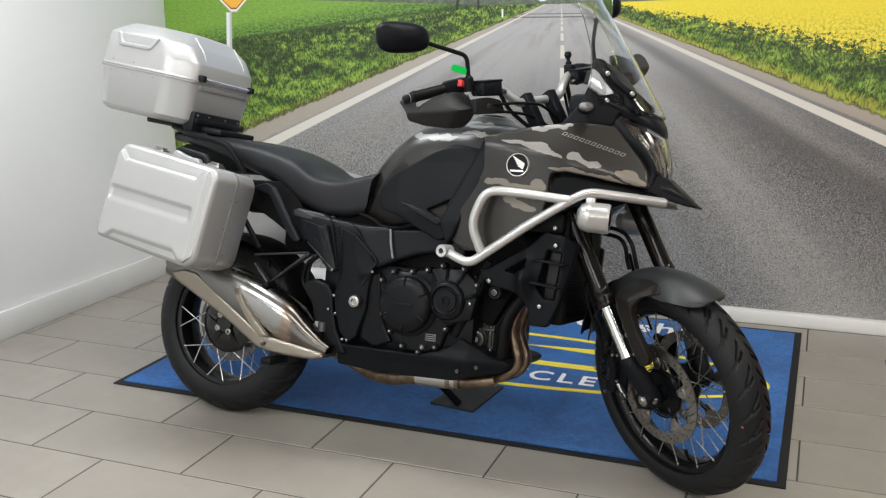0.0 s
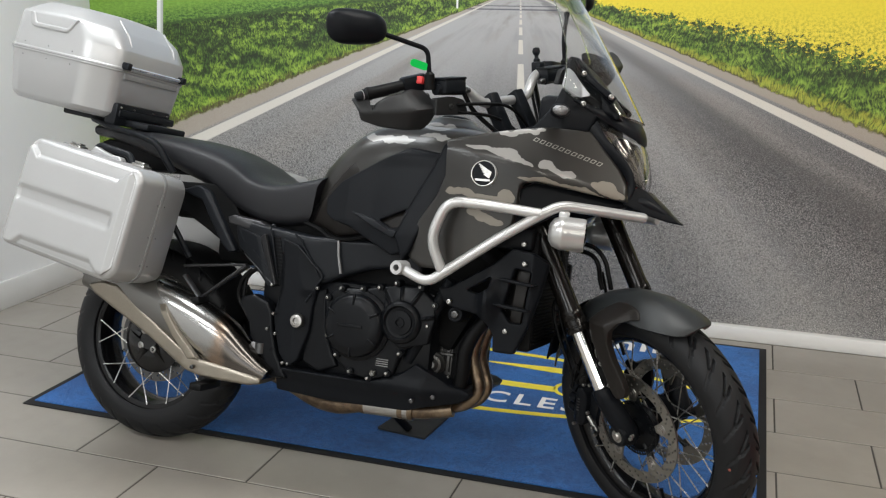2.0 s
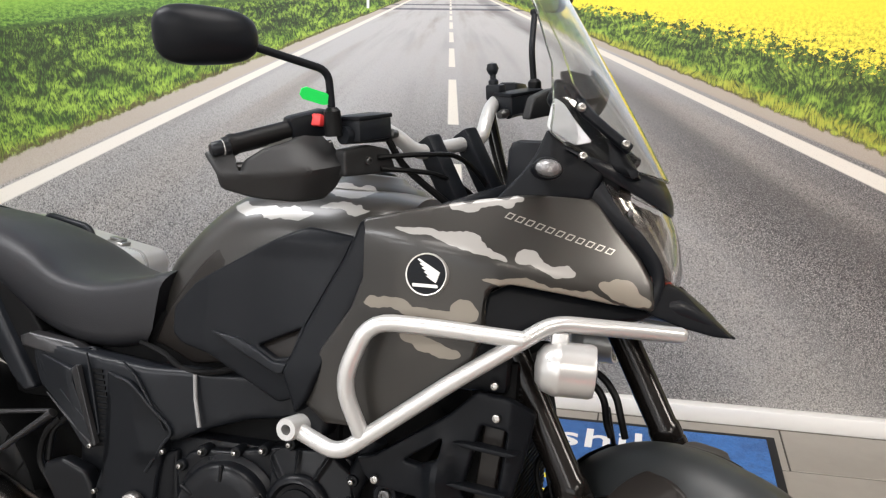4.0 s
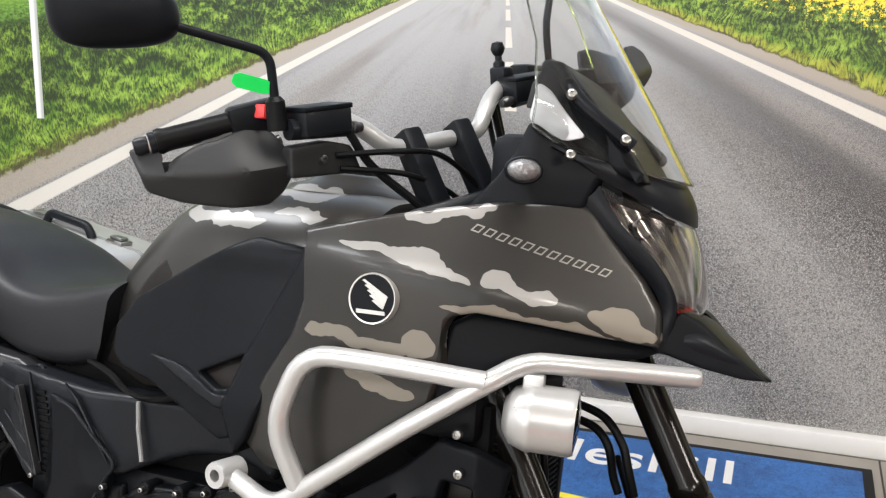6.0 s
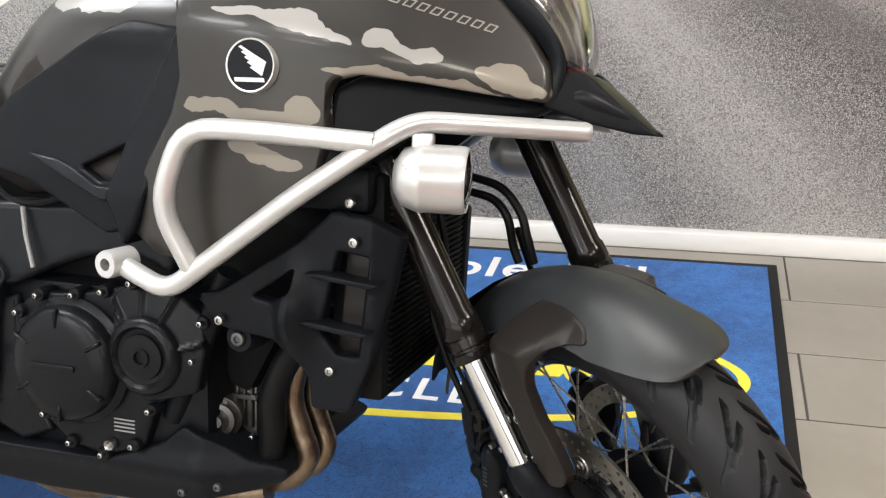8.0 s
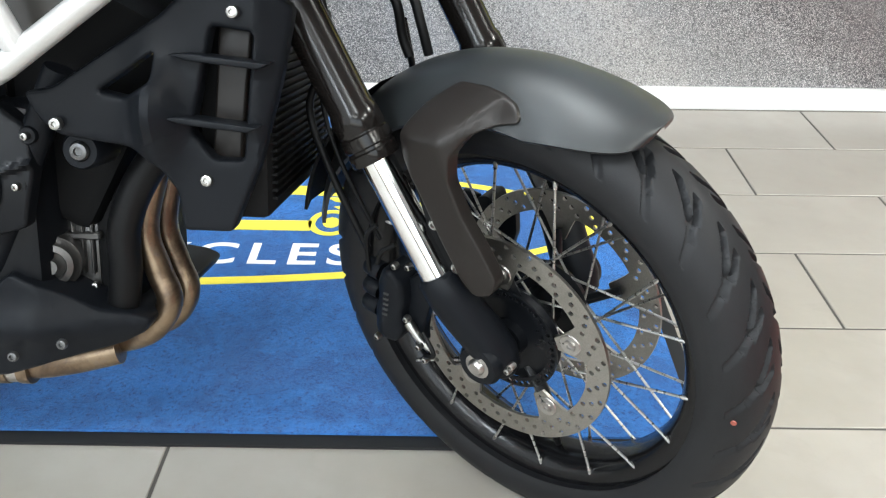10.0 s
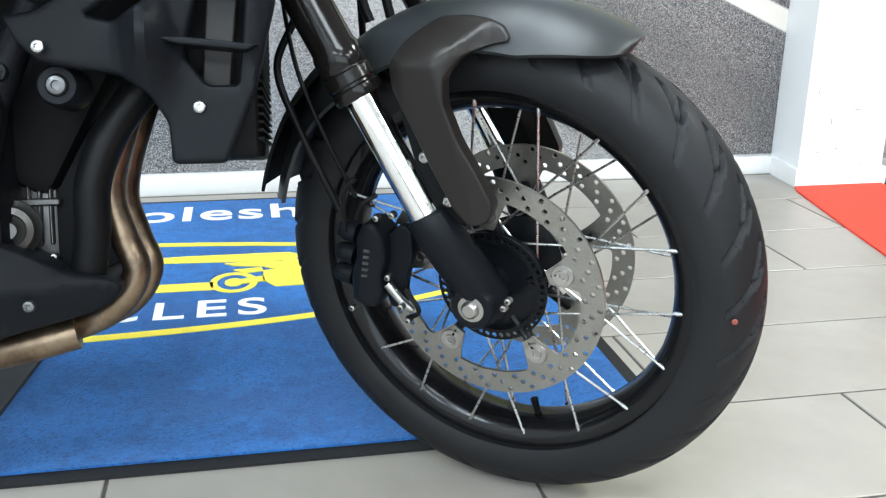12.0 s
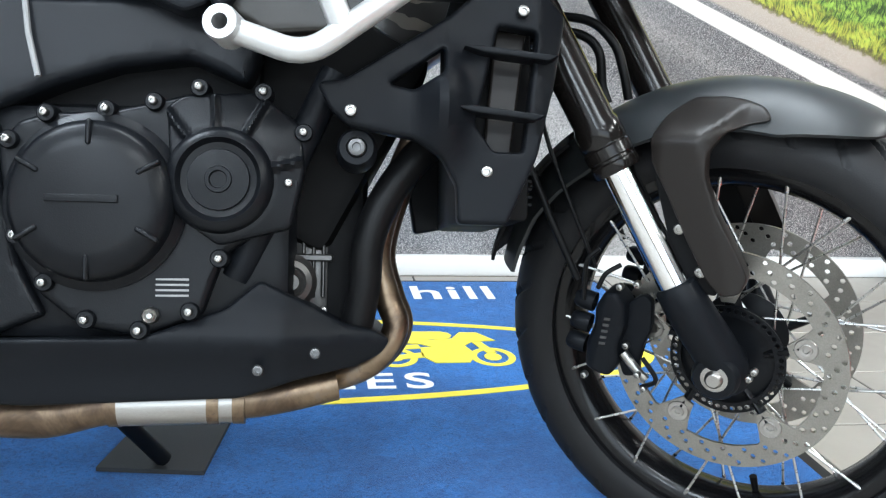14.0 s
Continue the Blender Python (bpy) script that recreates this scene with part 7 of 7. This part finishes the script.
strap = panel([(0.147, 0.527), (0.166, 0.531), (0.259, 0.410), (0.330, 0.340), (0.303, 0.334), (0.247, 0.392)], lambda x, z: -0.278 + 0.55 * max(0.0, z - 0.455) + 0.05 * max(0.0, x - 0.28), 0.016, 0.002, 0.012, 0)
part("silencer_strap", strap, M_TITAN, can)
bolt(can, (0.315, -0.268, 0.312), mesh=DARKBOLT)
part("silencer_end", tube(bmesh.new(), [(-0.085, -0.200, 0.535), (-0.125, -0.200, 0.550)], [0.05, 0.036], 24), M_DARKBOLT, can)

# -- rear frame, foot rests, stand --
rear = part("rear_subframe", box(bmesh.new(), (-0.24, -0.09, 0.86), (0.16, 0.09, 0.950), 0.02), M_LINER, bike, "black rear frame")
part("battery_tray", box(bmesh.new(), (0.05, -0.10, 0.725), (0.46, 0.10, 0.80), 0.03), M_LINER, rear)
part("air_box", box(bmesh.new(), (0.46, -0.135, 0.69), (0.96, 0.135, 0.82), 0.02), M_LINER, rear, "black air box")
part("inner_mudguard", box(bmesh.new(), (0.215, -0.075, 0.600), (0.40, 0.075, 0.76), 0.03), M_LINER, rear, "black inner mudguard")
hug = bmesh.new()
lathe(hug, [(0.318, -0.085), (0.331, -0.06), (0.335, 0), (0.331, 0.06), (0.318, 0.085), (0.313, 0.083), (0.327, 0.06), (0.330, 0), (0.327, -0.06), (0.313, -0.083)], RPLACE, 24, True, 20, 110)
part("rear_mudguard", hug, M_LINER, bike, "black rear inner mudguard")
arm = loft(bmesh.new(), [section(x, t, l, h, 20, 3) for x, t, l, h in along([(0.0, 0.37, 0.26, 0.04), (0.2, 0.42, 0.32, 0.045), (0.4, 0.50, 0.38, 0.06), (0.56, 0.54, 0.40, 0.08)], 14)])
bmesh.ops.translate(arm, vec=(0, 0.13, 0), verts=arm.verts[:])
part("swing_arm", arm, M_BLACK, bike, "black single-sided swing arm")
for s in (-1, 1):
    flip = (lambda b: b) if s < 0 else mirrored
    hang = bmesh.new()
    tube(hang, [(0.20, -0.190, 0.588), (0.30, -0.185, 0.600), (0.40, -0.175, 0.612)], 0.006, 10, True, 0.7)
    tube(hang, [(0.408, -0.180, 0.610), (0.350, -0.195, 0.562), (0.285, -0.205, 0.508)], [0.014, 0.010, 0.007], 10, True, 0.6)
    tube(hang, [(0.210, -0.195, 0.560), (0.245, -0.202, 0.530), (0.282, -0.208, 0.497)], 0.010, 10, True, 0.6)
    hg_ = part("foot_rest_hanger", flip(hang), M_CASTGREY, bike, "black passenger foot rest hanger")
    part("foot_rest", flip(box(bmesh.new(), (-0.014, -0.03, -0.010), (0.014, 0.02, 0.010), 0.006, 2, Matrix.Translation((0.282, -0.210, 0.496)) @ Matrix.Rotation(radians(-20), 4, "Y"))), M_HOSE, hg_, "rubber passenger foot rest")
    if s < 0:
        ht = panel([(0.402, 0.520), (0.44, 0.532), (0.490, 0.515), (0.507, 0.486), (0.515, 0.43), (0.532, 0.37), (0.57, 0.305), (0.516, 0.300), (0.479, 0.361), (0.440, 0.409), (0.431, 0.448), (0.398, 0.497)], -0.190, 0.03, 0.008, 0.014, 1)
        hto = part("brake_pedal_plate", ht, M_ENGINE, bike, "black heel guard and brake pedal bracket")
        for x, z in ((0.500, 0.440), (0.470, 0.360), (0.512, 0.300), (0.575, 0.350)):
            bolt(hto, (x, -0.192, z), mesh=SMALL)
        for pts in ([(0.42, -0.175, 0.60), (0.395, -0.18, 0.57), (0.385, -0.178, 0.52), (0.41, -0.176, 0.48)], [(0.44, -0.172, 0.61), (0.405, -0.172, 0.575), (0.398, -0.172, 0.52)]):
            part("brake_hose", tube(bmesh.new(), curve_points(pts, 6), 0.006, 8), M_HOSE, hto)
        part("sensor_plug", box(bmesh.new(), (0.452, -0.196, 0.372), (0.466, -0.182, 0.396), 0.003), M_SEAM, hto, "small grey cable plug")
        part("reservoir", lathe(bmesh.new(), [(0, 0), (0.018, 0), (0.018, 0.03), (0, 0.03)], frame_to((0.475, -0.18, 0.365), (0, 0, 1)), 18), M_DARKBOLT, hto, "small steel fitting")
    peg = box(bmesh.new(), (-0.02, -0.075, -0.012), (0.02, 0.02, 0.010), 0.005, 2, Matrix.Translation((0.345, -0.215, 0.262)))
    part("rider_foot_rest", flip(peg), M_HOSE, bike, "black rider foot rest")
stand = bmesh.new()
tube(stand, [(0.62, 0.12, 0.30), (0.70, 0.22, 0.18), (0.755, 0.290, 0.098)], 0.014, 12)
part("side_stand", stand, M_BLACK, bike, "black steel side stand resting on the pad")
foot = box(bmesh.new(), (-0.042, -0.026, -0.006), (0.042, 0.026, 0.006), 0.004, 2, Matrix.Translation((0.763, 0.305, 0.077)) @ Matrix.Rotation(radians(13.2), 4, "X"))
part("stand_foot", foot, M_BLACK, bike)

# the body sits a little lower and wider on its wheels
BODY = Matrix.Translation((0.007, 0, -0.010)) @ Matrix.Diagonal((1.0, 1.1, 1.0, 1.0))
for ob in set(bike.children) - FRONT_END:
    ob.matrix_basis = BODY @ ob.matrix_basis
# small fittings belong straight to their assembly
for assembly in list(bike.children):
    for piece in list(assembly.children):
        for small in list(piece.children_recursive):
            m = small.matrix_basis.copy()
            while small.parent != assembly:
                m = small.parent.matrix_basis @ m
                small.parent = small.parent.parent
            small.matrix_basis = m

# -- luggage --
RACK = Matrix.Translation((-0.03, 0, 1.000)) @ Matrix.Rotation(radians(7), 4, "Y")
rack = part("luggage_rack", box(bmesh.new(), (-0.42, -0.140, -0.006), (-0.10, 0.140, 0.020), 0.008, 2, RACK), M_SATIN, bike, "black luggage rack plate")
part("rack_arm", box(bmesh.new(), (-0.36, -0.10, -0.030), (-0.02, 0.10, -0.008), 0.006, 2, RACK), M_SATIN, rack)


def chamfered(a, half, z, cut_f=0.060, cut_r=0.05):
    """A plan outline with wide chamfered corners, closed, at height z."""
    pts = [(-a + cut_r, -half), (a - cut_f * 1.35, -half), (a, -half + cut_f), (a, half - cut_f), (a - cut_f * 1.35, half), (-a + cut_r, half), (-a, half - cut_r), (-a, -half + cut_r)]
    return [(x, y, z) for x, y in fillet_ring(pts, 0.026, (), 4)]


TILT_CASE = Matrix.Translation((-0.328, -0.008, 1.184)) @ Matrix.Rotation(radians(8.5), 4, "Y") @ Matrix.Scale(1.05, 4)


def case_part(name, rows, material, parent, label="", sharp=25):
    """Rows of height, half length, half width and, where the front slopes back, how far."""
    m = loft(bmesh.new(), [[(x - (row[3] if len(row) > 3 else 0.0) / 2, y, z) for x, y, z in chamfered(row[1] - (row[3] if len(row) > 3 else 0.0) / 2, row[2], row[0])] for row in rows])
    m.transform(TILT_CASE)
    return part(name, m, material, parent, label, sharp)


def mounted(ob, label, category, group=""):
    """A piece of luggage: a thing of its own, set on the leaning machine."""
    ob.parent = None
    ob.matrix_world = bike.matrix_world.copy()
    return tagged(ob, label, category, group)


tcase = case_part("top_case", [(-0.150, 0.168, 0.176), (-0.148, 0.176, 0.184), (-0.140, 0.186, 0.192), (-0.130, 0.191, 0.198), (-0.002, 0.201, 0.213)], M_CASE, None)
mounted(tcase, "silver plastic top case with black hinges on the luggage rack", "top case")
lid = case_part("case_lid", [(0.002, 0.201, 0.213, 0.0), (0.056, 0.198, 0.210, 0.0), (0.062, 0.198, 0.2095, 0.003), (0.106, 0.195, 0.2065, 0.030), (0.112, 0.193, 0.204, 0.034), (0.118, 0.188, 0.198, 0.036), (0.146, 0.156, 0.166, 0.030), (0.151, 0.148, 0.158, 0.028), (0.154, 0.138, 0.148, 0.026), (0.159, 0.080, 0.090, 0.010)], M_CASE, tcase, "silver lid with chamfered upper edges")
case_part("case_seam", [(-0.008, 0.2015, 0.2135), (-0.005, 0.2035, 0.2155), (0.005, 0.2035, 0.2155), (0.008, 0.2015, 0.2135)], M_CASE, tcase)
case_part("case_seal", [(-0.0012, 0.2042, 0.2162), (0.0012, 0.2042, 0.2162)], M_SEAM, tcase, "grey sealing strip")
hb = tube(bmesh.new(), [TILT_CASE @ V(0.211, -0.130, 0.012), TILT_CASE @ V(0.211, 0.130, 0.012)], 0.0055, 10)
hbar_ = part("hinge_bar", hb, M_CHROME, tcase, "bright hinge rod")
for y in (-0.134, 0.134):
    part("hinge_block", box(bmesh.new(), (0.196, y - 0.010, 0.002), (0.221, y + 0.010, 0.024), 0.004, 2, TILT_CASE), M_SATIN, hbar_, "black hinge block")
part("hinge_plate", box(bmesh.new(), (0.193, -0.130, -0.026), (0.205, 0.125, -0.008), 0.003, 2, TILT_CASE), M_SEAM, tcase)
fp = part("mounting_plate", box(bmesh.new(), (0.165, -0.135, -0.165), (0.205, 0.120, -0.098), 0.006, 2, TILT_CASE), M_SATIN, tcase, "black mounting plate")
for y in (-0.12, -0.06, 0.03, 0.10):
    share("bolt", SMALL, fp, TILT_CASE @ frame_to((0.205, y, -0.110), (1, 0, 0)) @ Matrix.Scale(0.6, 4))
for s in (-1, 1):
    yc = 0.105 * s
    ridge_ = tube(bmesh.new(), [TILT_CASE @ V(*p) for p in ((0.188, yc, 0.072), (0.172, yc, 0.100), (0.150, yc, 0.118), (0.126, yc, 0.144))], [0.003, 0.006, 0.006, 0.003], 10, True, 0.8)
    part("lid_rib", ridge_, M_CASE, lid, "", 50)
    inset_ = panel([(-0.118, 0.112), (-0.104, 0.072), (-0.092, 0.066), (0.030, 0.066), (0.042, 0.072), (0.070, 0.112), (0.056, 0.112), (0.034, 0.080), (-0.086, 0.080), (-0.100, 0.112)], lambda x, z: -0.2170 + 0.062 * z, 0.012, 0.004, 0.02, 1)
    inset_.transform(TILT_CASE if s < 0 else TILT_CASE @ Matrix.Diagonal((1, -1, 1, 1)))
    part("lid_grip_edge", inset_, M_CASE, lid)
    for x in (-0.11, -0.02, 0.07):
        for z in (0.018, -0.020):
            share("rivet", DARKBOLT, tcase, TILT_CASE @ frame_to((x, 0.2125 * s, z), (0, s, 0)) @ Matrix.Scale(0.26, 4))


def pannier(s):
    """One side case; x runs along the machine, y outward."""
    flip = (lambda b: b) if s < 0 else mirrored
    reach, rise = (0.0, 0.0) if s < 0 else (0.055, 0.040)
    tilt = Matrix.Translation((-0.020 + reach, -0.342, 0.712 + rise)) @ Matrix.Rotation(radians(10), 4, "Y") @ Matrix.Rotation(radians(-5), 4, "X") @ Matrix.Scale(1.04, 4)

    def ring(y, grow):
        pts = [(-0.196, -0.152), (0.168, -0.160), (0.198, -0.128), (0.200, 0.128), (0.180, 0.155), (-0.172, 0.160), (-0.192, 0.140), (-0.210, -0.128)]
        return [(a * (1 + grow / 0.19), y, b * (1 + grow / 0.155)) for a, b in fillet_ring(pts, 0.022, (), 4)]
    shell = loft(bmesh.new(), [ring(0.112, -0.030), ring(0.111, -0.018), ring(0.106, -0.008), ring(0.096, -0.002), ring(0.006, 0.0)])
    shell.transform(tilt)
    case = part("pannier", flip(shell), M_CASE, None, "", 35)
    mounted(case, "silver plastic side case with ribbed lid and black handle", "pannier", "side cases of the motorcycle")
    outer = loft(bmesh.new(), [ring(0.003, 0.0), ring(-0.088, -0.002), ring(-0.098, -0.005), ring(-0.104, -0.011), ring(-0.107, -0.020), ring(-0.107, -0.05)])
    outer.transform(tilt)
    lid_ = part("pannier_lid", flip(outer), M_CASE, case, "silver ribbed case lid", 35)
    seal_ = loft(bmesh.new(), [ring(0.008, 0.0016), ring(-0.003, 0.0016)])
    seal_.transform(tilt)
    part("pannier_seal", flip(seal_), M_SEAM, case, "grey sealing strip")
    ramp = lambda v, w=0.008: max(0.0, min(1.0, v / w))

    def relief(x, z):
        """The pressed pattern of the lid: a raised field with slanted ends and a sunk band across it."""
        up_ = 0.112 + 0.9 * max(0.0, abs(x + 0.005) - 0.135)
        low_ = -0.124 - 0.9 * max(0.0, abs(x + 0.005) - 0.120)
        field = ramp(up_ - z, 0.010) * ramp(z - low_, 0.010) * ramp(0.186 - abs(x + 0.006), 0.016) * ramp(0.150 - abs(z), 0.012)
        band = ramp(z + 0.024) * ramp(0.022 - z) * ramp(x + 0.180, 0.012) * ramp(0.150 - x, 0.012)
        return -0.1065 - 0.0105 * field + 0.008 * band
    face = panel([(-0.180, -0.138), (0.160, -0.146), (0.184, -0.118), (0.184, 0.118), (0.166, 0.142), (-0.160, 0.146), (-0.178, 0.124), (-0.194, -0.118)], relief, 0.006, 0.002, 0.0062, 1)
    face.transform(tilt)
    part("lid_face", flip(face), M_CASE, lid_, "", 50)
    hd = tube(bmesh.new(), fillet([tilt @ V(-0.075, 0.02, 0.158), tilt @ V(-0.068, 0.02, 0.182), tilt @ V(0.042, 0.02, 0.180), tilt @ V(0.058, 0.02, 0.156)], 0.015), 0.010, 12)
    part("carry_handle", flip(hd), M_SATIN, case, "black carrying handle")
    wh = panel([(-0.066, 0.156), (-0.056, 0.178), (-0.038, 0.172), (0.00, 0.166), (0.036, 0.168), (0.046, 0.154)], -0.012, 0.022, 0.004, 0.03, 1)
    wh.transform(tilt)
    part("handle_trim", flip(wh), M_CASE, case)
    for x in (-0.115, 0.110):
        lt = box(bmesh.new(), (x - 0.022, -0.025, 0.154), (x + 0.022, 0.012, 0.165), 0.004, 2, tilt)
        lt = part("latch", flip(lt), M_BOLT, case, "bright metal latch")
        part("latch_lever", flip(box(bmesh.new(), (x - 0.018, -0.018, 0.1655), (x + 0.014, 0.006, 0.171), 0.002, 2, tilt)), M_BOLT, lt)
    for z in (0.07, -0.02, -0.10):
        for dy in (0.018, -0.014):
            at = tilt @ V(0.2005, dy, z)
            share("rivet", DARKBOLT, case, frame_to((at.x, at.y * (1 if s < 0 else -1), at.z), (1, 0, -0.17)) @ Matrix.Scale(0.3, 4))
    fr = tube(bmesh.new(), [(0.05, -0.21, 0.80), (0.12, -0.17, 0.70), (0.18, -0.15, 0.60)], 0.009, 8)
    part("case_carrier", flip(fr), M_SATIN, case, "black case carrier tube")


pannier(-1), pannier(1)

# ---- floor tiles ----
TL, TW, GAP = 0.6, 0.3, 0.006


def tile_mesh(x0, x1, y0, y1):
    own = bmesh.new()
    box(own, (x0, y0, -0.006), (x1, y1, 0.0))
    top_edges = [e for e in own.edges if all(v.co.z > -0.001 for v in e.verts)]
    bmesh.ops.bevel(own, geom=top_edges, offset=0.0012, segments=1, affect="EDGES")
    return own


full = finish(tile_mesh(GAP / 2, TL - GAP / 2, GAP / 2, TW - GAP / 2), "tile", M_TILE)
rest = bmesh.new()
for r in range(-20, 7):
    y = r * TW
    off = 0.0 if r % 2 == 0 else -TL / 2
    for c in range(-3, 11):
        x = c * TL + off
        lo, hi = max(x + GAP / 2, FLOOR_LO[0]), min(x + TL - GAP / 2, FLOOR_HI[0])
        wy0, wy1 = max(y + GAP / 2, FLOOR_LO[1]), min(y + TW - GAP / 2, FLOOR_HI[1])
        if hi - lo < 0.02 or wy1 - wy0 < 0.02:
            continue
        whole = hi - lo > TL - 2 * GAP and wy1 - wy0 > TW - 2 * GAP
        near = r >= -7 and x < 3.8
        if near and whole:
            share("tile", full, floor, Matrix.Translation((x, y, 0.0)))
        elif near:
            part("tile", tile_mesh(lo, hi, wy0, wy1), M_TILE, floor)
        else:
            plate(rest, [(lo, wy0), (hi, wy0), (hi, wy1), (lo, wy1)], -0.006, 0.0)
tagged(part("far_tiles", rest, M_TILE, floor, "grey-beige floor tiles farther off"), kind="stuff")
